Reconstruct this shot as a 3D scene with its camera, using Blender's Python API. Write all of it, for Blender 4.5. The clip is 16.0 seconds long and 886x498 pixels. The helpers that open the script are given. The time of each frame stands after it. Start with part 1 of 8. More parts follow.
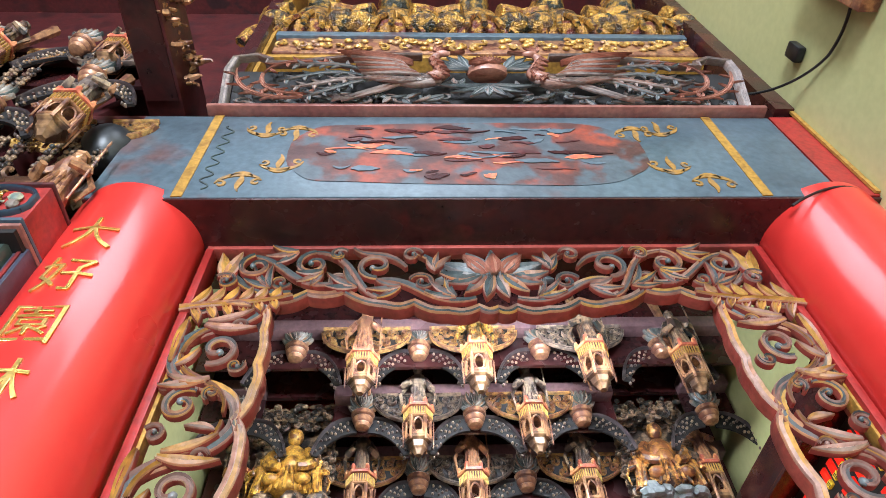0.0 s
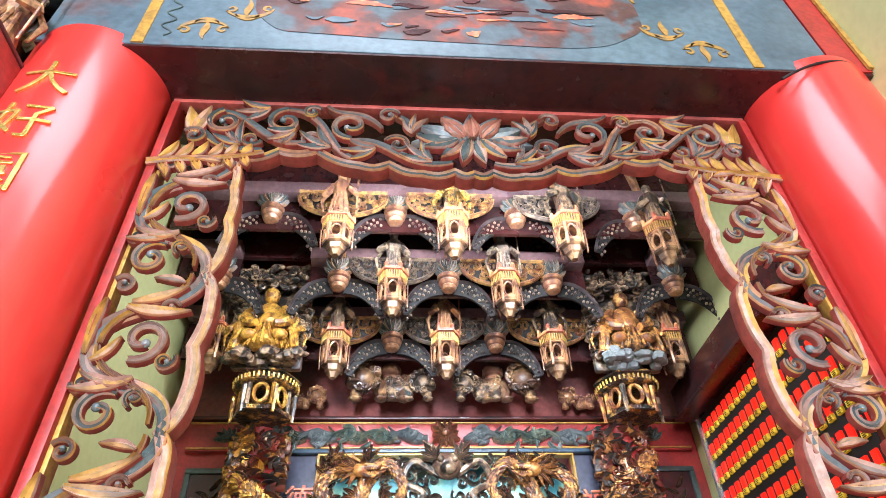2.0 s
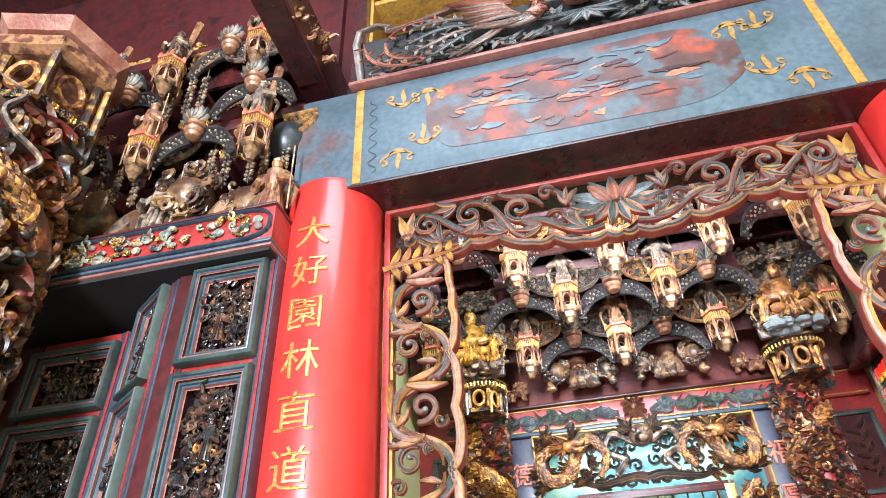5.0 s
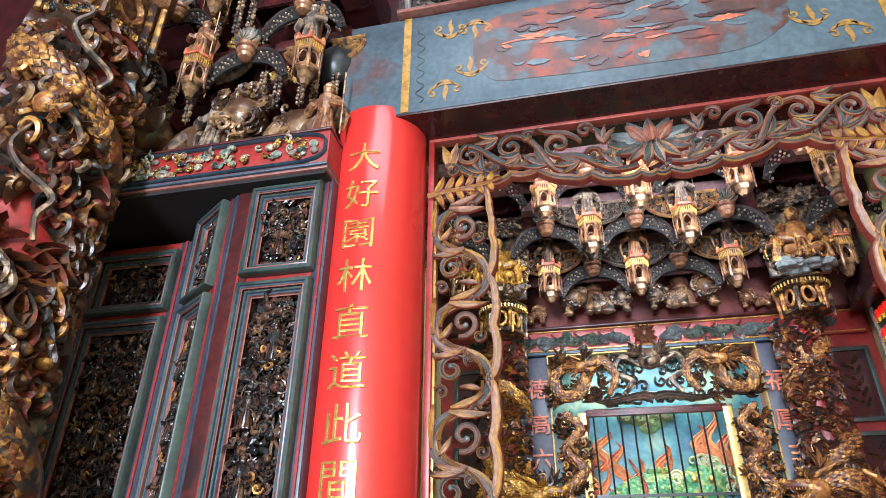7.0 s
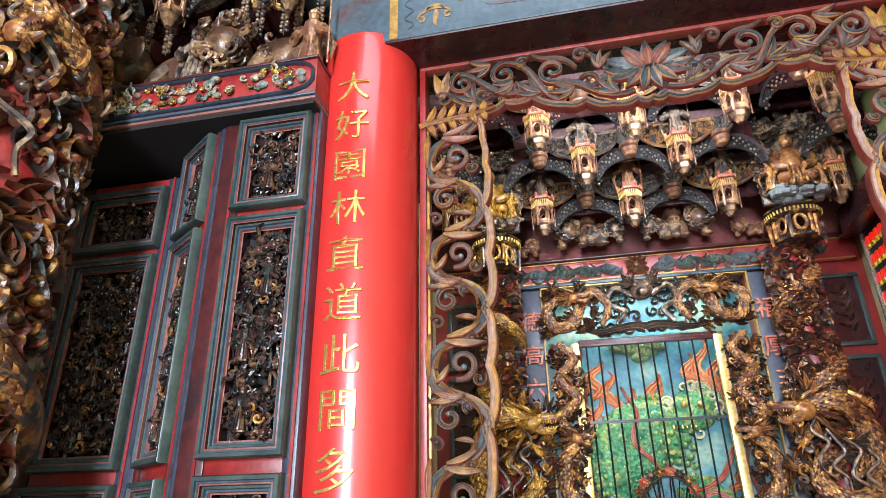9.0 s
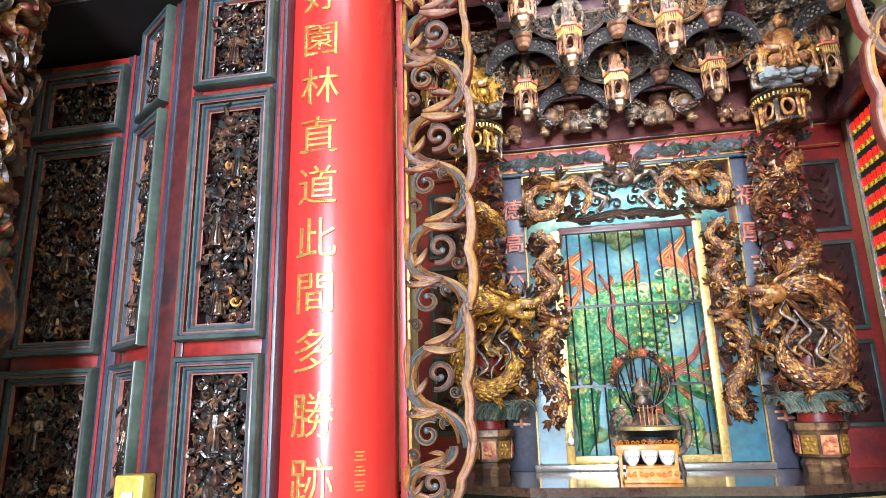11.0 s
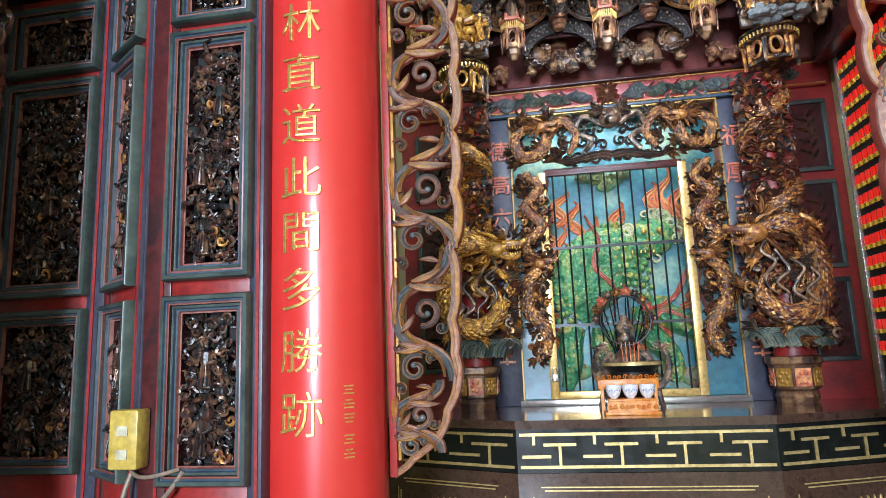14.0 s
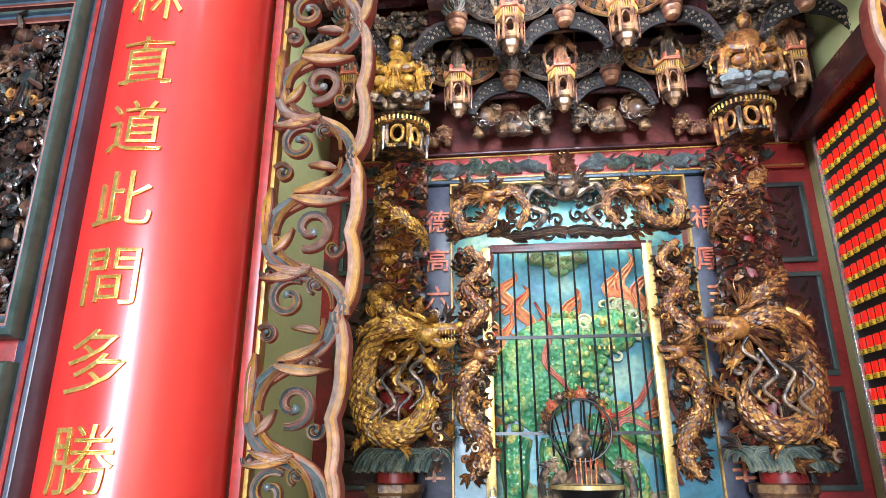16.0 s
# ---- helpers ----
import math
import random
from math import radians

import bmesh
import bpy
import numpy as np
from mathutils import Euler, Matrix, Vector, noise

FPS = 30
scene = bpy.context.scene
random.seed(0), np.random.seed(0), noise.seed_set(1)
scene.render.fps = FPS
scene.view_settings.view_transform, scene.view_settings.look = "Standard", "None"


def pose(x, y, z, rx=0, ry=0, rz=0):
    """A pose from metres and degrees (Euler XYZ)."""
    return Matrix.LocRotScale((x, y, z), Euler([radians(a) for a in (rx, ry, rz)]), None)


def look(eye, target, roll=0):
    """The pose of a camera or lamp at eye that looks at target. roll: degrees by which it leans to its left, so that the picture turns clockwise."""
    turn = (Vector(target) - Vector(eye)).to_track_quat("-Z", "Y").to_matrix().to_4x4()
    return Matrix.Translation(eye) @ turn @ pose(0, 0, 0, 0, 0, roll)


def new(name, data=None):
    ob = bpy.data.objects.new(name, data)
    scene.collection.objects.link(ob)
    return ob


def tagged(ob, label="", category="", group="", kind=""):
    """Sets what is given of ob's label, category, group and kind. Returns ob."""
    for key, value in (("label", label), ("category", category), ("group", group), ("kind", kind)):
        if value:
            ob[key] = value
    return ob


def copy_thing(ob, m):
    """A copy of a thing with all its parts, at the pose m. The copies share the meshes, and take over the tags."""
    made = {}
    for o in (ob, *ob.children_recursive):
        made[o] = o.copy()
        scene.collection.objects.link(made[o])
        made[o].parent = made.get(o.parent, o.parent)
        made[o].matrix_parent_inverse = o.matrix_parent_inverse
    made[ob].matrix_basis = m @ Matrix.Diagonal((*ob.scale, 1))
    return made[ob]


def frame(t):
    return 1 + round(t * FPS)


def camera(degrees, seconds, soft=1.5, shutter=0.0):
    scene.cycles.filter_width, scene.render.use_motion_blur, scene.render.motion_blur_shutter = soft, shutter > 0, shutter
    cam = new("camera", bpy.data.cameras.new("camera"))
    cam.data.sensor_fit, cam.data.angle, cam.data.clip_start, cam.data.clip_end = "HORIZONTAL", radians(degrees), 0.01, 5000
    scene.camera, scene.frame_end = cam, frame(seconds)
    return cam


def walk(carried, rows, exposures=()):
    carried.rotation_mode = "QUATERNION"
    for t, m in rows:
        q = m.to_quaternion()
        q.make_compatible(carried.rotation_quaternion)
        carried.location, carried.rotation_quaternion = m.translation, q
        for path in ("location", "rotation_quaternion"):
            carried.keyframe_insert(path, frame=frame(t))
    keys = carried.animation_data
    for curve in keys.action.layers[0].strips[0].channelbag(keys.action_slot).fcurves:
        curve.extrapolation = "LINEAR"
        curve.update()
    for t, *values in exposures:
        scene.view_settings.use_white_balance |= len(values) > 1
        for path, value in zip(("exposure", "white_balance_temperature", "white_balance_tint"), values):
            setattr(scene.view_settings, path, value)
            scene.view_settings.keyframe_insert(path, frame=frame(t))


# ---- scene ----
cam = camera(70.0, 16.0, soft=0.6)
PATH = [
    (0, (-0.159, -0.876, 1.464), (-0.076, 0.341, 3.05), -3.4),
    (0.5, (-0.154, -0.869, 1.467), (-0.076, 0.409, 3.004), -3.2),
    (1, (-0.148, -0.86, 1.471), (-0.061, 0.505, 2.93), -3.0),
    (1.5, (-0.149, -0.858, 1.473), (-0.029, 0.582, 2.856), -2.5),
    (2, (-0.14, -0.851, 1.466), (0.001, 0.658, 2.772), -2.4),
    (2.5, (-0.138, -0.841, 1.461), (0.006, 0.714, 2.711), -3.3),
    (3, (-0.123, -0.861, 1.439), (-0.026, 0.685, 2.704), -5.3),
    (3.5, (-0.145, -0.977, 1.423), (-0.215, 0.537, 2.728), -4.6),
    (4, (-0.191, -1.145, 1.442), (-0.278, 0.381, 2.733), -8.4),
    (4.5, (-0.165, -1.319, 1.433), (-0.344, 0.202, 2.72), -5.8),
    (5, (-0.177, -1.432, 1.428), (-0.515, 0.144, 2.612), -2.8),
    (5.2, (-0.204, -1.462, 1.424), (-0.563, 0.122, 2.591), -1.7),
    (7.3, (-0.271, -1.589, 1.356), (-0.661, 0.131, 2.3), 0.3),
    (7.5, (-0.277, -1.577, 1.35), (-0.662, 0.153, 2.277), -0.2),
    (8, (-0.277, -1.566, 1.351), (-0.662, 0.188, 2.231), -0.3),
    (8.5, (-0.281, -1.563, 1.352), (-0.664, 0.205, 2.204), -0.5),
    (9, (-0.28, -1.558, 1.349), (-0.657, 0.231, 2.159), -1.0),
    (9.5, (-0.281, -1.548, 1.346), (-0.657, 0.272, 2.084), -1.5),
    (10, (-0.281, -1.533, 1.343), (-0.636, 0.326, 1.991), -1.8),
    (12.3, (-0.269, -1.499, 1.315), (-0.617, 0.432, 1.702), -1.1),
    (12.5, (-0.273, -1.508, 1.314), (-0.614, 0.426, 1.692), -1.0),
    (13, (-0.274, -1.51, 1.312), (-0.606, 0.429, 1.669), -1.7),
    (13.5, (-0.276, -1.511, 1.309), (-0.605, 0.431, 1.654), -2.1),
    (14, (-0.267, -1.517, 1.307), (-0.597, 0.428, 1.638), -2.2),
    (14.5, (-0.268, -1.474, 1.311), (-0.577, 0.46, 1.718), -1.4),
    (15, (-0.222, -1.416, 1.311), (-0.508, 0.495, 1.825), -0.9),
    (15.5, (-0.185, -1.313, 1.293), (-0.459, 0.583, 1.869), -0.2),
    (16, (-0.217, -1.007, 1.329), (-0.4, 0.882, 1.961), -0.2),
]
walk(cam, [(t, look(eye, target, roll)) for t, eye, target, roll in PATH],
     [(0.0, 0.12, 6450, 10), (0.5, -0.14, 6450, 10), (1.2, 0.12, 6450, 10), (2.0, 0.45, 6450, 10), (2.5, 0.6, 6450, 10), (3.0, 0.5, 6450, 10), (3.5, 0.68, 6450, 10), (4.2, 0.66, 6450, 10), (5.2, 0.5, 6450, 10), (7.4, -0.12, 6450, 10), (9.0, -0.15, 6450, 10), (10.2, 0.05, 6450, 10), (12.4, 0.46, 6200, 10.5), (13.6, 0.46, 6200, 10.5), (14.1, -0.65, 6200, 10.5), (14.6, -1.2, 6200, 10.5), (15.1, -1.2, 6200, 10.5), (15.5, -0.48, 6300, 10.2), (16.0, 0.15, 6300, 10.2)])

# ---- world and light ----
world = bpy.data.worlds.new("world")
world.use_nodes = True
scene.world = world
sky = world.node_tree.nodes.new("ShaderNodeTexSky")
sky.sky_type = "NISHITA"
sky.sun_disc = False
sky.sun_elevation = radians(48)
sky.sun_rotation = radians(200)
world.node_tree.links.new(sky.outputs[0], world.node_tree.nodes["Background"].inputs[0])
world.node_tree.nodes["Background"].inputs[1].default_value = 0.1


def area(name, m, sx, sy, power, colour):
    d = bpy.data.lights.new(name, "AREA")
    d.shape, d.size, d.size_y, d.energy, d.color = "RECTANGLE", sx, sy, power, colour
    ob = new(name, d)
    ob.matrix_world = m
    return ob


# daylight in the hall's doorway, tubes under its ceiling, a hidden tube behind the carved lintel board
area("doorway_light", look((-0.7, -5.9, 2.1), (-0.4, 0, 1.9)), 1.0, 2.1, 760, (0.77, 0.87, 1.0))
area("tube_light", look((-0.3, -1.9, 4.7), (-0.1, 0.3, 2.6)), 2.0, 1.2, 62, (0.79, 0.88, 1.0))
area("niche_tube", look((0.05, 0.332, 2.862), (0.05, 1.3, 2.62)), 0.9, 0.03, 29, (0.78, 0.88, 1.0))
area("picture_tube", look((0.05, 1.66, 2.46), (0.05, 1.80, 1.6)), 0.7, 0.05, 5.0, (0.95, 0.98, 1.0))

# ---- materials ----


def material(name, colours, scale=8.0, rough=0.5, metal=0.0, bump=0.15, bump_scale=60.0, island=0.0, edge=None, edge_metal=0.0,
             patch=None, patch_at=0.6, emit=None, coat=0.0, detail=4.0, object_random=0.0, scales=0.0, gild=0.5, grain=1.0):
    """Two noises mix the colours; edge gilds what stands out; patch is a second layer of paint with a shape of its own."""
    m = bpy.data.materials.new(name)
    m.use_nodes = True
    t = m.node_tree
    n, l = t.nodes, t.links
    b = n["Principled BSDF"]
    co = n.new("ShaderNodeTexCoord")
    big = n.new("ShaderNodeTexNoise")
    big.inputs["Scale"].default_value, big.inputs["Detail"].default_value = scale, detail
    l.new(co.outputs["Object"], big.inputs["Vector"])
    ramp = n.new("ShaderNodeValToRGB")
    ramp.color_ramp.elements[0].position, ramp.color_ramp.elements[1].position = 0.3, 0.7
    for i, c in enumerate(colours):
        if i < 2:
            e = ramp.color_ramp.elements[i]
            if len(colours) > 2 and i == 1:
                e.position = 0.5
        else:
            e = ramp.color_ramp.elements.new(0.5 + 0.28 * (i - 1) / (len(colours) - 2))
        e.color = (*c, 1)
    fac = big.outputs["Fac"]
    if island or object_random:
        geo = n.new("ShaderNodeNewGeometry") if island else n.new("ShaderNodeObjectInfo")
        mul = n.new("ShaderNodeMath")
        mul.operation = "MULTIPLY_ADD"
        src = geo.outputs["Random Per Island"] if island else geo.outputs["Random"]
        k = island or object_random
        l.new(src, mul.inputs[0])
        mul.inputs[1].default_value, mul.inputs[2].default_value = k, -k / 2
        add = n.new("ShaderNodeMath")
        add.operation = "ADD"
        l.new(fac, add.inputs[0])
        l.new(mul.outputs[0], add.inputs[1])
        fac = add.outputs[0]
    l.new(fac, ramp.inputs[0])
    colour = ramp.outputs[0]
    metal_out = None
    if patch:
        pn = n.new("ShaderNodeTexNoise")
        pn.inputs["Scale"].default_value, pn.inputs["Detail"].default_value = scale * 0.7, 6
        mp = n.new("ShaderNodeMapping")
        mp.inputs["Location"].default_value = (3.7, 1.2, 5.1)
        l.new(co.outputs["Object"], mp.inputs[0])
        l.new(mp.outputs[0], pn.inputs["Vector"])
        st = n.new("ShaderNodeMapRange")
        st.inputs[1].default_value, st.inputs[2].default_value = patch_at, patch_at + 0.06
        l.new(pn.outputs["Fac"], st.inputs[0])
        mx = n.new("ShaderNodeMix")
        mx.data_type = "RGBA"
        l.new(st.outputs[0], mx.inputs[0])
        l.new(colour, mx.inputs[6])
        mx.inputs[7].default_value = (*patch, 1)
        colour = mx.outputs[2]
    fine = n.new("ShaderNodeTexNoise")
    fine.inputs["Scale"].default_value, fine.inputs["Detail"].default_value = bump_scale, 5
    l.new(co.outputs["Object"], fine.inputs["Vector"])
    if edge:
        geo2 = n.new("ShaderNodeNewGeometry")
        mr = n.new("ShaderNodeMapRange")
        mr.inputs[1].default_value, mr.inputs[2].default_value = 0.50, 0.62
        ad = n.new("ShaderNodeMath")
        ad.operation = "MULTIPLY_ADD"
        l.new(fine.outputs["Fac"], ad.inputs[0])
        ad.inputs[1].default_value = 0.10
        l.new(geo2.outputs["Pointiness"], ad.inputs[2])
        sb = n.new("ShaderNodeMath")
        sb.operation = "SUBTRACT"
        l.new(ad.outputs[0], sb.inputs[0])
        sb.inputs[1].default_value = 0.04
        l.new(sb.outputs[0], mr.inputs[0])
        worn = n.new("ShaderNodeTexNoise")
        worn.inputs["Scale"].default_value, worn.inputs["Detail"].default_value = scale * 1.7, 4
        l.new(co.outputs["Object"], worn.inputs["Vector"])
        wr = n.new("ShaderNodeMapRange")
        wr.inputs[1].default_value, wr.inputs[2].default_value = 0.58 - 0.3 * gild, 0.70 - 0.3 * gild
        l.new(worn.outputs["Fac"], wr.inputs[0])
        both = n.new("ShaderNodeMath")
        both.operation = "MULTIPLY"
        l.new(mr.outputs[0], both.inputs[0])
        l.new(wr.outputs[0], both.inputs[1])
        mr = both
        mx = n.new("ShaderNodeMix")
        mx.data_type = "RGBA"
        l.new(mr.outputs[0], mx.inputs[0])
        l.new(colour, mx.inputs[6])
        mx.inputs[7].default_value = (*edge, 1)
        colour = mx.outputs[2]
        if edge_metal:
            mm = n.new("ShaderNodeMath")
            mm.operation = "MULTIPLY"
            l.new(mr.outputs[0], mm.inputs[0])
            mm.inputs[1].default_value = edge_metal
            l.new(mm.outputs[0], b.inputs["Metallic"])
            metal_out = True
    # fine grain over the colour
    gr = n.new("ShaderNodeMapRange")
    gr.inputs[1].default_value, gr.inputs[2].default_value, gr.inputs[3].default_value, gr.inputs[4].default_value = 0.3, 0.7, 1 - 0.28 * grain, 1 + 0.16 * grain
    l.new(fine.outputs["Fac"], gr.inputs[0])
    hs = n.new("ShaderNodeHueSaturation")
    l.new(gr.outputs[0], hs.inputs["Value"])
    l.new(colour, hs.inputs["Color"])
    l.new(hs.outputs[0], b.inputs["Base Color"])
    rr = n.new("ShaderNodeMapRange")
    rr.inputs[3].default_value, rr.inputs[4].default_value = max(0.03, rough - 0.12), min(1, rough + 0.12)
    l.new(big.outputs["Fac"], rr.inputs[0])
    l.new(rr.outputs[0], b.inputs["Roughness"])
    if not metal_out:
        b.inputs["Metallic"].default_value = metal
    b.inputs["Coat Weight"].default_value = coat
    b.inputs["Coat Roughness"].default_value = 0.12
    bp = n.new("ShaderNodeBump")
    bp.inputs["Strength"].default_value = bump
    bp.inputs["Distance"].default_value = 0.004
    height = fine.outputs["Fac"]
    if scales:
        vo = n.new("ShaderNodeTexVoronoi")
        vo.inputs["Scale"].default_value = scales
        l.new(co.outputs["Object"], vo.inputs["Vector"])
        height = vo.outputs["Distance"]
        bp.inputs["Distance"].default_value = 0.01
    l.new(height, bp.inputs["Height"])
    l.new(bp.outputs[0], b.inputs["Normal"])
    if emit:
        b.inputs["Emission Color"].default_value = (*emit[0], 1)
        b.inputs["Emission Strength"].default_value = emit[1]
    return m


GOLD = (0.75, 0.42, 0.08)
red_lacquer = material("red_lacquer", [(0.57, 0.027, 0.022), (0.61, 0.034, 0.028)], 3, 0.32, 0, 0.03, 25, coat=0.45, grain=0.15)
red_paint = material("red_paint", [(0.20, 0.016, 0.014), (0.33, 0.024, 0.02), (0.12, 0.016, 0.016)], 5, 0.4, 0, 0.12, 70, patch=(0.06, 0.02, 0.02), patch_at=0.64)
maroon = material("maroon_wood", [(0.04, 0.013, 0.013), (0.085, 0.016, 0.016), (0.03, 0.013, 0.015)], 11, 0.36, 0, 0.15, 60, patch=(0.032, 0.013, 0.014), patch_at=0.6, detail=8)
# dark red-brown paint, taken near black to hold shade on undersides and boards
dark_paint_and_shade = material("dark_paint_and_shade", [(0.022, 0.012, 0.012), (0.05, 0.012, 0.012), (0.018, 0.012, 0.013)], 7, 0.26, 0, 0.1, 50, patch=(0.09, 0.014, 0.014), patch_at=0.62, detail=8)
beam_blue = material("beam_blue_paint", [(0.055, 0.085, 0.105), (0.09, 0.125, 0.15), (0.05, 0.065, 0.08)], 3, 0.36, 0, 0.2, 45, patch=(0.12, 0.06, 0.055), patch_at=0.615, detail=10)
blue_board = material("dark_blue_board", [(0.03, 0.032, 0.05), (0.05, 0.05, 0.075), (0.025, 0.02, 0.03)], 6, 0.35, 0, 0.12, 60)
scene_paint = material("worn_red_painting", [(0.05, 0.022, 0.022), (0.09, 0.035, 0.03), (0.28, 0.05, 0.025), (0.04, 0.05, 0.06)], 9, 0.4, 0, 0.25, 40, patch=(0.07, 0.09, 0.105), patch_at=0.5, detail=10)
gold_paint = material("gold_paint", [(0.34, 0.17, 0.03), (0.47, 0.25, 0.05), (0.17, 0.075, 0.02)], 24, 0.4, 0.25, 0.2, 80)
gold_bright = material("gold_leaf", [(0.75, 0.46, 0.10), (0.85, 0.58, 0.18), (0.55, 0.30, 0.06)], 20, 0.3, 0.75, 0.25, 120)
scroll_wood = material("painted_scroll_wood", [(0.075, 0.095, 0.095), (0.15, 0.16, 0.16), (0.26, 0.12, 0.085), (0.36, 0.24, 0.20)], 2, 0.3, 0, 0.4, 60, island=0.6, detail=2)
# pink and gold rim paint; ribbon() also lays it on one slope as light
scroll_rim = material("lit_pink_gold_rim", [(0.36, 0.19, 0.15), (0.56, 0.26, 0.12), (0.56, 0.38, 0.33), (0.66, 0.36, 0.10)], 7, 0.3, 0.1, 0.3, 60, island=0.7, detail=3)
door_carving = material("blackened_door_carving", [(0.012, 0.009, 0.009), (0.035, 0.019, 0.014), (0.085, 0.030, 0.020), (0.018, 0.022, 0.022)], 16, 0.26, 0, 0.5, 90, island=0.7, edge=(0.22, 0.11, 0.06), edge_metal=0.3, gild=0.15)
gilt_dark = material("dark_gilt_clouds", [(0.013, 0.015, 0.013), (0.06, 0.016, 0.012), (0.11, 0.045, 0.015), (0.03, 0.04, 0.038)], 14, 0.33, 0, 0.6, 90, island=0.8, edge=(0.55, 0.28, 0.07), edge_metal=0.6, gild=0.2)
plum_wood = material("plum_brown_wood", [(0.11, 0.06, 0.065), (0.21, 0.115, 0.12), (0.09, 0.05, 0.055)], 5, 0.3, 0, 0.12, 60)
scroll_gold = material("gilded_leaf_wood", [(0.40, 0.20, 0.05), (0.62, 0.36, 0.09), (0.28, 0.15, 0.10)], 9, 0.34, 0.3, 0.3, 70, island=0.4, detail=2)
scroll_edge = material("dusty_red_edge", [(0.22, 0.03, 0.025), (0.34, 0.06, 0.045), (0.12, 0.025, 0.022)], 7, 0.4, 0, 0.3, 60)
gilt_carving = material("gilded_dark_carving", [(0.013, 0.013, 0.011), (0.06, 0.02, 0.013), (0.14, 0.05, 0.017), (0.09, 0.015, 0.012)], 16, 0.33, 0, 0.7, 90, island=0.7, edge=(0.66, 0.34, 0.085), edge_metal=0.7, scales=120, gild=0.22)
gilt_bright = material("bright_gilded_carving", [(0.018, 0.02, 0.015), (0.085, 0.036, 0.014), (0.27, 0.125, 0.024), (0.12, 0.022, 0.014)], 16, 0.32, 0, 0.7, 90, island=0.7, edge=(0.75, 0.41, 0.09), edge_metal=0.75, scales=120, gild=0.42)
dark_carving = material("dark_bronze_carving", [(0.022, 0.018, 0.016), (0.055, 0.038, 0.03), (0.10, 0.045, 0.03), (0.03, 0.04, 0.04)], 16, 0.34, 0, 0.5, 90, island=0.6, edge=(0.40, 0.26, 0.16), edge_metal=0.4, gild=0.4)
pale_carving = material("silvered_carving", [(0.05, 0.036, 0.032), (0.12, 0.08, 0.065), (0.23, 0.18, 0.15), (0.07, 0.03, 0.022)], 18, 0.4, 0, 0.4, 90, island=0.6, edge=(0.5, 0.36, 0.25), edge_metal=0.4, gild=0.4)
teal_carving = material("green_grey_carving", [(0.045, 0.065, 0.058), (0.11, 0.15, 0.135), (0.20, 0.24, 0.21)], 14, 0.4, 0, 0.4, 80, island=0.5, edge=(0.40, 0.38, 0.26), edge_metal=0.2)
copper_wood = material("copper_brown_wood", [(0.07, 0.025, 0.018), (0.17, 0.062, 0.038), (0.28, 0.125, 0.08)], 15, 0.32, 0.2, 0.3, 70, island=0.3, edge=(0.55, 0.28, 0.14), edge_metal=0.5)
green_frame = material("green_moulding_paint", [(0.024, 0.04, 0.035), (0.055, 0.075, 0.064), (0.02, 0.028, 0.028)], 6, 0.38, 0, 0.2, 60, patch=(0.11, 0.135, 0.115), patch_at=0.66)
pink_line = material("pink_line_paint", [(0.20, 0.06, 0.05), (0.30, 0.13, 0.10)], 9, 0.4, 0, 0.15, 60)
blue_line = material("blue_line_paint", [(0.03, 0.05, 0.075), (0.06, 0.09, 0.12)], 9, 0.38, 0, 0.15, 60)
arm_paint = material("grey_plum_arm_paint", [(0.05, 0.04, 0.042), (0.10, 0.075, 0.075), (0.035, 0.025, 0.028)], 12, 0.35, 0, 0.2, 70)
wing_gilt = material("copper_gilt_relief", [(0.12, 0.04, 0.025), (0.30, 0.12, 0.05), (0.24, 0.13, 0.10)], 18, 0.34, 0.2, 0.3, 90, island=0.5, edge=(0.75, 0.45, 0.16), edge_metal=0.5)
dragon_gold = material("worn_gold_dragon", [(0.16, 0.055, 0.012), (0.46, 0.20, 0.025), (0.07, 0.025, 0.012), (0.36, 0.15, 0.02)], 26, 0.36, 0.15, 0.5, 110, island=0.9, edge=(0.85, 0.48, 0.09), edge_metal=0.6, gild=0.42)
dragon_rust = material("rust_gold_dragon", [(0.10, 0.03, 0.016), (0.26, 0.085, 0.03), (0.40, 0.17, 0.04), (0.05, 0.025, 0.02)], 26, 0.36, 0.12, 0.5, 110, island=0.9, edge=(0.70, 0.34, 0.09), edge_metal=0.5, gild=0.32)
dragon_red = material("dark_red_dragon", [(0.06, 0.016, 0.012), (0.20, 0.03, 0.02), (0.12, 0.045, 0.02), (0.03, 0.03, 0.028)], 18, 0.36, 0, 0.4, 90, island=0.6, edge=(0.5, 0.24, 0.07), edge_metal=0.5, gild=0.3)
frieze_silver = material("silver_grey_scroll", [(0.12, 0.14, 0.15), (0.26, 0.28, 0.28), (0.08, 0.11, 0.11)], 14, 0.35, 0.1, 0.3, 80)
leaf_pale = material("pale_rubbed_leaf", [(0.40, 0.22, 0.17), (0.56, 0.38, 0.32), (0.58, 0.33, 0.12), (0.30, 0.24, 0.21)], 5, 0.3, 0, 0.4, 60, island=0.6, detail=3)
butterfly = material("painted_butterfly", [(0.06, 0.075, 0.07), (0.20, 0.17, 0.15), (0.30, 0.14, 0.06), (0.36, 0.32, 0.28)], 30, 0.36, 0, 0.4, 90, island=0.7)
phoenix_rust = material("rust_painted_carving", [(0.26, 0.09, 0.06), (0.44, 0.20, 0.14), (0.18, 0.07, 0.05)], 12, 0.35, 0, 0.4, 80, island=0.5)
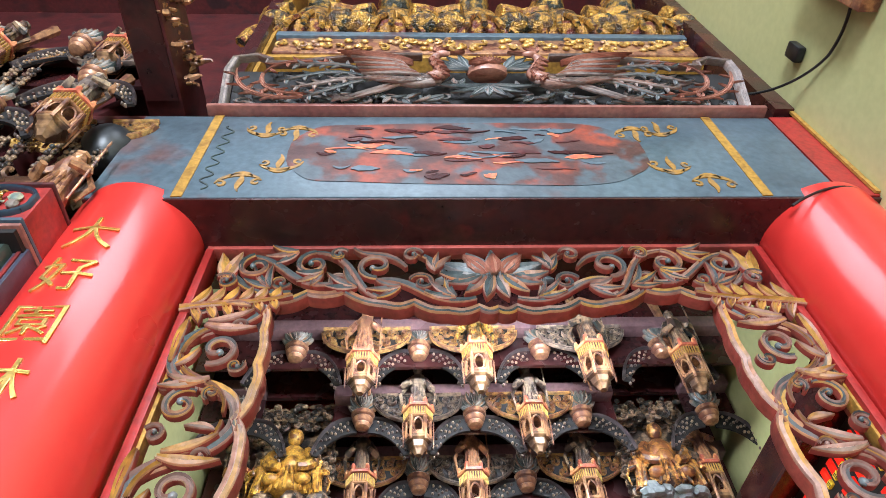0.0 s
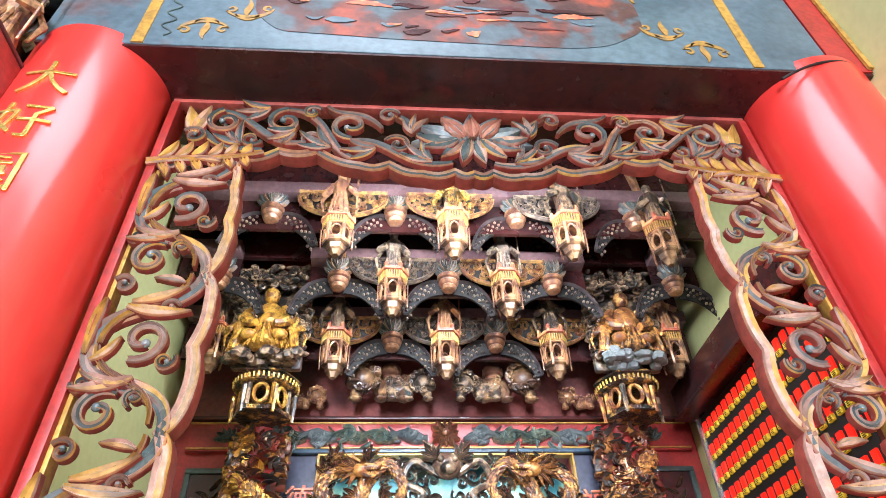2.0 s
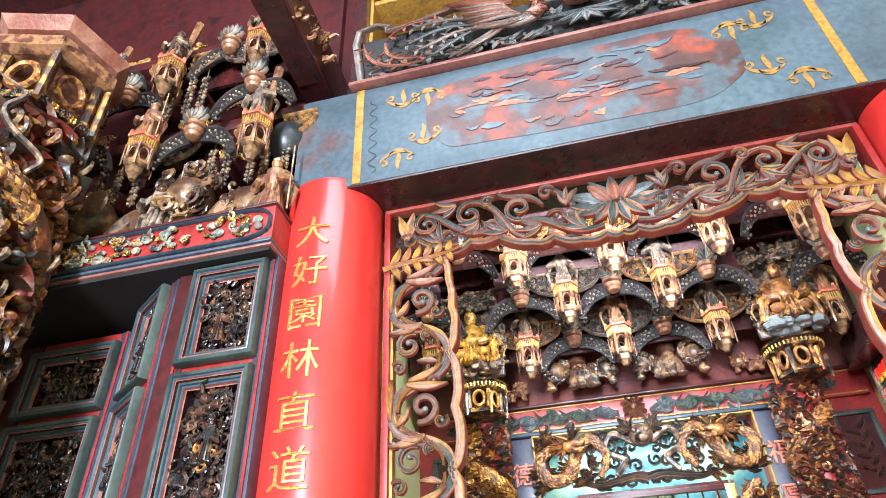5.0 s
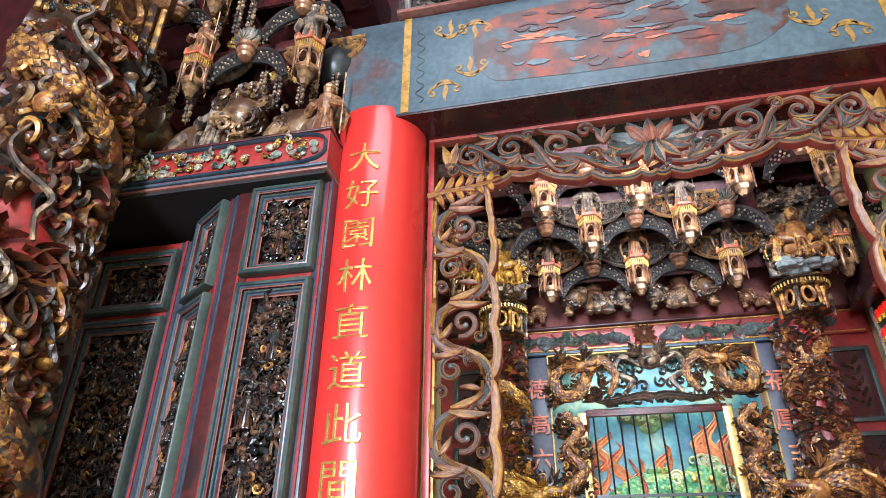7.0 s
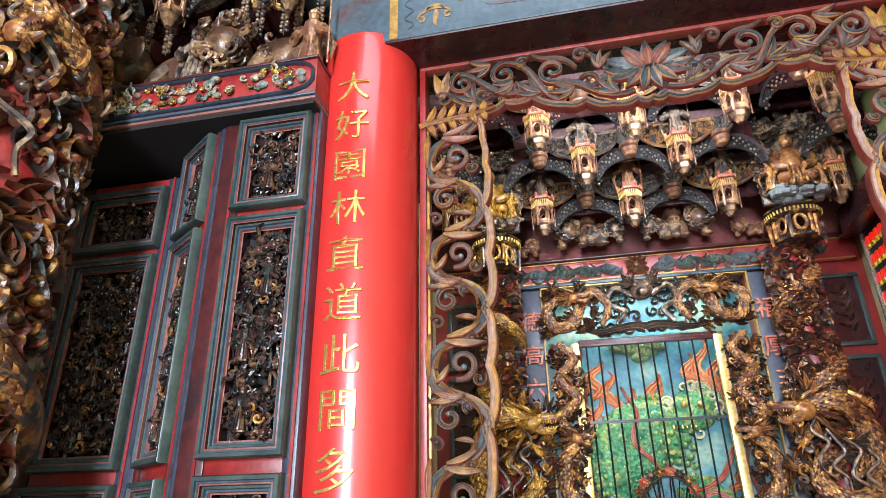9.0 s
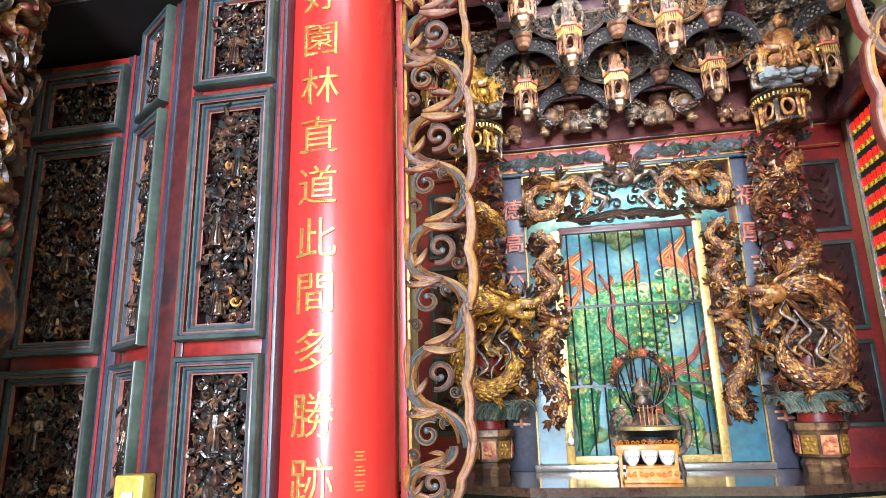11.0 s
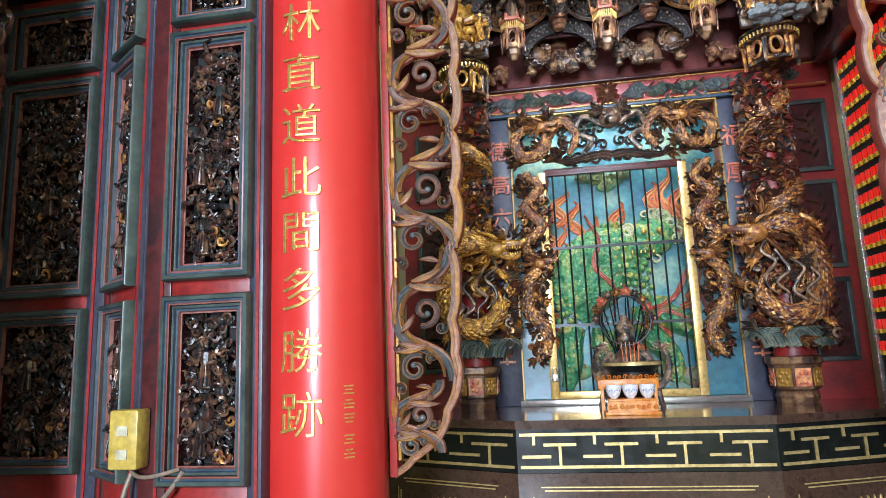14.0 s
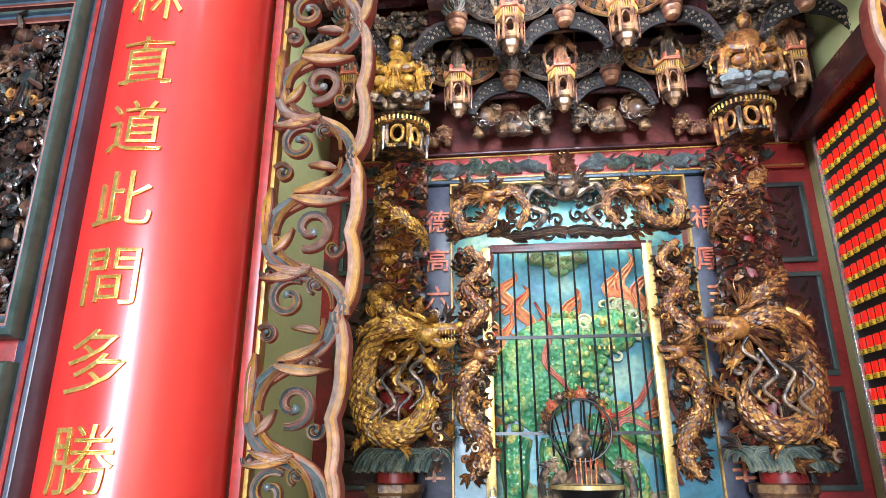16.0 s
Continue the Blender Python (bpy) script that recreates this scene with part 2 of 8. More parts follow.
phoenix_pale = material("pale_dusty_carving", [(0.24, 0.20, 0.19), (0.44, 0.36, 0.33), (0.34, 0.19, 0.15)], 12, 0.35, 0, 0.4, 80, island=0.5)
phoenix_grey = material("slate_grey_carving", [(0.10, 0.115, 0.12), (0.24, 0.25, 0.25), (0.30, 0.20, 0.17)], 12, 0.35, 0, 0.4, 80, island=0.6)
brown_carving = material("dark_brown_statue_wood", [(0.03, 0.016, 0.011), (0.085, 0.038, 0.022), (0.14, 0.065, 0.038)], 9, 0.32, 0, 0.4, 80, island=0.4, edge=(0.34, 0.19, 0.09), edge_metal=0.2, gild=0.3)
faded_gold = material("faded_gold_paint", [(0.20, 0.11, 0.03), (0.36, 0.18, 0.04), (0.10, 0.085, 0.07)], 22, 0.42, 0.1, 0.3, 80)
low_red = material("worn_plum_red_paint", [(0.14, 0.05, 0.05), (0.26, 0.07, 0.06), (0.10, 0.07, 0.075)], 5, 0.32, 0, 0.15, 60, detail=6)
# black wood, also the colour of sheets that stand in for shade
black_void = material("black_wood_and_shade", [(0.006, 0.005, 0.005), (0.014, 0.01, 0.01)], 6, 0.7, 0, 0.1, 50)
cream_wall = material("cream_plaster", [(0.42, 0.415, 0.175), (0.49, 0.475, 0.23)], 1.3, 0.5, 0, 0.03, 35, patch=(0.41, 0.40, 0.19), patch_at=0.68, grain=0.25)
marble = material("brown_marble", [(0.045, 0.022, 0.016), (0.085, 0.045, 0.03), (0.03, 0.018, 0.014)], 30, 0.1, 0, 0.0, 120, coat=0.5, detail=8)
black_stone = material("black_polished_stone", [(0.006, 0.008, 0.007), (0.014, 0.016, 0.014)], 20, 0.2, 0, 0.0, 90)
gold_inlay = material("gold_inlay", [(0.62, 0.44, 0.16), (0.75, 0.56, 0.24)], 20, 0.35, 0.5, 0.05, 80)
brass_frame = material("brass_frame", [(0.72, 0.44, 0.12), (0.85, 0.60, 0.24)], 6, 0.28, 0.5, 0.03, 60)
steel = material("pale_steel", [(0.55, 0.53, 0.48), (0.7, 0.68, 0.62)], 8, 0.22, 0.8, 0.02, 80)
iron = material("black_iron", [(0.015, 0.015, 0.016), (0.03, 0.03, 0.03)], 30, 0.35, 0.5, 0.05, 90)
porcelain = material("white_porcelain", [(0.72, 0.72, 0.74), (0.8, 0.8, 0.8)], 20, 0.15, 0, 0.0, 90, coat=0.5)
cobalt = material("cobalt_brush", [(0.05, 0.08, 0.35), (0.08, 0.12, 0.45)], 60, 0.3)
orange_wood = material("orange_carved_wood", [(0.58, 0.15, 0.012), (0.70, 0.24, 0.025)], 20, 0.35, 0, 0.3, 90, edge=(0.75, 0.30, 0.05))
teal_paint = material("teal_wall_painting", [(0.03, 0.12, 0.20), (0.07, 0.27, 0.30), (0.30, 0.44, 0.30), (0.03, 0.11, 0.24)], 4.5, 0.4, 0, 0.15, 40)
scale_tip = material("pale_scale_centre", [(0.45, 0.48, 0.12), (0.60, 0.58, 0.22), (0.25, 0.40, 0.12)], 14, 0.4, 0, 0.2, 60, island=0.6)
ribbon_paint = material("red_ribbon_paint", [(0.55, 0.12, 0.08), (0.62, 0.27, 0.20), (0.46, 0.09, 0.06)], 9, 0.45, 0, 0.2, 60)
mane_paint = material("pale_mane_paint", [(0.50, 0.48, 0.24), (0.62, 0.60, 0.42), (0.25, 0.36, 0.14)], 16, 0.45, 0, 0.2, 60, island=0.7)
deep_teal = material("deep_teal_paint", [(0.012, 0.045, 0.05), (0.03, 0.09, 0.085), (0.04, 0.03, 0.025)], 12, 0.45, 0, 0.2, 60)
sea_blue = material("sea_blue_paint", [(0.012, 0.07, 0.13), (0.03, 0.14, 0.19), (0.02, 0.10, 0.09)], 6, 0.35, 0, 0.15, 40)
green_scale = material("green_scales", [(0.03, 0.16, 0.07), (0.08, 0.30, 0.13), (0.20, 0.38, 0.10)], 14, 0.35, 0, 0.9, 60, edge=(0.6, 0.5, 0.12), scales=48, gild=0.25)
flame_paint = material("flame_paint", [(0.72, 0.20, 0.08), (0.75, 0.36, 0.14), (0.62, 0.12, 0.07)], 9, 0.45, 0, 0.15, 60, island=0.6)
cloud_paint = material("cloud_paint", [(0.36, 0.32, 0.12), (0.14, 0.3, 0.14), (0.45, 0.2, 0.16)], 7, 0.5, 0, 0.15, 60, island=0.6)
lamp_red = material("lit_red_tablet", [(0.5, 0.012, 0.008), (0.6, 0.03, 0.012)], 9, 0.3, 0, 0, 60, emit=((1.0, 0.018, 0.008), 0.6), object_random=0.5)
lamp_label = material("yellow_label", [(0.75, 0.5, 0.03), (0.8, 0.58, 0.05)], 9, 0.4, 0, 0, 60, emit=((1.0, 0.6, 0.03), 0.12))
ink = material("black_ink", [(0.01, 0.01, 0.01), (0.02, 0.02, 0.02)], 9, 0.5)
yellow_plastic = material("yellow_plastic", [(0.50, 0.34, 0.06), (0.58, 0.42, 0.10)], 12, 0.4, 0, 0.05, 60)
grey_plastic = material("grey_plastic", [(0.5, 0.45, 0.3), (0.6, 0.55, 0.4)], 12, 0.4)
cable_rubber = material("cable_rubber", [(0.16, 0.11, 0.08), (0.25, 0.18, 0.13)], 12, 0.45)
dark_ball = material("dark_stone_ball", [(0.02, 0.022, 0.025), (0.04, 0.042, 0.045)], 10, 0.4, 0, 0.1, 60)
red_letter = material("red_letter_paint", [(0.42, 0.07, 0.04), (0.55, 0.14, 0.08)], 20, 0.4, 0, 0.2, 70, edge=(0.7, 0.3, 0.12))
tube_glow = material("lit_tube_glass", [(0.8, 0.8, 0.8), (0.85, 0.85, 0.85)], 5, 0.3, emit=((0.95, 0.98, 1.0), 6.0))
stone_floor = material("grey_floor", [(0.22, 0.20, 0.18), (0.3, 0.28, 0.25)], 4, 0.35, 0, 0.05, 30)
hall_paint = material("hall_plaster", [(0.16, 0.13, 0.10), (0.22, 0.18, 0.14)], 1, 0.7, 0, 0.1, 30)

# ---- mesh helpers ----


def part(name, bm, mat, parent=None, label="", smooth=True):
    me = bpy.data.meshes.new(name)
    bm.normal_update()
    bm.to_mesh(me)
    bm.free()
    for m in (mat if isinstance(mat, (list, tuple)) else [mat]):
        me.materials.append(m)
    if smooth:
        me.polygons.foreach_set("use_smooth", [True] * len(me.polygons))
        me.set_sharp_from_angle(angle=radians(38))
    ob = new(name, me)
    if parent:
        ob.parent = parent
    if label:
        ob["label"] = label
    return ob


def thing(name, label, category, group="", kind="", at=(0, 0, 0)):
    ob = new(name)
    ob.empty_display_size = 0.05
    ob.location = at
    return tagged(ob, label, category, group, kind)


def box(bm, x0, x1, y0, y1, z0, z1, bev=0.0, mi=0):
    vs = [bm.verts.new((x, y, z)) for x in (x0, x1) for y in (y0, y1) for z in (z0, z1)]
    fs = [bm.faces.new([vs[i] for i in f]) for f in ((0, 1, 3, 2), (4, 6, 7, 5), (0, 4, 5, 1), (2, 3, 7, 6), (0, 2, 6, 4), (1, 5, 7, 3))]
    for f in fs:
        f.material_index = mi
    if bev:
        es = list({e for f in fs for e in f.edges})
        r = bmesh.ops.bevel(bm, geom=es, offset=bev, segments=2, affect="EDGES", profile=0.5)
        for f in r["faces"]:
            f.material_index = mi
    return vs


def new_box(*a, **k):
    bm = bmesh.new()
    box(bm, *a, **k)
    return bm


def lathe(bm, prof, at=(0, 0, 0), segs=20, turn=0.0, axis="z", mi=0):
    """Spin (radius, height) pairs."""
    rings = []
    for r, h in prof:
        ring = []
        for i in range(segs):
            a = turn + 2 * math.pi * i / segs
            p = (r * math.cos(a), r * math.sin(a), h)
            if axis == "y":
                p = (p[0], p[2], p[1])
            ring.append(bm.verts.new((at[0] + p[0], at[1] + p[1], at[2] + p[2])))
        rings.append(ring)
    for a, b in zip(rings, rings[1:]):
        for i in range(segs):
            bm.faces.new((a[i], a[(i + 1) % segs], b[(i + 1) % segs], b[i])).material_index = mi
    bm.faces.new(list(reversed(rings[0]))).material_index = mi
    bm.faces.new(rings[-1]).material_index = mi


def blob(bm, c, r, segs=10, rings=7, mi=0):
    """An ellipsoid with radii r."""
    prof = [(max(0.02, math.sin(math.pi * k / rings)), -math.cos(math.pi * k / rings)) for k in range(rings + 1)]
    n0 = len(bm.verts)
    lathe(bm, prof, (0, 0, 0), segs, mi=mi)
    bm.verts.ensure_lookup_table()
    for v in bm.verts[n0:]:
        v.co = Vector((c[0] + v.co.x * r[0], c[1] + v.co.y * r[1], c[2] + v.co.z * r[2]))


def sweep(bm, pts, radii, segs=6, mi=0):
    """A round tube along points, with a radius for each."""
    pts = [Vector(p) for p in pts]
    rings, side = [], None
    for i, p in enumerate(pts):
        d = (pts[min(i + 1, len(pts) - 1)] - pts[max(i - 1, 0)]).normalized()
        if side is None or abs(side.dot(d)) > 0.98:
            side = d.orthogonal().normalized()
        side = (side - d * side.dot(d)).normalized()
        up = d.cross(side)
        r = radii[i] if isinstance(radii, (list, tuple)) else radii
        rings.append([bm.verts.new(p + (side * math.cos(2 * math.pi * k / segs) + up * math.sin(2 * math.pi * k / segs)) * r) for k in range(segs)])
    for a, b in zip(rings, rings[1:]):
        for k in range(segs):
            bm.faces.new((a[k], a[(k + 1) % segs], b[(k + 1) % segs], b[k])).material_index = mi
    bm.faces.new(list(reversed(rings[0]))).material_index = mi
    bm.faces.new(rings[-1]).material_index = mi


def ribbon(bm, pts, widths, y, depth, crown=0.35, mi=0, side=0, rim=None):
    """A carved band in the xz plane: flat back at y + depth, a face at y with a raised rim and a hollow middle."""
    n = len(pts)
    rows = []
    for i in range(n):
        a, b = Vector(pts[max(i - 1, 0)]), Vector(pts[min(i + 1, n - 1)])
        d = b - a
        d = d.normalized() if d.length > 1e-9 else Vector((1, 0))
        s = Vector((-d.y, d.x))
        w = (widths[i] if isinstance(widths, (list, tuple)) else widths) / 2
        c = Vector(pts[i])
        dip = depth * crown
        sect = [(-1, depth), (-1, dip * 0.6), (-0.8, 0), (-0.42, dip), (0, dip * 0.1), (0.42, dip), (0.8, 0), (1, dip * 0.6), (1, depth)]
        rows.append([bm.verts.new((c.x + s.x * u * w, y + v, c.y + s.y * u * w)) for u, v in sect])
    for a, b in zip(rows, rows[1:]):
        for k in range(8):
            # the rim colour also covers one inner slope, painted as light from that side
            bm.faces.new((a[k], b[k], b[k + 1], a[k + 1])).material_index = side if k in (0, 7) else mi if rim is None or k in (2, 3, 4) else rim
        bm.faces.new((a[8], b[8], b[0], a[0])).material_index = side
    bm.faces.new(rows[0]).material_index = side
    bm.faces.new(list(reversed(rows[-1]))).material_index = side


def spiral(cx, cz, r, turns, start, hand=1, n=26, shrink=0.18):
    """Points from the outside of a volute inwards."""
    out = []
    for i in range(n):
        f = i / (n - 1)
        rr = r * (1 - f) ** 1.15 + r * shrink * f
        a = start + hand * 2 * math.pi * turns * f
        out.append((cx + rr * math.cos(a), cz + rr * math.sin(a)))
    return out


def taper(n, w0, w1, w2, peak=0.4):
    """Widths that swell from w0 to w1 and fall to w2."""
    out = []
    for i in range(n):
        f = i / (n - 1)
        out.append(w0 + (w1 - w0) * math.sin(f / peak * math.pi / 2) if f < peak else w2 + (w1 - w2) * math.cos((f - peak) / (1 - peak) * math.pi / 2))
    return out


def bez(p0, p1, p2, p3, n=14):
    out = []
    for i in range(n):
        t = i / (n - 1)
        out.append(tuple((1 - t) ** 3 * a + 3 * (1 - t) ** 2 * t * b + 3 * (1 - t) * t * t * c + t ** 3 * d for a, b, c, d in zip(p0, p1, p2, p3)))
    return out


def leaf(bm, p, angle, length, width, y, depth, bend=0.3, mi=0, n=10, side=0, rim=None):
    """A pointed leaf from p."""
    d = Vector((math.cos(angle), math.sin(angle)))
    s = Vector((-d.y, d.x))
    P = Vector(p)
    pts = [tuple(P + d * length * f + s * bend * length * f * f) for f in [i / (n - 1) for i in range(n)]]
    ribbon(bm, pts, taper(n, width * 0.35, width, 0.002, 0.45), y, depth, 0.45, mi, side, rim)


def glyph_mesh(ch, size, depth, bevel=0.0, thin=0.0):
    """One character of the built-in font as a bmesh, centred, in the xz plane and facing -y."""
    cu = bpy.data.curves.new("glyph", "FONT")
    cu.body, cu.size, cu.extrude, cu.bevel_depth, cu.align_x, cu.align_y = ch, size, depth, bevel, "CENTER", "CENTER"
    cu.resolution_u, cu.offset = 3, thin
    ob = new("glyph", cu)
    bpy.context.view_layer.update()
    me = bpy.data.meshes.new_from_object(ob.evaluated_get(bpy.context.evaluated_depsgraph_get()))
    bm = bmesh.new()
    bm.from_mesh(me)
    bpy.data.objects.remove(ob)
    bpy.data.meshes.remove(me)
    bpy.data.curves.remove(cu)
    if bm.verts:
        xs, ys = [v.co.x for v in bm.verts], [v.co.y for v in bm.verts]
        cx, cy = (min(xs) + max(xs)) / 2, (min(ys) + max(ys)) / 2
        for v in bm.verts:
            x, y, z = v.co
            v.co = (x - cx, -z, y - cy)
    return bm


def moved(bm, m):
    bm.transform(m)
    return bm


# ---- the hall and the niche: large structure ----
NX = 0.055          # middle of the niche
COL_L, COL_R, COL_Y, COL_RAD = -0.884, 0.944, 0.14, 0.166
DECK = 1.062


def structure(name, bm, mat, label, smooth=False):
    return tagged(part(name, bm, mat, smooth=smooth), label, name.split("_")[0], kind="structure")


structure("floor", new_box(-6.5, 1.3, -6.3, 2.4, -0.12, 0.0), stone_floor, "polished grey stone floor of the temple hall")
structure("ceiling", new_box(-6.5, 1.3, -6.3, 2.4, 5.0, 5.15), maroon, "dark red timber ceiling of the hall")
structure("wall_right", new_box(1.06, 1.3, -6.3, 2.4, 0, 5.0), cream_wall, "cream plastered side wall")
structure("wall_left", new_box(-6.5, -6.3, -6.3, 2.4, 0, 5.0), hall_paint, "plain plastered far side wall of the hall")
bm = bmesh.new()
for x0, x1, z0, z1 in ((-6.3, -1.3, 0, 5), (-1.3, -0.1, 3.2, 5), (-0.1, 1.06, 0, 5)):
    box(bm, x0, x1, -6.3, -6.1, z0, z1)
structure("wall_south", bm, hall_paint, "plastered front wall of the hall with an open doorway")
# niche walls
bm = bmesh.new()
box(bm, -0.97, -0.425, 1.50, 1.60, 0, 3.9)
box(bm, 0.545, 1.06, 1.50, 1.60, 0, 3.9)
box(bm, -0.425, 0.545, 1.50, 1.60, 2.45, 3.9)
box(bm, -0.425, 0.545, 1.50, 1.60, 0, DECK + 0.01)
structure("wall_north", bm, red_paint, "dark red wooden back wall of the shrine niche")
structure("wall_niche_side", new_box(-1.07, -0.97, 0.30, 1.60, 0, 3.9), cream_wall, "cream plastered side wall of the shrine niche")
structure("wall_niche_top", new_box(-1.07, 1.06, 0.30, 1.60, 3.9, 4.0), maroon, "dark boarded top of the shrine niche")
structure("wall_niche_front", new_box(-1.07, 1.06, 0.26, 0.30, 3.3, 5.0), maroon, "dark red boarding above the painted beam")
structure("wall_facade", new_box(-6.3, -1.07, 0.225, 0.3, 0, 5.0), maroon, "dark red timber wall behind the dragon column")
structure("wall_upper_left", new_box(-1.068, -0.97, 0.222, 0.3, 2.66, 5.0), maroon, "dark red boarding behind the hanging brackets")

# ---- red columns ----


def red_column(x, label):
    ob = thing("red_column", label, "column", "red lacquered columns", at=(x, COL_Y, 0))
    bm = bmesh.new()
    r = COL_RAD
    lathe(bm, [(r * 1.02, 0.18), (r, 0.6), (r, 2.3), (r * 0.995, 2.84), (r * 0.98, 2.86)], segs=72)
    part("shaft", bm, red_lacquer, ob)
    bm = bmesh.new()
    lathe(bm, [(r * 1.3, 0), (r * 1.36, 0.05), (r * 1.3, 0.12), (r * 1.1, 0.17), (r * 1.05, 0.19)], segs=40)
    part("base", bm, stone_floor, ob, "grey stone drum base")
    return ob


left_column = red_column(COL_L, "glossy red lacquered column with raised gold characters")
red_column(COL_R, "glossy red lacquered column beside the cream wall")
for k, ch in enumerate("大好園林直道此間多勝跡"):
    z = 2.64 - 0.1445 * k - (0.0 if k < 9 else 0.008 * (k - 8))
    bm = glyph_mesh(ch, 0.116, 0.004, 0.001, -0.0012)
    for v in bm.verts:
        a = v.co.x * 1.0 / COL_RAD
        r = COL_RAD - v.co.y
        v.co = (math.sin(a) * r, -math.cos(a) * r, v.co.z + z)
    part("character", bm, gold_bright, left_column, "raised gold leaf character", smooth=False)
# the small signature, as plain strokes
for k in range(5):
    bm = bmesh.new()
    zz = 1.232 - 0.034 * k - (0.016 if k > 2 else 0)
    for j in range(3):
        w = (0.026, 0.018, 0.028)[(j + k) % 3]
        n0 = len(bm.verts)
        box(bm, -w / 2, w / 2, -0.002, 0.001, zz + 0.008 - 0.009 * j, zz + 0.0115 - 0.009 * j)
    for v in bm.verts:
        a = (v.co.x + 0.118) / COL_RAD
        r = COL_RAD - v.co.y
        v.co = (math.sin(a) * r, -math.cos(a) * r, v.co.z)
    part("signature_bar", bm, gold_bright, left_column, smooth=False)

# ---- painted beam ----
beam = thing("painted_beam", "worn blue-grey painted beam with gold bands and a faded cartouche", "beam")
part("body", new_box(-0.99, 0.965, 0.0, 0.30, 2.824, 3.285, bev=0.004), beam_blue, beam)
# dark red underside; the shade below the beam is in its colour
part("soffit", new_box(-0.99, 1.058, 0.002, 0.298, 2.815, 2.822), dark_paint_and_shade, beam, "dark red underside of the beam, with shade in its colour")
part("end_block", new_box(0.967, 1.058, -0.002, 0.30, 2.824, 3.285), red_paint, beam, "red painted beam end against the wall")
part("ledge", new_box(-0.80, 0.955, -0.035, 0.02, 3.287, 3.305, bev=0.003), pink_line, beam, "dusty pink ledge moulding")
for x in (-0.762, 0.757):
    part("band", new_box(x - 0.014, x + 0.014, -0.003, 0.001, 2.826, 3.283), gold_paint, beam, "gold painted band", smooth=False)
# cartouche with lobed ends
bm = bmesh.new()
pts = []
for i in range(64):
    a = 2 * math.pi * i / 64
    c, s = math.cos(a), math.sin(a)
    px = 0.50 * math.copysign(abs(c) ** 0.45, c) * (1 + 0.02 * math.cos(6 * a))
    pz = 0.178 * math.copysign(abs(s) ** 0.5, s) * (1 + 0.05 * math.cos(5 * a))
    pts.append((0.0 + px - 0.01, 3.06 + pz))
f = bm.faces.new([bm.verts.new((x, -0.001, z)) for x, z in reversed(pts)])
ret = bmesh.ops.extrude_face_region(bm, geom=[f])
bmesh.ops.translate(bm, vec=(0, -0.0008, 0), verts=[v for v in ret["geom"] if isinstance(v, bmesh.types.BMVert)])
bmesh.ops.recalc_face_normals(bm, faces=bm.faces)
part("cartouche", bm, scene_paint, beam, "faded red painting in a lobed cartouche", smooth=False)
rng = random.Random(5)
# loose brushwork left on the worn painting
strokes_by = [bmesh.new() for _ in range(4)]
for k in range(64):
    px, pz, ln = rng.uniform(-0.45, 0.43), rng.uniform(-0.14, 0.14), rng.uniform(0.03, 0.13)
    if abs(px - 0.0) + ln > 0.48:
        continue
    p = bez((px - ln / 2, 3.06 + pz), (px - ln / 5, 3.06 + pz + rng.uniform(-0.02, 0.02)), (px + ln / 5, 3.06 + pz + rng.uniform(-0.02, 0.02)), (px + ln / 2, 3.06 + pz + rng.uniform(-0.012, 0.012)), 12)
    w = taper(12, 0.004, rng.uniform(0.008, 0.03), 0.003, rng.uniform(0.3, 0.6))
    w = [a * rng.uniform(0.6, 1.2) for a in w]
    ribbon(strokes_by[k % 4], p, w, -0.0034 - 0.00003 * k, 0.0004 + 0.00003 * k, 0.0)
for bm, mt in zip(strokes_by, (red_letter, maroon, beam_blue, dark_paint_and_shade)):
    bmesh.ops.recalc_face_normals(bm, faces=bm.faces)
    tagged(part("brushwork", bm, mt, beam, "flaking brushwork of the painting"), kind="stuff")
rng = random.Random(5)
for cx, cz, sx, sz in ((-0.62, 2.90, 1, 1), (-0.53, 2.99, -1, -1), (-0.60, 3.19, 1, -1), (-0.51, 3.17, -1, 1), (0.55, 2.98, 1, -1), (0.635, 2.89, -1, 1), (0.50, 3.17, 1, 1), (0.58, 3.20, -1, -1)):
    bm = bmesh.new()
    strokes = [(bez((-0.062, -0.012), (-0.05, 0.04), (0.03, 0.045), (0.055, 0.004), 14), 0.019), (bez((0.0, 0.026), (0.012, 0.0), (-0.012, -0.02), (0.004, -0.05), 10), 0.024),
               (spiral(-0.048, -0.014, 0.016, 0.9, 2.2, -1, 12, 0.3), 0.011), (spiral(0.043, -0.006, 0.016, 0.9, 0.8, 1, 12, 0.3), 0.011), (bez((-0.03, 0.02), (-0.02, 0.05), (0.02, 0.05), (0.03, 0.02), 9), 0.014)]
    for p, w in strokes:
        ribbon(bm, [(cx + sx * a, cz + sz * b) for a, b in p], taper(len(p), 0.004, w * 0.75, 0.003), -0.003, 0.003, 0.0)
    bmesh.ops.recalc_face_normals(bm, faces=bm.faces)
    part("corner_ornament", bm, faded_gold, beam, "gold painted cloud ornament")
for x0 in (-0.71,):
    bm = bmesh.new()
    pts = [(x0 + 0.014 * math.sin(k * 0.55), 2.86 + 0.0053 * k) for k in range(68)]
    ribbon(bm, pts, 0.004, -0.0025, 0.003, 0.0)
    part("wave_line", bm, green_frame, beam, "faint painted wave line")

# ---- carved boards between the columns ----
BY, BD = 0.148, 0.04


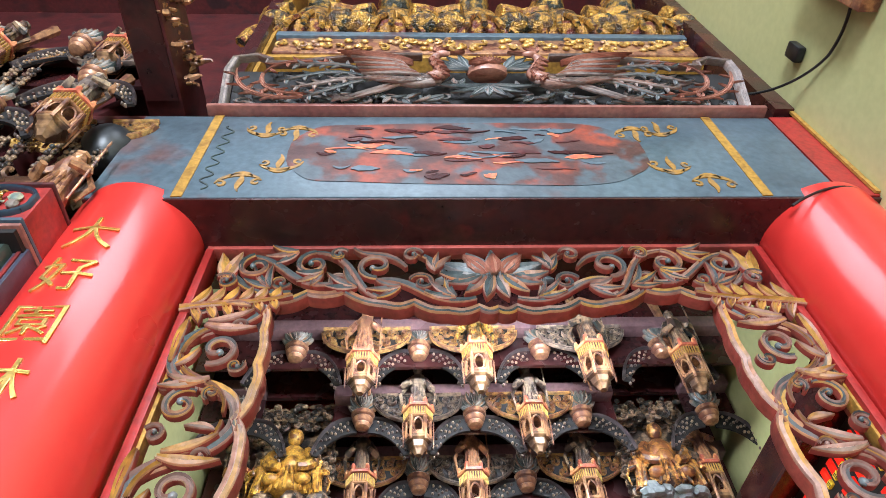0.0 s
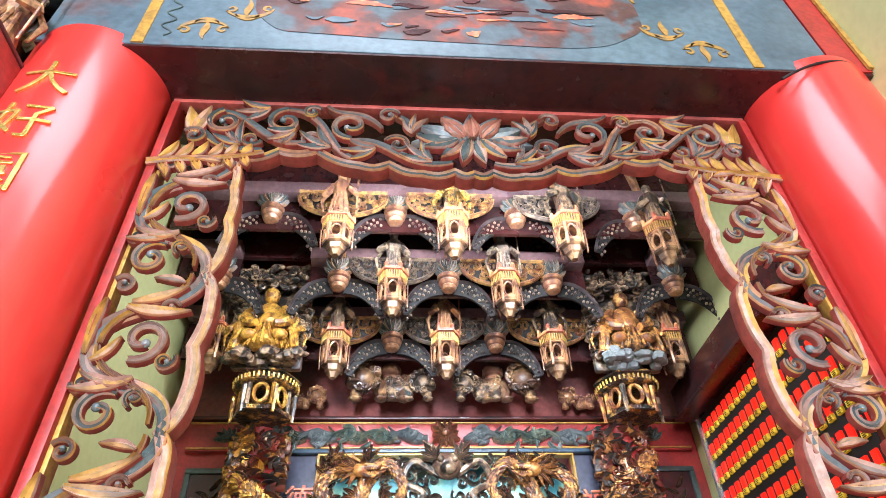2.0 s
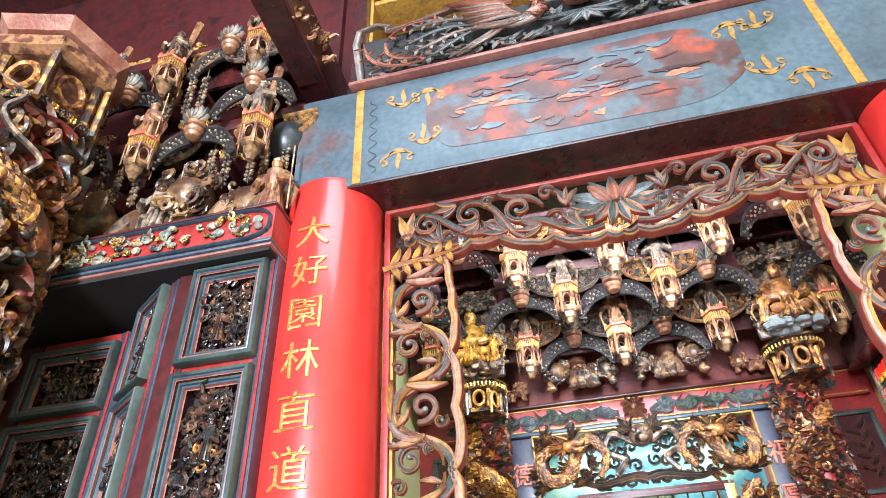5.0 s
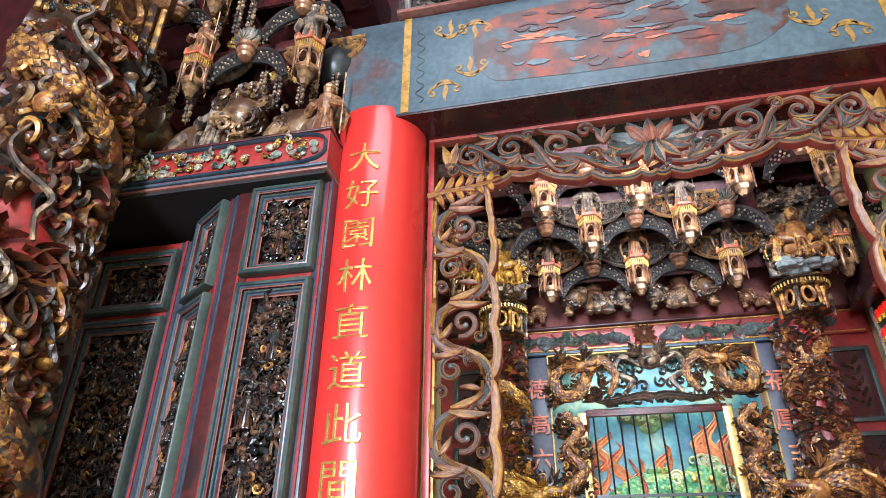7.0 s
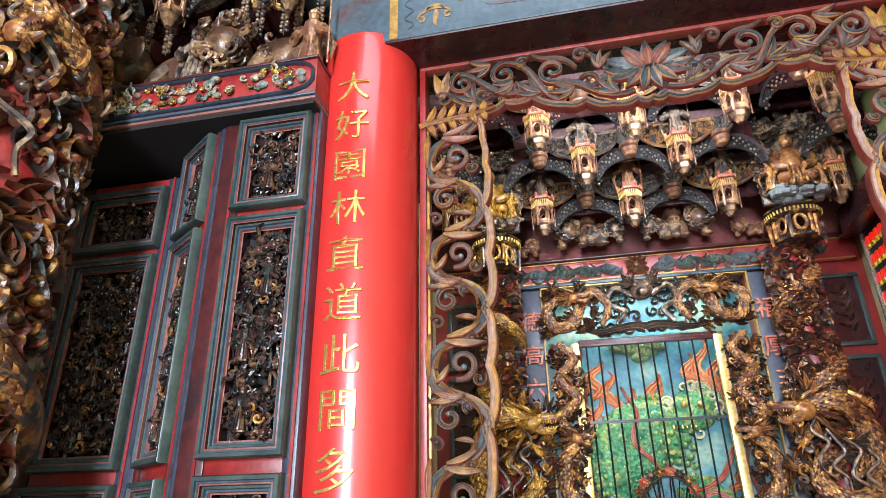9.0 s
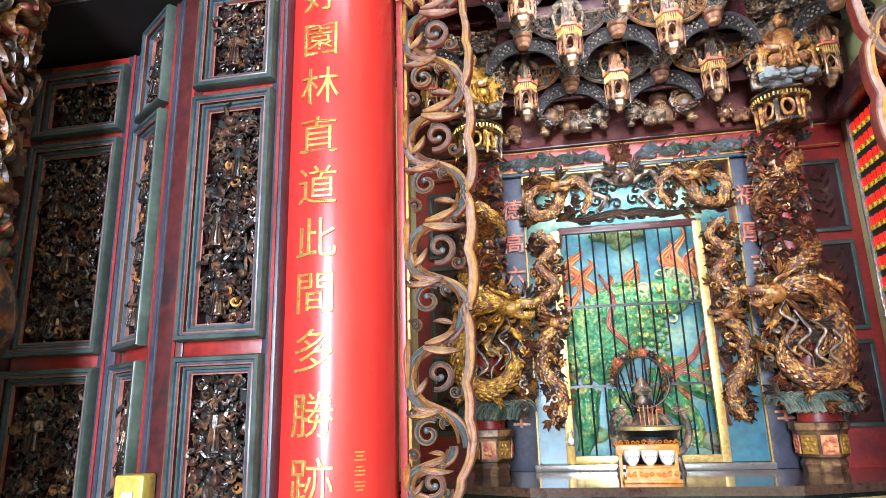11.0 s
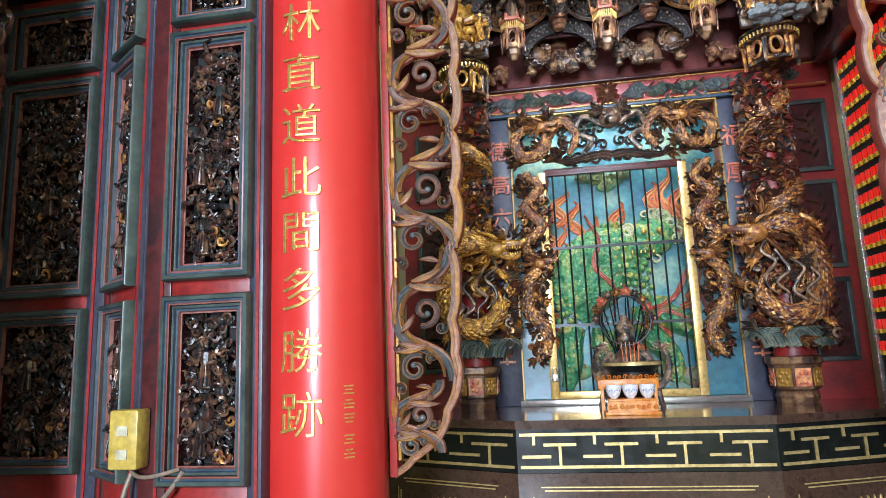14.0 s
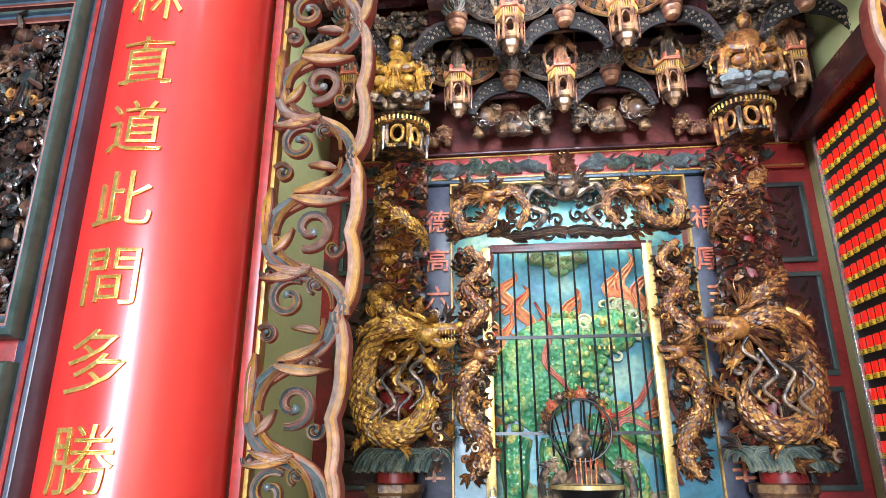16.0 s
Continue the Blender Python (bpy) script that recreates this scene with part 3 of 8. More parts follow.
def carved_frame():
    ob = thing("carved_board", "openwork carved wooden apron with scrolls, leaves and a lotus", "carving")
    x0, x1, zt, cx = -0.71, 0.775, 2.815, 0.035
    part("top_rail", new_box(x0, x1, BY, BY + BD, zt - 0.012, zt + 0.004, bev=0.002), scroll_edge, ob)
    paint = [scroll_wood, scroll_edge, scroll_rim]
    gilt = [scroll_gold, scroll_edge, scroll_rim]

    def stroke(bm, pts, w0, w1, w2, lift, peak=0.4, thick=0.5):
        ribbon(bm, pts, taper(len(pts), w0 * 0.8, w1 * 0.8, w2 * 0.8, peak), BY - lift, BD * thick, 0.42, 0, 1, 2)

    def curl(bm, c, r, start, hand, w, lift, turns=1.15):
        p = spiral(*c, r, turns, start, hand, 26, 0.26)
        stroke(bm, p, w * 0.8, w, w * 0.75, lift, 0.15)
        blob(bm, (p[-1][0], BY - lift + 0.007, p[-1][1]), (w * 0.45, 0.008, w * 0.45), 8, 5)
    # scalloped lower edge, two bands with a groove between
    key = [(-0.535, 2.60), (-0.46, 2.628), (-0.37, 2.632), (-0.27, 2.585), (-0.20, 2.592), (-0.12, 2.562), (-0.045, 2.572), (0.0, 2.566)]
    edge = [(cx + a, b) for a, b in key] + [(cx - a, b) for a, b in reversed(key[:-1])]
    fine = []
    for (a, b), (c, d) in zip(edge, edge[1:]):
        for k in range(6):
            t = k / 6
            fine.append((a + (c - a) * t, b + (d - b) * t - 0.011 * math.sin(math.pi * t)))
    fine.append(edge[-1])
    bm = bmesh.new()
    ribbon(bm, fine, 0.02, BY - 0.004, BD, 0.3, 0, 1, 2)
    part("lower_edge", bm, paint, ob, "dusty red scalloped edge")
    for s in (-1, 1):
        def P(u, z):
            return (cx + s * u, z)

        def fan(bm, at, aim, ln, w, lift, count=3, spread=0.42, bend=0.3):
            for j in range(count):
                f = j - (count - 1) / 2
                an = aim + f * spread
                leaf(bm, P(*at), an if s > 0 else math.pi - an, ln * (1 - 0.14 * abs(f)), w, BY - lift - 0.002 * j, BD * 0.4, (bend + 0.12 * f) * s, 0, 10, 1, 2)
        vines, gilded = bmesh.new(), bmesh.new()
        stroke(vines, bez(P(0.05, 2.60), P(0.17, 2.56), P(0.20, 2.70), P(0.30, 2.665), 22), 0.014, 0.026, 0.016, 0.006)
        stroke(vines, bez(P(0.28, 2.605), P(0.36, 2.63), P(0.34, 2.79), P(0.47, 2.785), 22), 0.016, 0.026, 0.012, 0.004)
        stroke(vines, bez(P(0.40, 2.655), P(0.50, 2.63), P(0.53, 2.76), P(0.62, 2.765), 20), 0.014, 0.024, 0.012, 0.008)
        stroke(vines, bez(P(0.50, 2.63), P(0.58, 2.62), P(0.64, 2.66), P(0.675, 2.74), 18), 0.012, 0.026, 0.012, 0.003)
        stroke(vines, bez(P(0.13, 2.62), P(0.10, 2.70), P(0.15, 2.77), P(0.22, 2.795), 16), 0.012, 0.02, 0.01, 0.002)
        stroke(vines, bez(P(0.22, 2.72), P(0.27, 2.80), P(0.32, 2.75), P(0.36, 2.80), 16), 0.01, 0.02, 0.008, 0.007)
        for at, r, st, hd, w in (((0.295, 2.715), 0.05, -1.6, 1, 0.019), ((0.455, 2.735), 0.048, 1.57, -1, 0.019), ((0.595, 2.715), 0.047, 1.3, -1, 0.018), ((0.205, 2.76), 0.028, 2.8, -1, 0.012), ((0.18, 2.655), 0.034, 0.4, 1, 0.014),
                                 ((0.395, 2.77), 0.026, 2.6, -1, 0.012), ((0.385, 2.67), 0.026, -0.6, 1, 0.012), ((0.53, 2.665), 0.026, 3.4, 1, 0.012), ((0.66, 2.66), 0.03, 0.6, 1, 0.013)):
            curl(vines, P(*at), r, st if s > 0 else math.pi - st, hd * s, w, 0.006 + 0.004 * (at[0] * 40 % 3))
        for at, aim, ln in (((0.10, 2.60), 0.5, 0.09), ((0.235, 2.64), -0.4, 0.08), ((0.34, 2.64), 0.3, 0.09), ((0.43, 2.70), -0.9, 0.07), ((0.50, 2.78), -0.5, 0.08), ((0.55, 2.64), 0.7, 0.09), ((0.145, 2.70), 1.4, 0.07)):
            fan(vines, at, aim, ln, 0.019, 0.01)
        fan(gilded, (0.665, 2.665), 1.55, 0.12, 0.036, 0.012, 2, 0.35, 0.0)
        # acanthus that lies across the bend
        stroke(gilded, bez(P(0.745, 2.566), P(0.66, 2.585), P(0.57, 2.575), P(0.49, 2.607), 16), 0.024, 0.02, 0.006, 0.016, 0.2, 0.5)
        for j in range(6):
            u = 0.72 - 0.036 * j
            for up in (1, -1):
                an = (math.pi - 0.75 * up) if s > 0 else 0.75 * up
                leaf(gilded, P(u, 2.577 + 0.004 * j + 0.004 * up), an, 0.062 - 0.005 * j, 0.024, BY - 0.014, BD * 0.45, -0.35 * up * s, 0, 10, 1, 2)
        part("foliage", vines, paint, ob, "grey and dusty pink scrolling foliage")
        part("gilded_leaves", gilded, gilt, ob, "gilded acanthus leaves")
    # lotus: layered petals over a fan of leaves
    for lift, count, ln, w, spread, mt in ((0.012, 7, 0.105, 0.042, 1.45, phoenix_grey), (0.020, 5, 0.090, 0.044, 1.0, phoenix_grey), (0.027, 3, 0.072, 0.044, 0.45, phoenix_rust)):
        for k in range(count):
            f = (k - (count - 1) / 2) / ((count - 1) / 2)
            bm = bmesh.new()
            leaf(bm, (cx + 0.022 * f, 2.672), math.pi / 2 - spread * f, ln * (1 + 0.18 * abs(f)), w, BY - lift - 0.002 * (k % 2), 0.016, -0.22 * f, 0, 10)
            part("petal", bm, mt, ob, "silvered lotus petal")
    bm = bmesh.new()
    for k in range(8):
        f = (k - 3.5) / 3.5
        leaf(bm, (cx + 0.05 * f, 2.668), -math.pi / 2 + f * 1.45, 0.085, 0.034, BY - 0.02 - 0.002 * (k % 2), 0.022, 0.25 * f, 0, 10, 1, 2)
    part("lotus_leaves", bm, paint, ob)

    # the two legs that run down beside the columns
    for s, xo, zend in ((-1, x0, 1.0), (1, x1, 1.0)):
        part("side_rail", new_box(min(xo, xo - s * 0.02), max(xo, xo - s * 0.02), BY - 0.004, BY + BD + 0.02, zend, 2.80, bev=0.002), red_paint, ob, "red painted side rail")
        part("inner_rail", new_box(xo - 0.003 - (0.02 if s > 0 else -0.022) - 0.003, xo + 0.003 - (0.02 if s > 0 else -0.022) + 0.003, BY + 0.01, BY + BD, zend + 0.04, 2.56, bev=0.001), gold_paint, ob, "ochre inner strip")

        def Q(u, z):
            return (xo - s * u, z)
        lobes = [(0.19, 2.60), (0.205, 2.50), (0.21, 2.40), (0.215, 2.33), (0.195, 2.255), (0.215, 2.19), (0.205, 2.09), (0.215, 1.99), (0.19, 1.925), (0.205, 1.86), (0.195, 1.76), (0.205, 1.66), (0.178, 1.59), (0.19, 1.50), (0.175, 1.40), (0.18, 1.31), (0.185, 1.24), (0.155, 1.165), (0.13, 1.10), (0.06, 1.045), (0.01, 1.005)]
        fine = []
        for (a, b), (c, d) in zip(lobes, lobes[1:]):
            for k in range(4):
                t = k / 4
                fine.append(Q(a + (c - a) * t + 0.006 * math.sin(math.pi * t), b + (d - b) * t))
        fine.append(Q(*lobes[-1]))
        bm = bmesh.new()
        ribbon(bm, fine, taper(len(fine), 0.020, 0.026, 0.018, 0.5), BY - 0.004, BD, 0.22, 0, 1, 2)
        part("inner_edge", bm, [leaf_pale, scroll_edge, scroll_rim], ob, "dusty pink scalloped edge")
        pinch = [2.60, 2.255, 1.925, 1.59, 1.24]
        for k, zp in enumerate(pinch):
            h = (pinch[k + 1] if k < 4 else 1.06) - zp
            h = -h
            g = 1.0 if k < 3 else 0.9 if k == 3 else 0.72
            vines, gilded = bmesh.new(), bmesh.new()

            def L(bm, pts, w0, w1, w2, lift, peak=0.4):
                stroke(bm, [Q(u * g, z) for u, z in pts], w0 * 1.3, w1 * 1.3, w2 * 1.2, lift, peak)

            def C(u, f, r, st, hd, w, lift):
                curl(vines, Q(u * g, zp - h * f), r * g, st if s < 0 else math.pi - st, hd if s < 0 else -hd, w, lift)

            def Z(u, f):
                return (u, zp - h * f)
            # a double-ribbed stem swings from the scalloped edge to the rail and back
            L(vines, bez(Z(0.192, -0.02), Z(0.205, 0.30), Z(0.015, 0.20), Z(0.028, 0.52), 24), 0.020, 0.030, 0.026, 0.004)
            L(vines, bez(Z(0.028, 0.50), Z(0.030, 0.82), Z(0.195, 0.66), Z(0.192, 1.0), 24), 0.026, 0.032, 0.020, 0.006)
            L(gilded, bez(Z(0.172, 0.02), Z(0.175, 0.27), Z(0.045, 0.22), Z(0.047, 0.50), 20), 0.006, 0.012, 0.010, 0.012)
            L(gilded, bez(Z(0.047, 0.52), Z(0.055, 0.76), Z(0.172, 0.70), Z(0.170, 0.97), 20), 0.008, 0.013, 0.006, 0.014)
            L(gilded, bez(Z(0.030, 0.20), Z(0.022, 0.30), Z(0.022, 0.40), Z(0.026, 0.56), 14), 0.006, 0.020, 0.010, 0.010)
            # volutes with buds in the bowls of the stem
            C(0.118, 0.47, 0.046, -1.9, 1, 0.020, 0.012)
            C(0.082, 0.90, 0.042, 1.0, 1, 0.019, 0.010)
            C(0.165, 0.60, 0.020, 0.6, -1, 0.012, 0.008)
            C(0.050, 0.10, 0.022, 2.6, -1, 0.012, 0.010)
            C(0.150, 0.27, 0.018, 0.2, 1, 0.011, 0.014)
            C(0.040, 0.74, 0.018, 3.0, 1, 0.011, 0.008)
            C(0.135, 0.82, 0.018, 4.4, -1, 0.011, 0.012)
            # leaf pairs that spring from the stem
            for u, f, aim, ln, wd, bd in ((0.075, 0.27, -0.30, 0.115, 0.024, 0.22), (0.080, 0.24, 0.12, 0.100, 0.021, 0.25), (0.125, 0.72, 3.55, 0.100, 0.023, -0.22), (0.120, 0.75, 3.15, 0.085, 0.019, -0.25), (0.165, 0.10, 2.6, 0.055, 0.017, 0.4), (0.045, 0.62, 0.6, 0.060, 0.018, 0.3)):
                broad = bmesh.new()
                leaf(broad, Q(u * g, zp - h * f), aim if s < 0 else math.pi - aim, ln * g, wd * g, BY - 0.018, BD * 0.45, bd if s < 0 else -bd, 0, 12, 1, 2)
                part("leaf", broad, [leaf_pale, scroll_edge, scroll_rim], ob, "pale rubbed leaf")
            part("foliage", vines, paint, ob, "grey and dusty pink scrolling foliage")
            part("gilded_leaves", gilded, gilt, ob, "gilded acanthus leaves")
    return ob


carved_frame()

# ---- phoenix panel above the beam ----


def phoenix_panel():
    ob = thing("phoenix_panel", "openwork carved panel of two phoenixes facing a peony", "carving")
    x0, x1, z0, cx, y = -0.757, 0.90, 3.306, 0.07, -0.03
    # black sheet stands for the unlit depth behind the birds
    part("backing", new_box(x0 + 0.01, x1 - 0.01, 0.03, 0.04, z0, z0 + 0.34), black_void, ob, "black sheet standing in for the shaded depth")
    top = [(x0, z0), (x0, z0 + 0.30), (x0 + 0.02, z0 + 0.40), (x0 + 0.09, z0 + 0.425), (x0 + 0.13, z0 + 0.39), (x0 + 0.12, z0 + 0.355), (x0 + 0.2, z0 + 0.36), (x0 + 0.36, z0 + 0.41), (x0 + 0.5, z0 + 0.44), (x0 + 0.62, z0 + 0.435)]
    for s in (0, 1):
        p = [(a if s == 0 else x0 + x1 - a, b) for a, b in top]
        bm = bmesh.new()
        ribbon(bm, p, 0.024, y - 0.005, 0.05, 0.2)
        part("frame", bm, phoenix_pale, ob, "dusty moulded outline")
    for s in (-1, 1):
        B = lambda u, z: (cx + s * u, z0 + z)

        def feather(bm, a, b, c, d, w, lift, n=14):
            p = bez(B(*a), B(*b), B(*c), B(*d), n)
            ribbon(bm, p, taper(n, w * 0.5, w, w * 0.2, 0.45), y - lift, 0.014, 0.4)
            return p
        bm = bmesh.new()
        p = bez(B(0.15, 0.20), B(0.20, 0.14), B(0.30, 0.16), B(0.37, 0.20), 12)
        sweep(bm, [(a, y - 0.02, b) for a, b in p], [0.014, 0.026, 0.032, 0.034, 0.034, 0.032, 0.028, 0.024, 0.02, 0.016, 0.012, 0.008], 10)
        for j in range(11):
            for d in (-0.5, 0.3):
                leaf(bm, p[j], d if s > 0 else math.pi - d, 0.05, 0.022, y - 0.054, 0.014, 0.15 * s, 0, 7)
        part("bird_body", bm, phoenix_pale, ob, "silvered phoenix body")
        bm = bmesh.new()
        p = bez(B(0.18, 0.19), B(0.10, 0.25), B(0.21, 0.33), B(0.155, 0.395), 12)
        sweep(bm, [(a, y - 0.03, b) for a, b in p], [0.034, 0.036, 0.032, 0.028, 0.024, 0.021, 0.02, 0.019, 0.018, 0.018, 0.018, 0.016], 10)
        for j in range(10):
            leaf(bm, p[j], (-1.2 if j % 2 else -2.0) if s > 0 else (-1.9 if j % 2 else -1.1), 0.05, 0.02, y - 0.066 + 0.001 * j, 0.016, 0.2, 0, 7)
        blob(bm, (B(0.142, 0)[0], y - 0.034, z0 + 0.40), (0.026, 0.02, 0.024))
        for j in range(3):
            leaf(bm, B(0.16, 0.415), (1.2 + 0.4 * j) if s > 0 else math.pi - (1.2 + 0.4 * j), 0.055, 0.018, y - 0.04, 0.014, 0.3 * s)
        leaf(bm, B(0.118, 0.405), 0.1 if s < 0 else math.pi - 0.1, 0.05, 0.02, y - 0.045, 0.02, -0.15 * s)
        part("bird_neck", bm, phoenix_rust, ob, "copper-coloured neck and crested head")
        for j in range(8):
            bm = bmesh.new()
            feather(bm, (0.215 + 0.008 * j, 0.19 + 0.012 * j), (0.27, 0.22 + 0.02 * j), (0.33, 0.20 + 0.022 * j), (0.40 + 0.006 * j, 0.20 + 0.026 * j), 0.024, 0.066 - 0.002 * j)
            part("wing_feather", bm, phoenix_rust if j % 2 else phoenix_pale, ob, "rust-coloured wing feather")
        for j in range(4):
            bm = bmesh.new()
            feather(bm, (0.24, 0.30 + 0.012 * j), (0.30, 0.36 + 0.012 * j), (0.38, 0.39 + 0.008 * j), (0.45 + 0.01 * j, 0.375 + 0.014 * j), 0.022, 0.042)
            part("wing_feather", bm, phoenix_rust, ob)
        bm = bmesh.new()
        for a in (0.0, 0.03):
            feather(bm, (0.28 + a, 0.15), (0.33 + a, 0.10), (0.38 + a, 0.07), (0.43 + a, 0.025), 0.022, 0.03)
            for j in range(3):
                feather(bm, (0.42 + a, 0.03), (0.43 + a, 0.03), (0.445 + a, 0.03 + 0.012 * (j - 1)), (0.46 + a, 0.03 + 0.025 * (j - 1)), 0.012, 0.032, 6)
        part("bird_leg", bm, phoenix_pale, ob)
        tails = (((0.36, 0.21), (0.48, 0.36), (0.66, 0.42), (0.71, 0.24), 0.02), ((0.71, 0.24), (0.73, 0.10), (0.64, 0.06), (0.54, 0.075), 0.02), ((0.36, 0.20), (0.50, 0.30), (0.56, 0.22), (0.66, 0.17), 0.026),
                 ((0.36, 0.19), (0.48, 0.22), (0.52, 0.13), (0.62, 0.12), 0.026), ((0.37, 0.18), (0.45, 0.15), (0.50, 0.08), (0.58, 0.03), 0.024), ((0.58, 0.03), (0.70, 0.0), (0.80, 0.08), (0.79, 0.26), 0.024), ((0.40, 0.26), (0.48, 0.32), (0.54, 0.30), (0.62, 0.29), 0.022))
        for k, (a, b, c, d, w) in enumerate(tails):
            bm = bmesh.new()
            p = feather(bm, a, b, c, d, w, 0.02 + 0.004 * k, 20)
            for i in range(3, 19, 2):
                q, q2 = p[i], p[i + 1]
                an = math.atan2(q2[1] - q[1], q2[0] - q[0])
                leaf(bm, q, an + (0.6 if i % 4 == 1 else -0.6), 0.045, 0.014, y - 0.018 - 0.004 * k, 0.01, 0.4 if i % 4 == 1 else -0.4, 0, 7)
            part("tail_feather", bm, phoenix_rust if k in (0, 1, 5) else phoenix_pale if k % 2 else phoenix_grey, ob)
        bm = bmesh.new()
        rr = random.Random(7 + s)
        for k in range(17):
            u, z = 0.10 + 0.042 * k, rr.uniform(0.03, 0.09) if k % 3 else rr.uniform(0.1, 0.2)
            p = spiral(*B(u, z), rr.uniform(0.022, 0.036), 1.0, rr.uniform(0, 6), rr.choice((1, -1)), 14)
            ribbon(bm, p, taper(14, 0.012, 0.014, 0.006), y + rr.uniform(0, 0.012), 0.016, 0.35)
            for j in range(2):
                leaf(bm, B(u, z), rr.uniform(0, 6.3), rr.uniform(0.05, 0.08), 0.022, y + rr.uniform(-0.012, 0.01), 0.012, rr.uniform(-0.5, 0.5), 0, 8)
        part("foliage", bm, phoenix_grey, ob, "grey carved foliage")
    bm = bmesh.new()
    lathe(bm, [(0.03, 0.0), (0.062, 0.016), (0.07, 0.05), (0.062, 0.07), (0.02, 0.06)], (cx, y - 0.01, z0 + 0.22), 20)
    for k in range(14):
        an = math.pi * (k + 0.5) / 14
        leaf(bm, (cx, z0 + 0.27), an, 0.06, 0.016, y - 0.085, 0.012)
    part("peony", bm, phoenix_rust, ob, "carved peony")
    for k in range(10):
        bm = bmesh.new()
        sgn = 1 if k > 4 else -1
        an = math.pi / 2 - sgn * (0.1 + 0.3 * (k % 5))
        leaf(bm, (cx + sgn * 0.06, z0 + 0.26), an, 0.15 - 0.012 * (k % 5), 0.034, y - 0.03 - 0.003 * (k % 5), 0.014, -0.12 * sgn)
        part("leaf", bm, phoenix_grey, ob, "grey-green leaf")
    for k in range(7):
        bm = bmesh.new()
        leaf(bm, (cx, z0 + 0.15), -math.pi / 2 + (k - 3) * 0.42, 0.10 + 0.02 * abs(k - 3), 0.032, y - 0.03, 0.014, 0.1 * (k - 3))
        part("leaf", bm, phoenix_grey, ob, "grey-green leaf")
    # the panel leans forward over the room
    ob.matrix_world = Matrix.Translation((0, -0.03, 3.306)) @ Matrix.Rotation(radians(26), 4, "X") @ Matrix.Diagonal((1, 0.6, 0.48, 1)) @ Matrix.Translation((0, 0.03, -3.306))
    return ob


phoenix_panel()

# ---- altar deck ----
deck = thing("altar_deck", "polished stone altar ledge with a gold key-fret band", "altar")
front = [(-0.97, 1.10), (-0.43, 0.875), (0.46, 0.89), (1.06, 1.13)]


def prism(pts, z0, z1, out=0.0):
    """A block on the deck's plan; out pushes the front edge forward."""
    bm = bmesh.new()
    plan = [(x, y - out) for x, y in pts] + [(pts[-1][0], 1.495), (pts[0][0], 1.495)]
    lo = [bm.verts.new((x, y, z0)) for x, y in plan]
    hi = [bm.verts.new((x, y, z1)) for x, y in plan]
    bm.faces.new(list(reversed(lo)))
    bm.faces.new(hi)
    for i in range(len(plan)):
        j = (i + 1) % len(plan)
        bm.faces.new((lo[i], lo[j], hi[j], hi[i]))
    return bm


part("top_slab", prism(front, DECK - 0.03, DECK, 0.02), marble, deck, "polished brown stone slab", smooth=False)
part("fret_band", prism(front, DECK - 0.185, DECK - 0.031, 0.0), black_stone, deck, "black polished band", smooth=False)
part("lower_panel", prism(front, 0.0, DECK - 0.186, 0.006), marble, deck, "brown polished stone front", smooth=False)
for (ax, ay), (bx, by) in zip(front, front[1:]):
    d = Vector((bx - ax, by - ay, 0))
    L = d.length
    m = Matrix.Translation((ax, ay, 0)) @ Matrix.Rotation(math.atan2(d.y, d.x), 4, "Z")
    bm = bmesh.new()
    zt, zb = DECK - 0.052, DECK - 0.165
    w, y0, y1 = 0.010, -0.004, 0.001

    def hb(u0, u1, z):
        box(bm, u0, u1, y0, y1, z - w / 2, z + w / 2)

    def vb(u, z0, z1):
        box(bm, u - w / 2, u + w / 2, y0 - 0.0006, y1, z0, z1)
    hb(0.012, L - 0.012, zt)
    hb(0.012, L - 0.012, zb)
    n = max(2, round((L - 0.03) / 0.23))
    step = (L - 0.03) / n
    za, zc = zt - 0.036, zb + 0.036
    for k in range(n):
        u = 0.015 + k * step
        vb(u + 0.22 * step, za - 0.0, zt) if k % 1 == 0 else None
        hb(u + 0.02 * step, u + 0.5 * step, zc + 0.0)
        hb(u + 0.38 * step, u + 0.92 * step, za)
        vb(u + 0.65 * step, zb, za)
    moved(bm, m)
    part("key_fret", bm, gold_inlay, deck, "gold key-fret inlay", smooth=False)
    # engraved gold frame on the lower panel
    bm = bmesh.new()
    z1, z0 = DECK - 0.235, 0.35
    y0, y1 = -0.0085, -0.0055
    for e in (0.05, 0.062):
        box(bm, e + 0.03, L - e - 0.03, y0, y1, z1 - e + 0.05, z1 - e + 0.054)
        box(bm, e, e + 0.004, y0, y1, z0 + e, z1 - e + 0.02)
        box(bm, L - e - 0.004, L - e, y0, y1, z0 + e, z1 - e + 0.02)
    for k in range(14):
        c = L / 2 + (k - 6.5) * 0.02
        leaf(bm, (c, z1 - 0.10), math.pi / 2 + (6.5 - k) * 0.16, 0.045, 0.012, y0, 0.003)
    moved(bm, m)
    part("engraved_line", bm, gold_inlay, deck, "thin engraved gold lines", smooth=False)

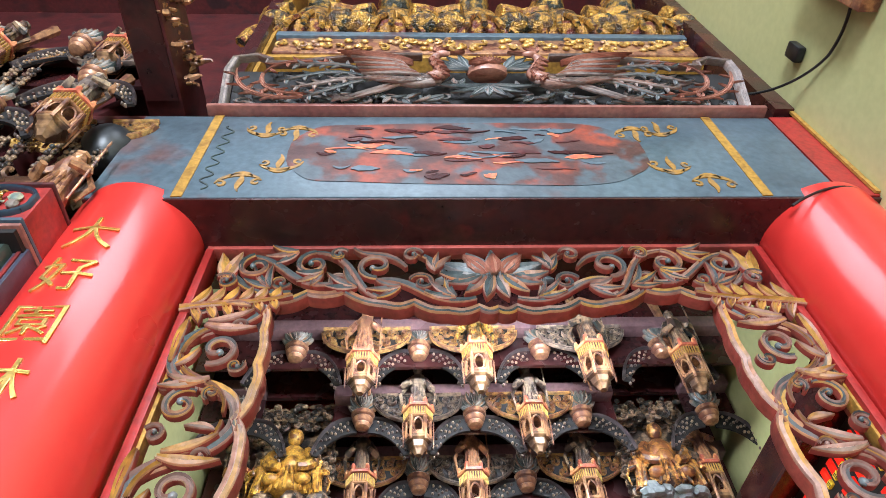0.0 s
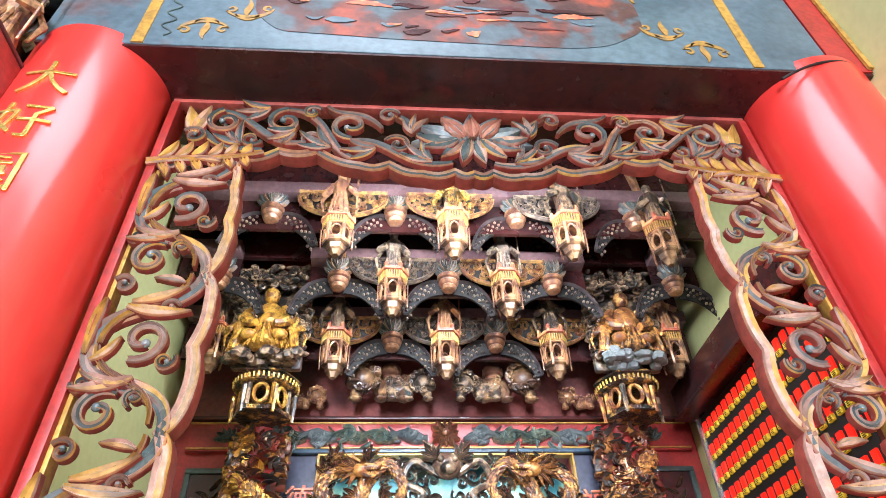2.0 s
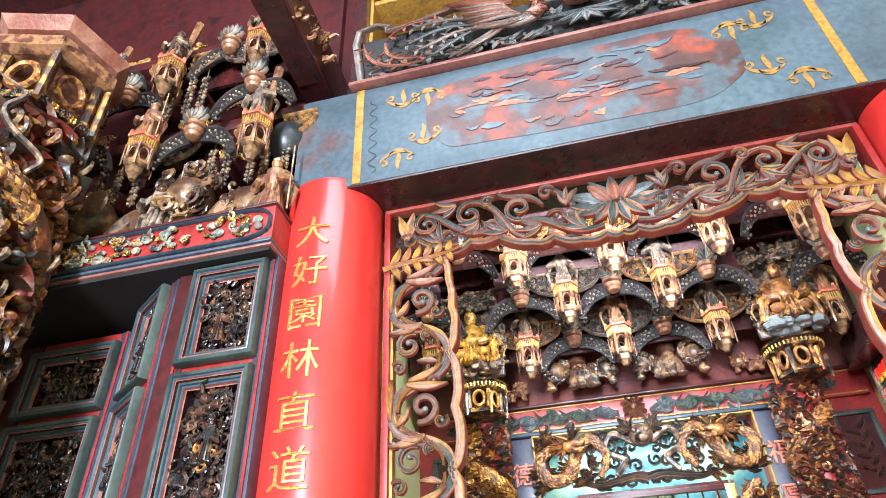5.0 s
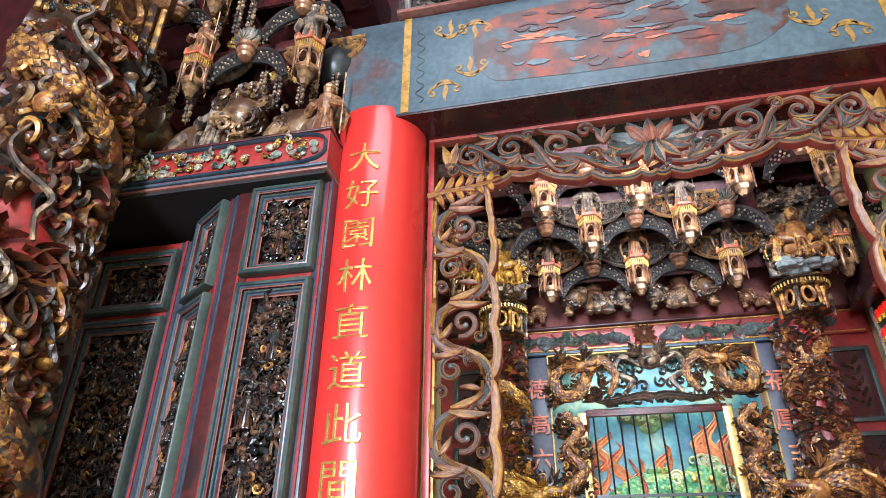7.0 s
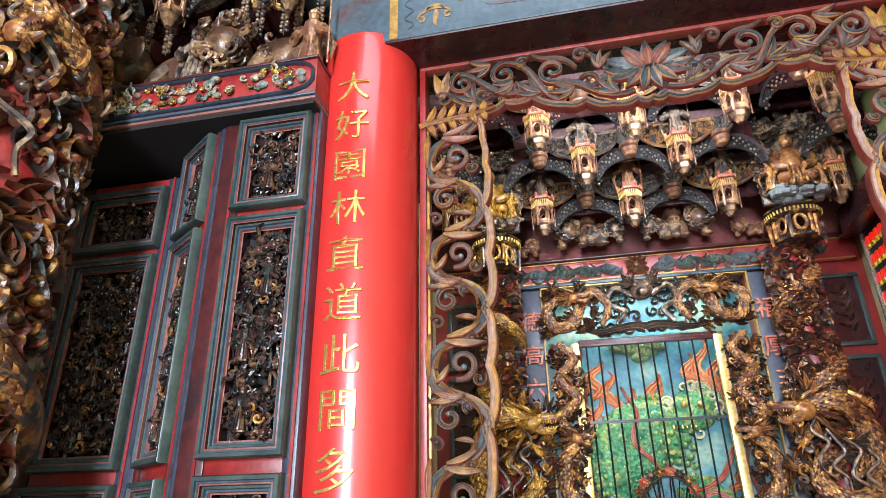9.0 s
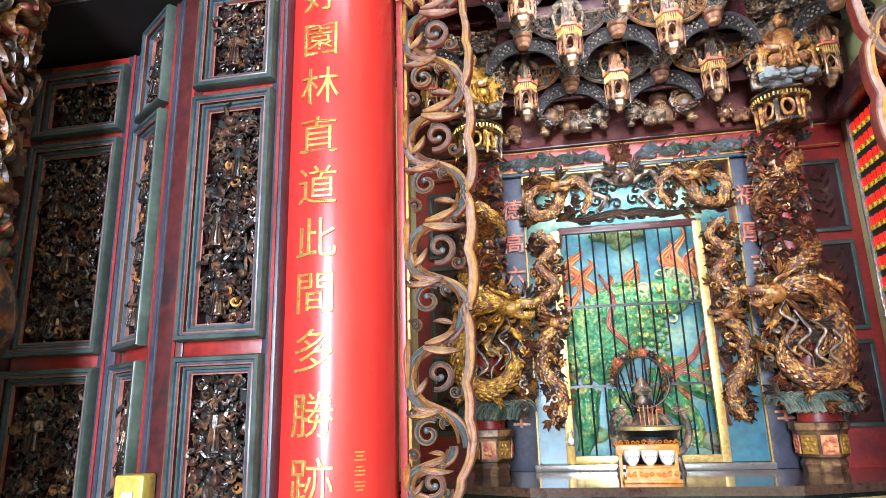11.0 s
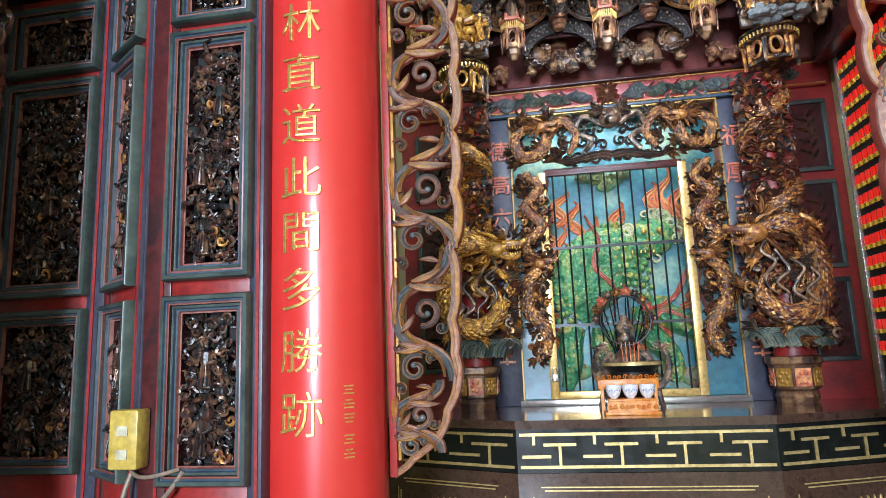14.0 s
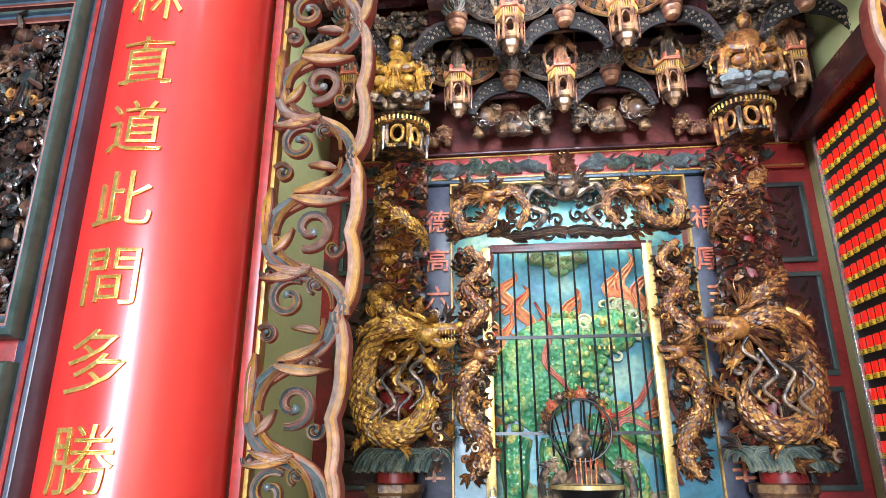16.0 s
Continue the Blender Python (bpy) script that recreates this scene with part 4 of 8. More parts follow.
# ---- back wall: frieze, boards, door surround ----
frieze = thing("carved_frieze", "red frieze board with green and gold lotus scrolls", "carving")
part("board", new_box(-0.92, 1.03, 1.475, 1.498, 2.462, 2.578), red_paint, frieze)
part("lower_moulding", new_box(-0.62, 0.74, 1.455, 1.4985, 2.446, 2.461, bev=0.003), blue_line, frieze)
part("upper_moulding", new_box(-0.92, 1.03, 1.45, 1.4985, 2.579, 2.592, bev=0.003), maroon, frieze)
for z in (2.468, 2.568):
    part("gilt_line", new_box(-0.915, 1.025, 1.468, 1.476, z, z + 0.006), gold_paint, frieze, smooth=False)
for s in (-1, 1):
    for k in range(5):
        bm = bmesh.new()
        u = 0.07 + 0.115 * k
        for j in range(4):
            p = bez((NX + s * u, 2.50), (NX + s * (u + 0.05), 2.475 + 0.06 * (j % 2)), (NX + s * (u + 0.09), 2.585 - 0.035 * j), (NX + s * (u + 0.15), 2.480 + 0.025 * j), 12)
            ribbon(bm, p, taper(12, 0.010, 0.018, 0.004), 1.448 + 0.004 * j, 0.022, 0.4)
        p = spiral(NX + s * (u + 0.07), 2.522 - 0.012 * (k % 2), 0.032, 1.2, 0.4 + k, s, 18)
        ribbon(bm, p, taper(18, 0.012, 0.014, 0.006), 1.444, 0.024, 0.4)
        for j in range(3):
            leaf(bm, (NX + s * (u + 0.04 + 0.03 * j), 2.49 + 0.02 * (j % 2)), 0.9 + 1.1 * j + k, 0.045, 0.016, 1.452, 0.014, 0.4 * s, 0, 8)
        part("scroll", bm, teal_carving if k % 3 else frieze_silver, frieze, "grey-green scrolling stem")
    bm = bmesh.new()
    for k in range(6):
        leaf(bm, (NX + s * 0.82, 2.50), math.pi / 2 + (k - 2.5) * 0.5, 0.05, 0.02, 1.455, 0.02)
    part("end_leaf", bm, teal_carving, frieze, "grey-green palmette")
bm = bmesh.new()
for k in range(12):
    leaf(bm, (NX, 2.52), 2 * math.pi * k / 12, 0.06 if k % 3 else 0.05, 0.022, 1.44, 0.03, 0.1)
blob(bm, (NX, 1.44, 2.52), (0.014, 0.014, 0.014))
part("flower", bm, copper_wood, frieze, "copper lotus flower")

for x0, x1, chars, zz in ((-0.56, -0.425, "德高六", (2.28, 2.11, 1.95)), (0.548, 0.69, "福厚", (2.26, 2.08))):
    ob = thing("couplet_board", "dark blue lacquered board with raised red characters", "plaque", "couplet boards")
    part("board", new_box(x0, x1, 1.478, 1.4985, DECK, 2.443, bev=0.003), blue_board, ob)
    for ch, z in zip(chars, zz):
        bm = glyph_mesh(ch, 0.105, 0.006, 0.001)
        moved(bm, Matrix.Translation((-0.48 if x0 < 0 else 0.60, 1.474, z)))
        part("character", bm, red_letter, ob, "raised red character", smooth=False)
    # characters hidden in part by the dragons, as plain strokes
    for z in ((1.30,) if x0 < 0 else (1.92, 1.30)):
        bm = bmesh.new()
        for j in range(4):
            box(bm, (x0 + x1) / 2 - 0.04 + 0.006 * (j % 2), (x0 + x1) / 2 + 0.04 - 0.008 * (j % 3), 1.469, 1.478, z + 0.04 - 0.027 * j, z + 0.05 - 0.027 * j)
        box(bm, (x0 + x1) / 2 - 0.006, (x0 + x1) / 2 + 0.006, 1.468, 1.478, z - 0.05, z + 0.055)
        part("character", bm, red_letter, ob, "raised red strokes", smooth=False)
# green framed panels at the outer sides of the back wall
for xc, hw in ((-0.80, 0.10), (0.93, 0.085)):
    for z0, z1 in ((2.06, 2.40), (1.62, 2.02), (1.22, 1.58)):
        ob = thing("wall_panel", "dark wall panel in a green and gold moulding", "panel", "niche wall panels")
        bm = bmesh.new()
        for a, b, c, d in ((xc - hw, xc + hw, z1 - 0.02, z1), (xc - hw, xc + hw, z0, z0 + 0.02), (xc - hw, xc - hw + 0.02, z0 + 0.02, z1 - 0.02), (xc + hw - 0.02, xc + hw, z0 + 0.02, z1 - 0.02)):
            box(bm, a, b, 1.48, 1.4985, c, d, bev=0.003)
        part("moulding", bm, green_frame, ob)
        part("field", new_box(xc - hw + 0.021, xc + hw - 0.021, 1.49, 1.4985, z0 + 0.021, z1 - 0.021), dark_paint_and_shade, ob, smooth=False)
        bm = bmesh.new()
        for k in range(9):
            leaf(bm, (xc, z0 + 0.06 + (z1 - z0 - 0.14) * k / 8), math.pi / 2 + (0.9 if k % 2 else -0.9), 0.05, 0.016, 1.482, 0.01)
        part("relief", bm, gilt_dark, ob, "dark gilt leaf relief")

# ---- carving clutter: dragons, flames and clouds ----


def dragon_body(bm, path, r0, r1, fin=0.02, seed=0, segs=9):
    """A sinuous body along a 3D path, with a row of fins."""
    n = len(path)
    rad = [r0 + (r1 - r0) * (i / (n - 1)) * (0.6 + 0.4 * math.sin(3.1 * i / (n - 1))) for i in range(n)]
    sweep(bm, path, rad, segs)
    for i in range(1, n - 1, 2):
        p, q = Vector(path[i]), Vector(path[i + 1])
        d = (q - p).normalized()
        out = Vector((d.z, -0.6, -d.x)).normalized()
        a = p + out * rad[i] * 0.8
        tip = a + out * fin + d * fin * 0.4
        w = d * fin * 0.45
        s = d.cross(out) * fin * 0.2
        vs = [bm.verts.new(a - w), bm.verts.new(a + s), bm.verts.new(a + w), bm.verts.new(a - s), bm.verts.new(tip)]
        for k in range(4):
            bm.faces.new((vs[k], vs[(k + 1) % 4], vs[4]))


def curl(bm, c, r, rng, tube=0.008, n=14):
    """A curl of cloud, mane or whisker, in a random plane that faces the room."""
    t, h = rng.uniform(0, 6.28), rng.choice((-1, 1))
    tilt = rng.uniform(-0.6, 0.6)
    pts = []
    for i in range(n):
        f = i / (n - 1)
        rr = r * (1 - 0.82 * f)
        a = t + h * 7.0 * f
        pts.append((c[0] + rr * math.cos(a), c[1] - r * 0.5 * f + tilt * rr * math.sin(a) * 0.5, c[2] + rr * math.sin(a)))
    sweep(bm, pts, taper(n, tube * 0.5, tube, tube * 0.5), 5)


def flame(bm, c, ang, length, rng, w=0.014):
    """A wavy tapering tongue."""
    n = 9
    d = Vector((math.cos(ang), rng.uniform(-0.5, 0.1), math.sin(ang))).normalized()
    s = Vector((-d.z, 0.0, d.x))
    pts = [Vector(c) + d * length * i / (n - 1) + s * length * 0.13 * math.sin(i * 1.25 + ang) for i in range(n)]
    sweep(bm, pts, taper(n, w * 0.5, w, 0.0015, 0.35), 5)


def dragon_head(bm, c, s, size):
    """Snout, brow, jaws, horns and whiskers; s is the way it faces along x."""
    x, y, z = c
    k = size
    blob(bm, (x, y, z), (0.55 * k, 0.42 * k, 0.42 * k))
    blob(bm, (x + s * 0.55 * k, y - 0.1 * k, z + 0.02 * k), (0.42 * k, 0.28 * k, 0.17 * k))
    blob(bm, (x + s * 0.5 * k, y - 0.08 * k, z - 0.3 * k), (0.38 * k, 0.22 * k, 0.1 * k))
    blob(bm, (x + s * 0.92 * k, y - 0.1 * k, z + 0.13 * k), (0.11 * k, 0.16 * k, 0.1 * k))
    for e in (-1, 1):
        blob(bm, (x + s * 0.3 * k, y - 0.2 * k + e * 0.2 * k, z + 0.3 * k), (0.13 * k, 0.11 * k, 0.11 * k))
        sweep(bm, bez((x, y + e * 0.2 * k, z + 0.35 * k), (x - s * 0.3 * k, y + e * 0.25 * k, z + 0.6 * k), (x - s * 0.5 * k, y + e * 0.3 * k, z + 0.6 * k), (x - s * 0.8 * k, y + e * 0.3 * k, z + 0.9 * k), 8), taper(8, 0.07 * k, 0.08 * k, 0.02 * k), 5)
        sweep(bm, bez((x + s * 0.85 * k, y - 0.15 * k, z), (x + s * 1.2 * k, y - 0.4 * k, z + 0.2 * k), (x + s * 1.0 * k, y - 0.5 * k, z + 0.5 * k * e), (x + s * 1.5 * k, y - 0.5 * k, z + 0.6 * k * e), 10), 0.03 * k, 5)
    for j in range(5):
        blob(bm, (x + s * (0.3 + 0.13 * j) * k, y - 0.28 * k, z - 0.13 * k), (0.025 * k, 0.03 * k, 0.06 * k), 6, 4)
    rng = random.Random(int(size * 1000))
    for j in range(12):
        flame(bm, (x - s * 0.35 * k, y + rng.uniform(-0.3, 0.3) * k, z + rng.uniform(-0.3, 0.3) * k), (math.pi if s > 0 else 0) + rng.uniform(-0.9, 0.9), rng.uniform(0.6, 1.0) * k, rng, 0.1 * k)


def claw(bm, c, s, size):
    x, y, z = c
    sweep(bm, [(x - s * size, y + size * 0.3, z + size), (x - s * size * 0.3, y - size * 0.2, z + size * 0.5), (x, y, z)], [size * 0.34, size * 0.3, size * 0.24], 7)
    for j in range(4):
        a = -0.9 + 0.6 * j
        sweep(bm, [(x, y, z), (x + s * size * 0.5 * math.cos(a), y - size * 0.35, z + size * 0.5 * math.sin(a)), (x + s * size * 0.75 * math.cos(a), y - size * 0.2, z + size * 0.8 * math.sin(a) - size * 0.2)], [size * 0.15, size * 0.13, size * 0.02], 5)


def figure(bm, x, y, z, h, rng, spear=True):
    """A standing robed warrior added to bm."""
    lathe(bm, [(0.16 * h, z), (0.18 * h, z + 0.05 * h), (0.11 * h, z + 0.42 * h), (0.15 * h, z + 0.62 * h), (0.13 * h, z + 0.76 * h), (0.05 * h, z + 0.81 * h)], (x, y, 0), 9, rng.uniform(0, 1))
    blob(bm, (x, y - 0.02 * h, z + 0.88 * h), (0.075 * h, 0.08 * h, 0.09 * h), 8, 6)
    lathe(bm, [(0.08 * h, z + 0.93 * h), (0.09 * h, z + 0.96 * h), (0.03 * h, z + 1.04 * h)], (x, y, 0), 7)
    for s in (-1, 1):
        e = (x + s * 0.24 * h, y - 0.08 * h, z + rng.uniform(0.42, 0.6) * h)
        sweep(bm, [(x + s * 0.12 * h, y, z + 0.72 * h), e, (x + s * 0.12 * h, y - 0.2 * h, z + 0.5 * h)], [0.06 * h, 0.065 * h, 0.04 * h], 6)
        sweep(bm, [(x + s * 0.16 * h, y + 0.03 * h, z + 0.66 * h), (x + s * 0.3 * h, y + 0.03 * h, z + 0.4 * h), (x + s * 0.26 * h, y, z + 0.12 * h)], [0.03 * h, 0.035 * h, 0.015 * h], 5)
    for k in range(5):
        a = -math.pi / 2 + (k - 2) * 0.5
        sweep(bm, [(x + 0.1 * h * math.cos(a), y + 0.1 * h * math.sin(a), z + 0.55 * h), (x + 0.18 * h * math.cos(a), y + 0.18 * h * math.sin(a), z + 0.03 * h)], 0.018 * h, 5)
    if spear:
        sweep(bm, [(x + 0.27 * h, y - 0.1 * h, z), (x + 0.27 * h, y - 0.1 * h, z + 1.1 * h)], 0.014 * h, 5)
    blob(bm, (x, y, z + 0.01 * h), (0.22 * h, 0.18 * h, 0.05 * h), 8, 5)


def smooth_path(pts, per=8):
    """A Catmull-Rom curve through 3D points."""
    P = [Vector(p) for p in pts]
    P = [P[0] * 2 - P[1]] + P + [P[-1] * 2 - P[-2]]
    out = []
    for a, b, c, d in zip(P, P[1:], P[2:], P[3:]):
        for k in range(per):
            t = k / per
            out.append(0.5 * (2 * b + (c - a) * t + (2 * a - 5 * b + 4 * c - d) * t * t + (3 * b - a - 3 * c + d) * t ** 3))
    return out + [P[-2]]


def hug_leaf(bm, x, y, r, a, z, aim, length, width, lift, bend):
    """A ridged leaf that lies on a round shaft."""
    n, rows = 8, []
    for i in range(n):
        f = i / (n - 1)
        an = aim + bend * f
        u, v = length * f * math.cos(an), length * f * math.sin(an)
        w = width * math.sin(math.pi * (0.12 + 0.88 * f)) ** 0.8 * 0.5 if f < 1 else 0.001
        su, sv = -math.sin(an), math.cos(an)
        row = []
        for q, h in ((-1, 0.1), (-0.45, 0.7), (0, 1.0), (0.45, 0.7), (1, 0.1)):
            aa = a + (u + su * w * q) / r
            rr = r + lift * h * (1 - 0.35 * f) + 0.3 * lift * f * f
            row.append(bm.verts.new((x + rr * math.cos(aa), y + rr * math.sin(aa), z + v + sv * w * q)))
        rows.append(row)
    for p, q in zip(rows, rows[1:]):
        for k in range(4):
            bm.faces.new((p[k], p[k + 1], q[k + 1], q[k]))


def scaled_body(bm, scales, path, radii, size):
    """A round body with rows of pointed scales on the side towards the room."""
    sweep(bm, path, radii, 10)
    for i in range(1, len(path) - 1):
        p, d = Vector(path[i]), (Vector(path[i + 1]) - Vector(path[i - 1])).normalized()
        side = d.cross(Vector((0, -1, 0.25)))
        if side.length < 0.05:
            continue
        side.normalize()
        out = side.cross(d).normalized()
        if out.y > 0:
            out = -out
        r = radii[i] if isinstance(radii, (list, tuple)) else radii
        for k in range(5):
            an = (k - 2) * 0.55 + (0.27 if i % 2 else 0)
            nrm = out * math.cos(an) + side * math.sin(an)
            tan = d.cross(nrm)
            c = p + nrm * r
            vs = [scales.verts.new(c + tan * size * 0.55), scales.verts.new(c + d * size * 0.8 + nrm * size * 0.12), scales.verts.new(c - tan * size * 0.55), scales.verts.new(c - d * size * 0.55), scales.verts.new(c + nrm * size * 0.30 + d * size * 0.15)]
            for q in range(4):
                scales.faces.new((vs[q], vs[(q + 1) % 4], vs[4]))


def fan(bm, c, aim, count, length, width, spread=0.4, bend=0.3):
    """A tuft of flat carved leaves facing the room."""
    for j in range(count):
        f = j - (count - 1) / 2
        leaf(bm, (c[0], c[2]), aim + f * spread, length * (1 - 0.10 * abs(f)), width, c[1] - 0.003 * j, 0.014, bend + 0.1 * f, 0, 8)


def great_head(bm, c, s, k):
    """A dragon's head with open jaws, a knobbed nose, brow, horns, beard and a swept mane; s is the way it faces."""
    x, y, z = c
    blob(bm, (x - s * 0.1 * k, y, z), (0.5 * k, 0.42 * k, 0.40 * k), 14, 10)
    sweep(bm, bez((x + s * 0.15 * k, y - 0.1 * k, z + 0.10 * k), (x + s * 0.5 * k, y - 0.15 * k, z + 0.22 * k), (x + s * 0.8 * k, y - 0.15 * k, z + 0.08 * k), (x + s * 1.05 * k, y - 0.15 * k, z + 0.20 * k), 10), [0.30 * k, 0.27 * k, 0.24 * k, 0.22 * k, 0.20 * k, 0.19 * k, 0.18 * k, 0.19 * k, 0.20 * k, 0.12 * k], 10)
    sweep(bm, bez((x + s * 0.1 * k, y - 0.1 * k, z - 0.22 * k), (x + s * 0.4 * k, y - 0.15 * k, z - 0.40 * k), (x + s * 0.65 * k, y - 0.15 * k, z - 0.42 * k), (x + s * 0.85 * k, y - 0.15 * k, z - 0.28 * k), 9), taper(9, 0.2 * k, 0.16 * k, 0.07 * k), 8)
    blob(bm, (x + s * 1.02 * k, y - 0.2 * k, z + 0.26 * k), (0.13 * k, 0.16 * k, 0.13 * k))
    for j in range(6):
        for zz in (0.0, -0.24):
            blob(bm, (x + s * (0.35 + 0.1 * j) * k, y - 0.3 * k, z + zz * k), (0.03 * k, 0.035 * k, 0.07 * k), 6, 4)
    blob(bm, (x + s * 0.22 * k, y - 0.34 * k, z + 0.22 * k), (0.12 * k, 0.10 * k, 0.11 * k))
    fan(bm, (x + s * 0.25 * k, y - 0.36 * k, z + 0.32 * k), math.pi / 2 + s * 0.6, 4, 0.4 * k, 0.12 * k, 0.35, 0.3 * s)
    for e in (0, 1):
        sweep(bm, bez((x - s * 0.05 * k, y - 0.2 * k + 0.3 * k * e, z + 0.36 * k), (x - s * 0.3 * k, y - 0.2 * k, z + 0.7 * k), (x - s * 0.7 * k, y - 0.2 * k, z + 0.6 * k), (x - s * 1.0 * k, y - 0.25 * k + 0.2 * k * e, z + 0.95 * k), 10), taper(10, 0.07 * k, 0.085 * k, 0.02 * k), 6)
    back = math.pi if s > 0 else 0.0
    for j in range(11):
        f = (j - 5) / 5
        leaf(bm, (x - s * 0.25 * k, z + 0.05 * k - 0.3 * k * f * (1 if s > 0 else -1) * 0.6), back + f * 1.0, (1.35 - 0.45 * abs(f)) * k, 0.22 * k, y - 0.30 * k + 0.05 * k * abs(f) * 5, 0.12 * k, 0.25 * (1 if j % 2 else -1), 0, 11)
    fan(bm, (x + s * 0.45 * k, y - 0.22 * k, z - 0.45 * k), -math.pi / 2 - s * 0.3, 4, 0.45 * k, 0.11 * k, 0.35, 0.3 * s)


def niche_dragon_column(label, x, y, z0, z1, r, s, seed, gilt, accent):
    """A red shaft wound by a scaled dragon in flames; a larger dragon fills its foot and looks towards the picture along s."""
    ob = thing("dragon_column", label, "column", "dragon columns")
    rng = random.Random(seed)
    bm = bmesh.new()
    lathe(bm, [(r * 0.86, z0 - 0.06), (r * 0.86, z1)], (x, y, 0), 28)
    part("shaft", bm, red_paint, ob, "dark red shaft behind the carving")
    body, scales = bmesh.new(), bmesh.new()
    n = 110
    path, rad = [], []
    for i in range(n):
        f = i / (n - 1)
        a = -s * 2 * math.pi * 1.9 * f + 1.2
        rr = r * (1.0 + 0.10 * math.sin(7 * f * math.pi))
        path.append((x + rr * math.cos(a), y + rr * math.sin(a), z0 + 0.36 + (z1 - z0 - 0.42) * f))
        rad.append(0.026 + 0.010 * math.sin(math.pi * f))
    scaled_body(body, scales, path, rad, 0.017)
    part("dragon", body, accent, ob, "coiling dragon body")
    tagged(part("scales", scales, gilt, ob, "pointed gilt scales"), kind="stuff")
    # flames and clouds in tufts that lie close on the shaft
    for name, mt, tufts, lab in (("gilded_flames", gilt, 95, "gilded flame tufts"), ("dark_flames", accent, 85, "dark red and copper flame tufts"), ("cloud_scrolls", dark_carving, 40, "grey-green cloud scrolls")):
        bm = bmesh.new()
        for k in range(tufts):
            a, z = rng.uniform(math.pi * 0.92, math.pi * 2.08), z0 + 0.30 + (z1 - z0 - 0.34) * (k + rng.random()) / tufts
            aim = rng.choice((0.7, 1.3, 2.0, 2.5, -0.4, 3.5)) + rng.uniform(-0.3, 0.3)
            for j in range(4):
                hug_leaf(bm, x, y, r * 0.92, a, z, aim + (j - 1.5) * 0.42, rng.uniform(0.038, 0.062), 0.019, rng.uniform(0.022, 0.046), rng.choice((-0.9, 0.9)))
            if k % 2 == 0:
                blob(bm, (x + r * 1.08 * math.cos(a), y + r * 1.08 * math.sin(a), z), (0.013, 0.013, 0.012), 8, 6)
            if k % 3 == 0:
                curl(bm, (x + r * 1.1 * math.cos(a + 0.3), y + r * 1.1 * math.sin(a + 0.3), z - 0.02), 0.02, rng, 0.007, 12)
        part(name, bm, mt, ob, lab)
    # small riders and heads that stand out of the relief
    bm = bmesh.new()
    for zz, a in ((z1 - 0.22, 4.4), (z1 - 0.47, 5.1), (z1 - 0.60, 4.0)):
        figure(bm, x + r * 1.05 * math.cos(a), y + r * 1.05 * math.sin(a), zz, 0.10, rng, False)
    part("small_figures", bm, copper_wood, ob, "small copper-brown riders")
    # the large dragon of the foot
    front = y - r - 0.035
    body, scales = bmesh.new(), bmesh.new()
    pts = [(x + s * 0.12, front, z0 + 0.46), (x + s * 0.01, front - 0.03, z0 + 0.485), (x - s * 0.085, front + 0.02, z0 + 0.40), (x - s * 0.105, front + 0.02, z0 + 0.26), (x - s * 0.06, front - 0.02, z0 + 0.14), (x + s * 0.04, front - 0.03, z0 + 0.11), (x + s * 0.12, front, z0 + 0.18), (x + s * 0.10, front + 0.01, z0 + 0.27), (x + s * 0.02, front + 0.02, z0 + 0.27)]
    path = smooth_path(pts, 9)
    rad = [0.028 + 0.020 * math.sin(math.pi * min(1, 1.25 * i / (len(path) - 1))) ** 0.8 if i < 0.8 * len(path) else 0.018 for i in range(len(path))]
    scaled_body(body, scales, path, rad, 0.021)
    part("foot_dragon", body, accent, ob, "body of the large dragon")
    tagged(part("scales", scales, gilt, ob, "pointed gilt scales"), kind="stuff")
    bm = bmesh.new()
    great_head(bm, (x + s * 0.14, front - 0.02, z0 + 0.455), s, 0.105)
    part("dragon_head", bm, gilt, ob, "gilded dragon head with open jaws")
    for dx, dz, e in ((0.15, 0.33, s), (0.05, 0.06, s), (-0.10, 0.08, -s), (-0.10, 0.47, -s)):
        bm = bmesh.new()
        claw(bm, (x + s * dx, front - 0.02, z0 + dz), e, 0.045)
        part("claw", bm, gilt, ob, "gilded clawed foot")
    for mt, cnt, near, lab in ((gilt, 46, -0.02, "gilded flames between the coils"), (accent, 44, 0.0, "dark red flames between the coils"), (dark_carving, 26, -0.03, "blackened cloud leaves between the coils")):
        bm = bmesh.new()
        for k in range(cnt):
            c = (x + s * rng.uniform(-0.13, 0.18), front + rng.uniform(near, 0.06), z0 + rng.uniform(0.03, 0.54))
            fan(bm, c, rng.uniform(0, 6.3), 3, rng.uniform(0.04, 0.07), 0.02, 0.45, rng.choice((-0.5, 0.5)))
            if k % 2:
                curl(bm, (c[0], c[1] - 0.012, c[2]), rng.uniform(0.016, 0.026), rng, 0.008, 12)
        part("foot_flames", bm, mt, ob, lab)
    for j in range(4):
        bm = bmesh.new()
        q = [(x + s * (0.10 - 0.05 * j + 0.028 * math.sin(2.2 * i + j)), front - 0.045 - 0.006 * j, z0 + 0.42 - 0.04 * j - 0.045 * i) for i in range(6)]
        p = smooth_path(q, 6)
        sweep(bm, p, taper(len(p), 0.005, 0.0075, 0.003), 6)
        part("whisker", bm, dark_carving, ob, "grey-green wavy whisker")
    bm = bmesh.new()
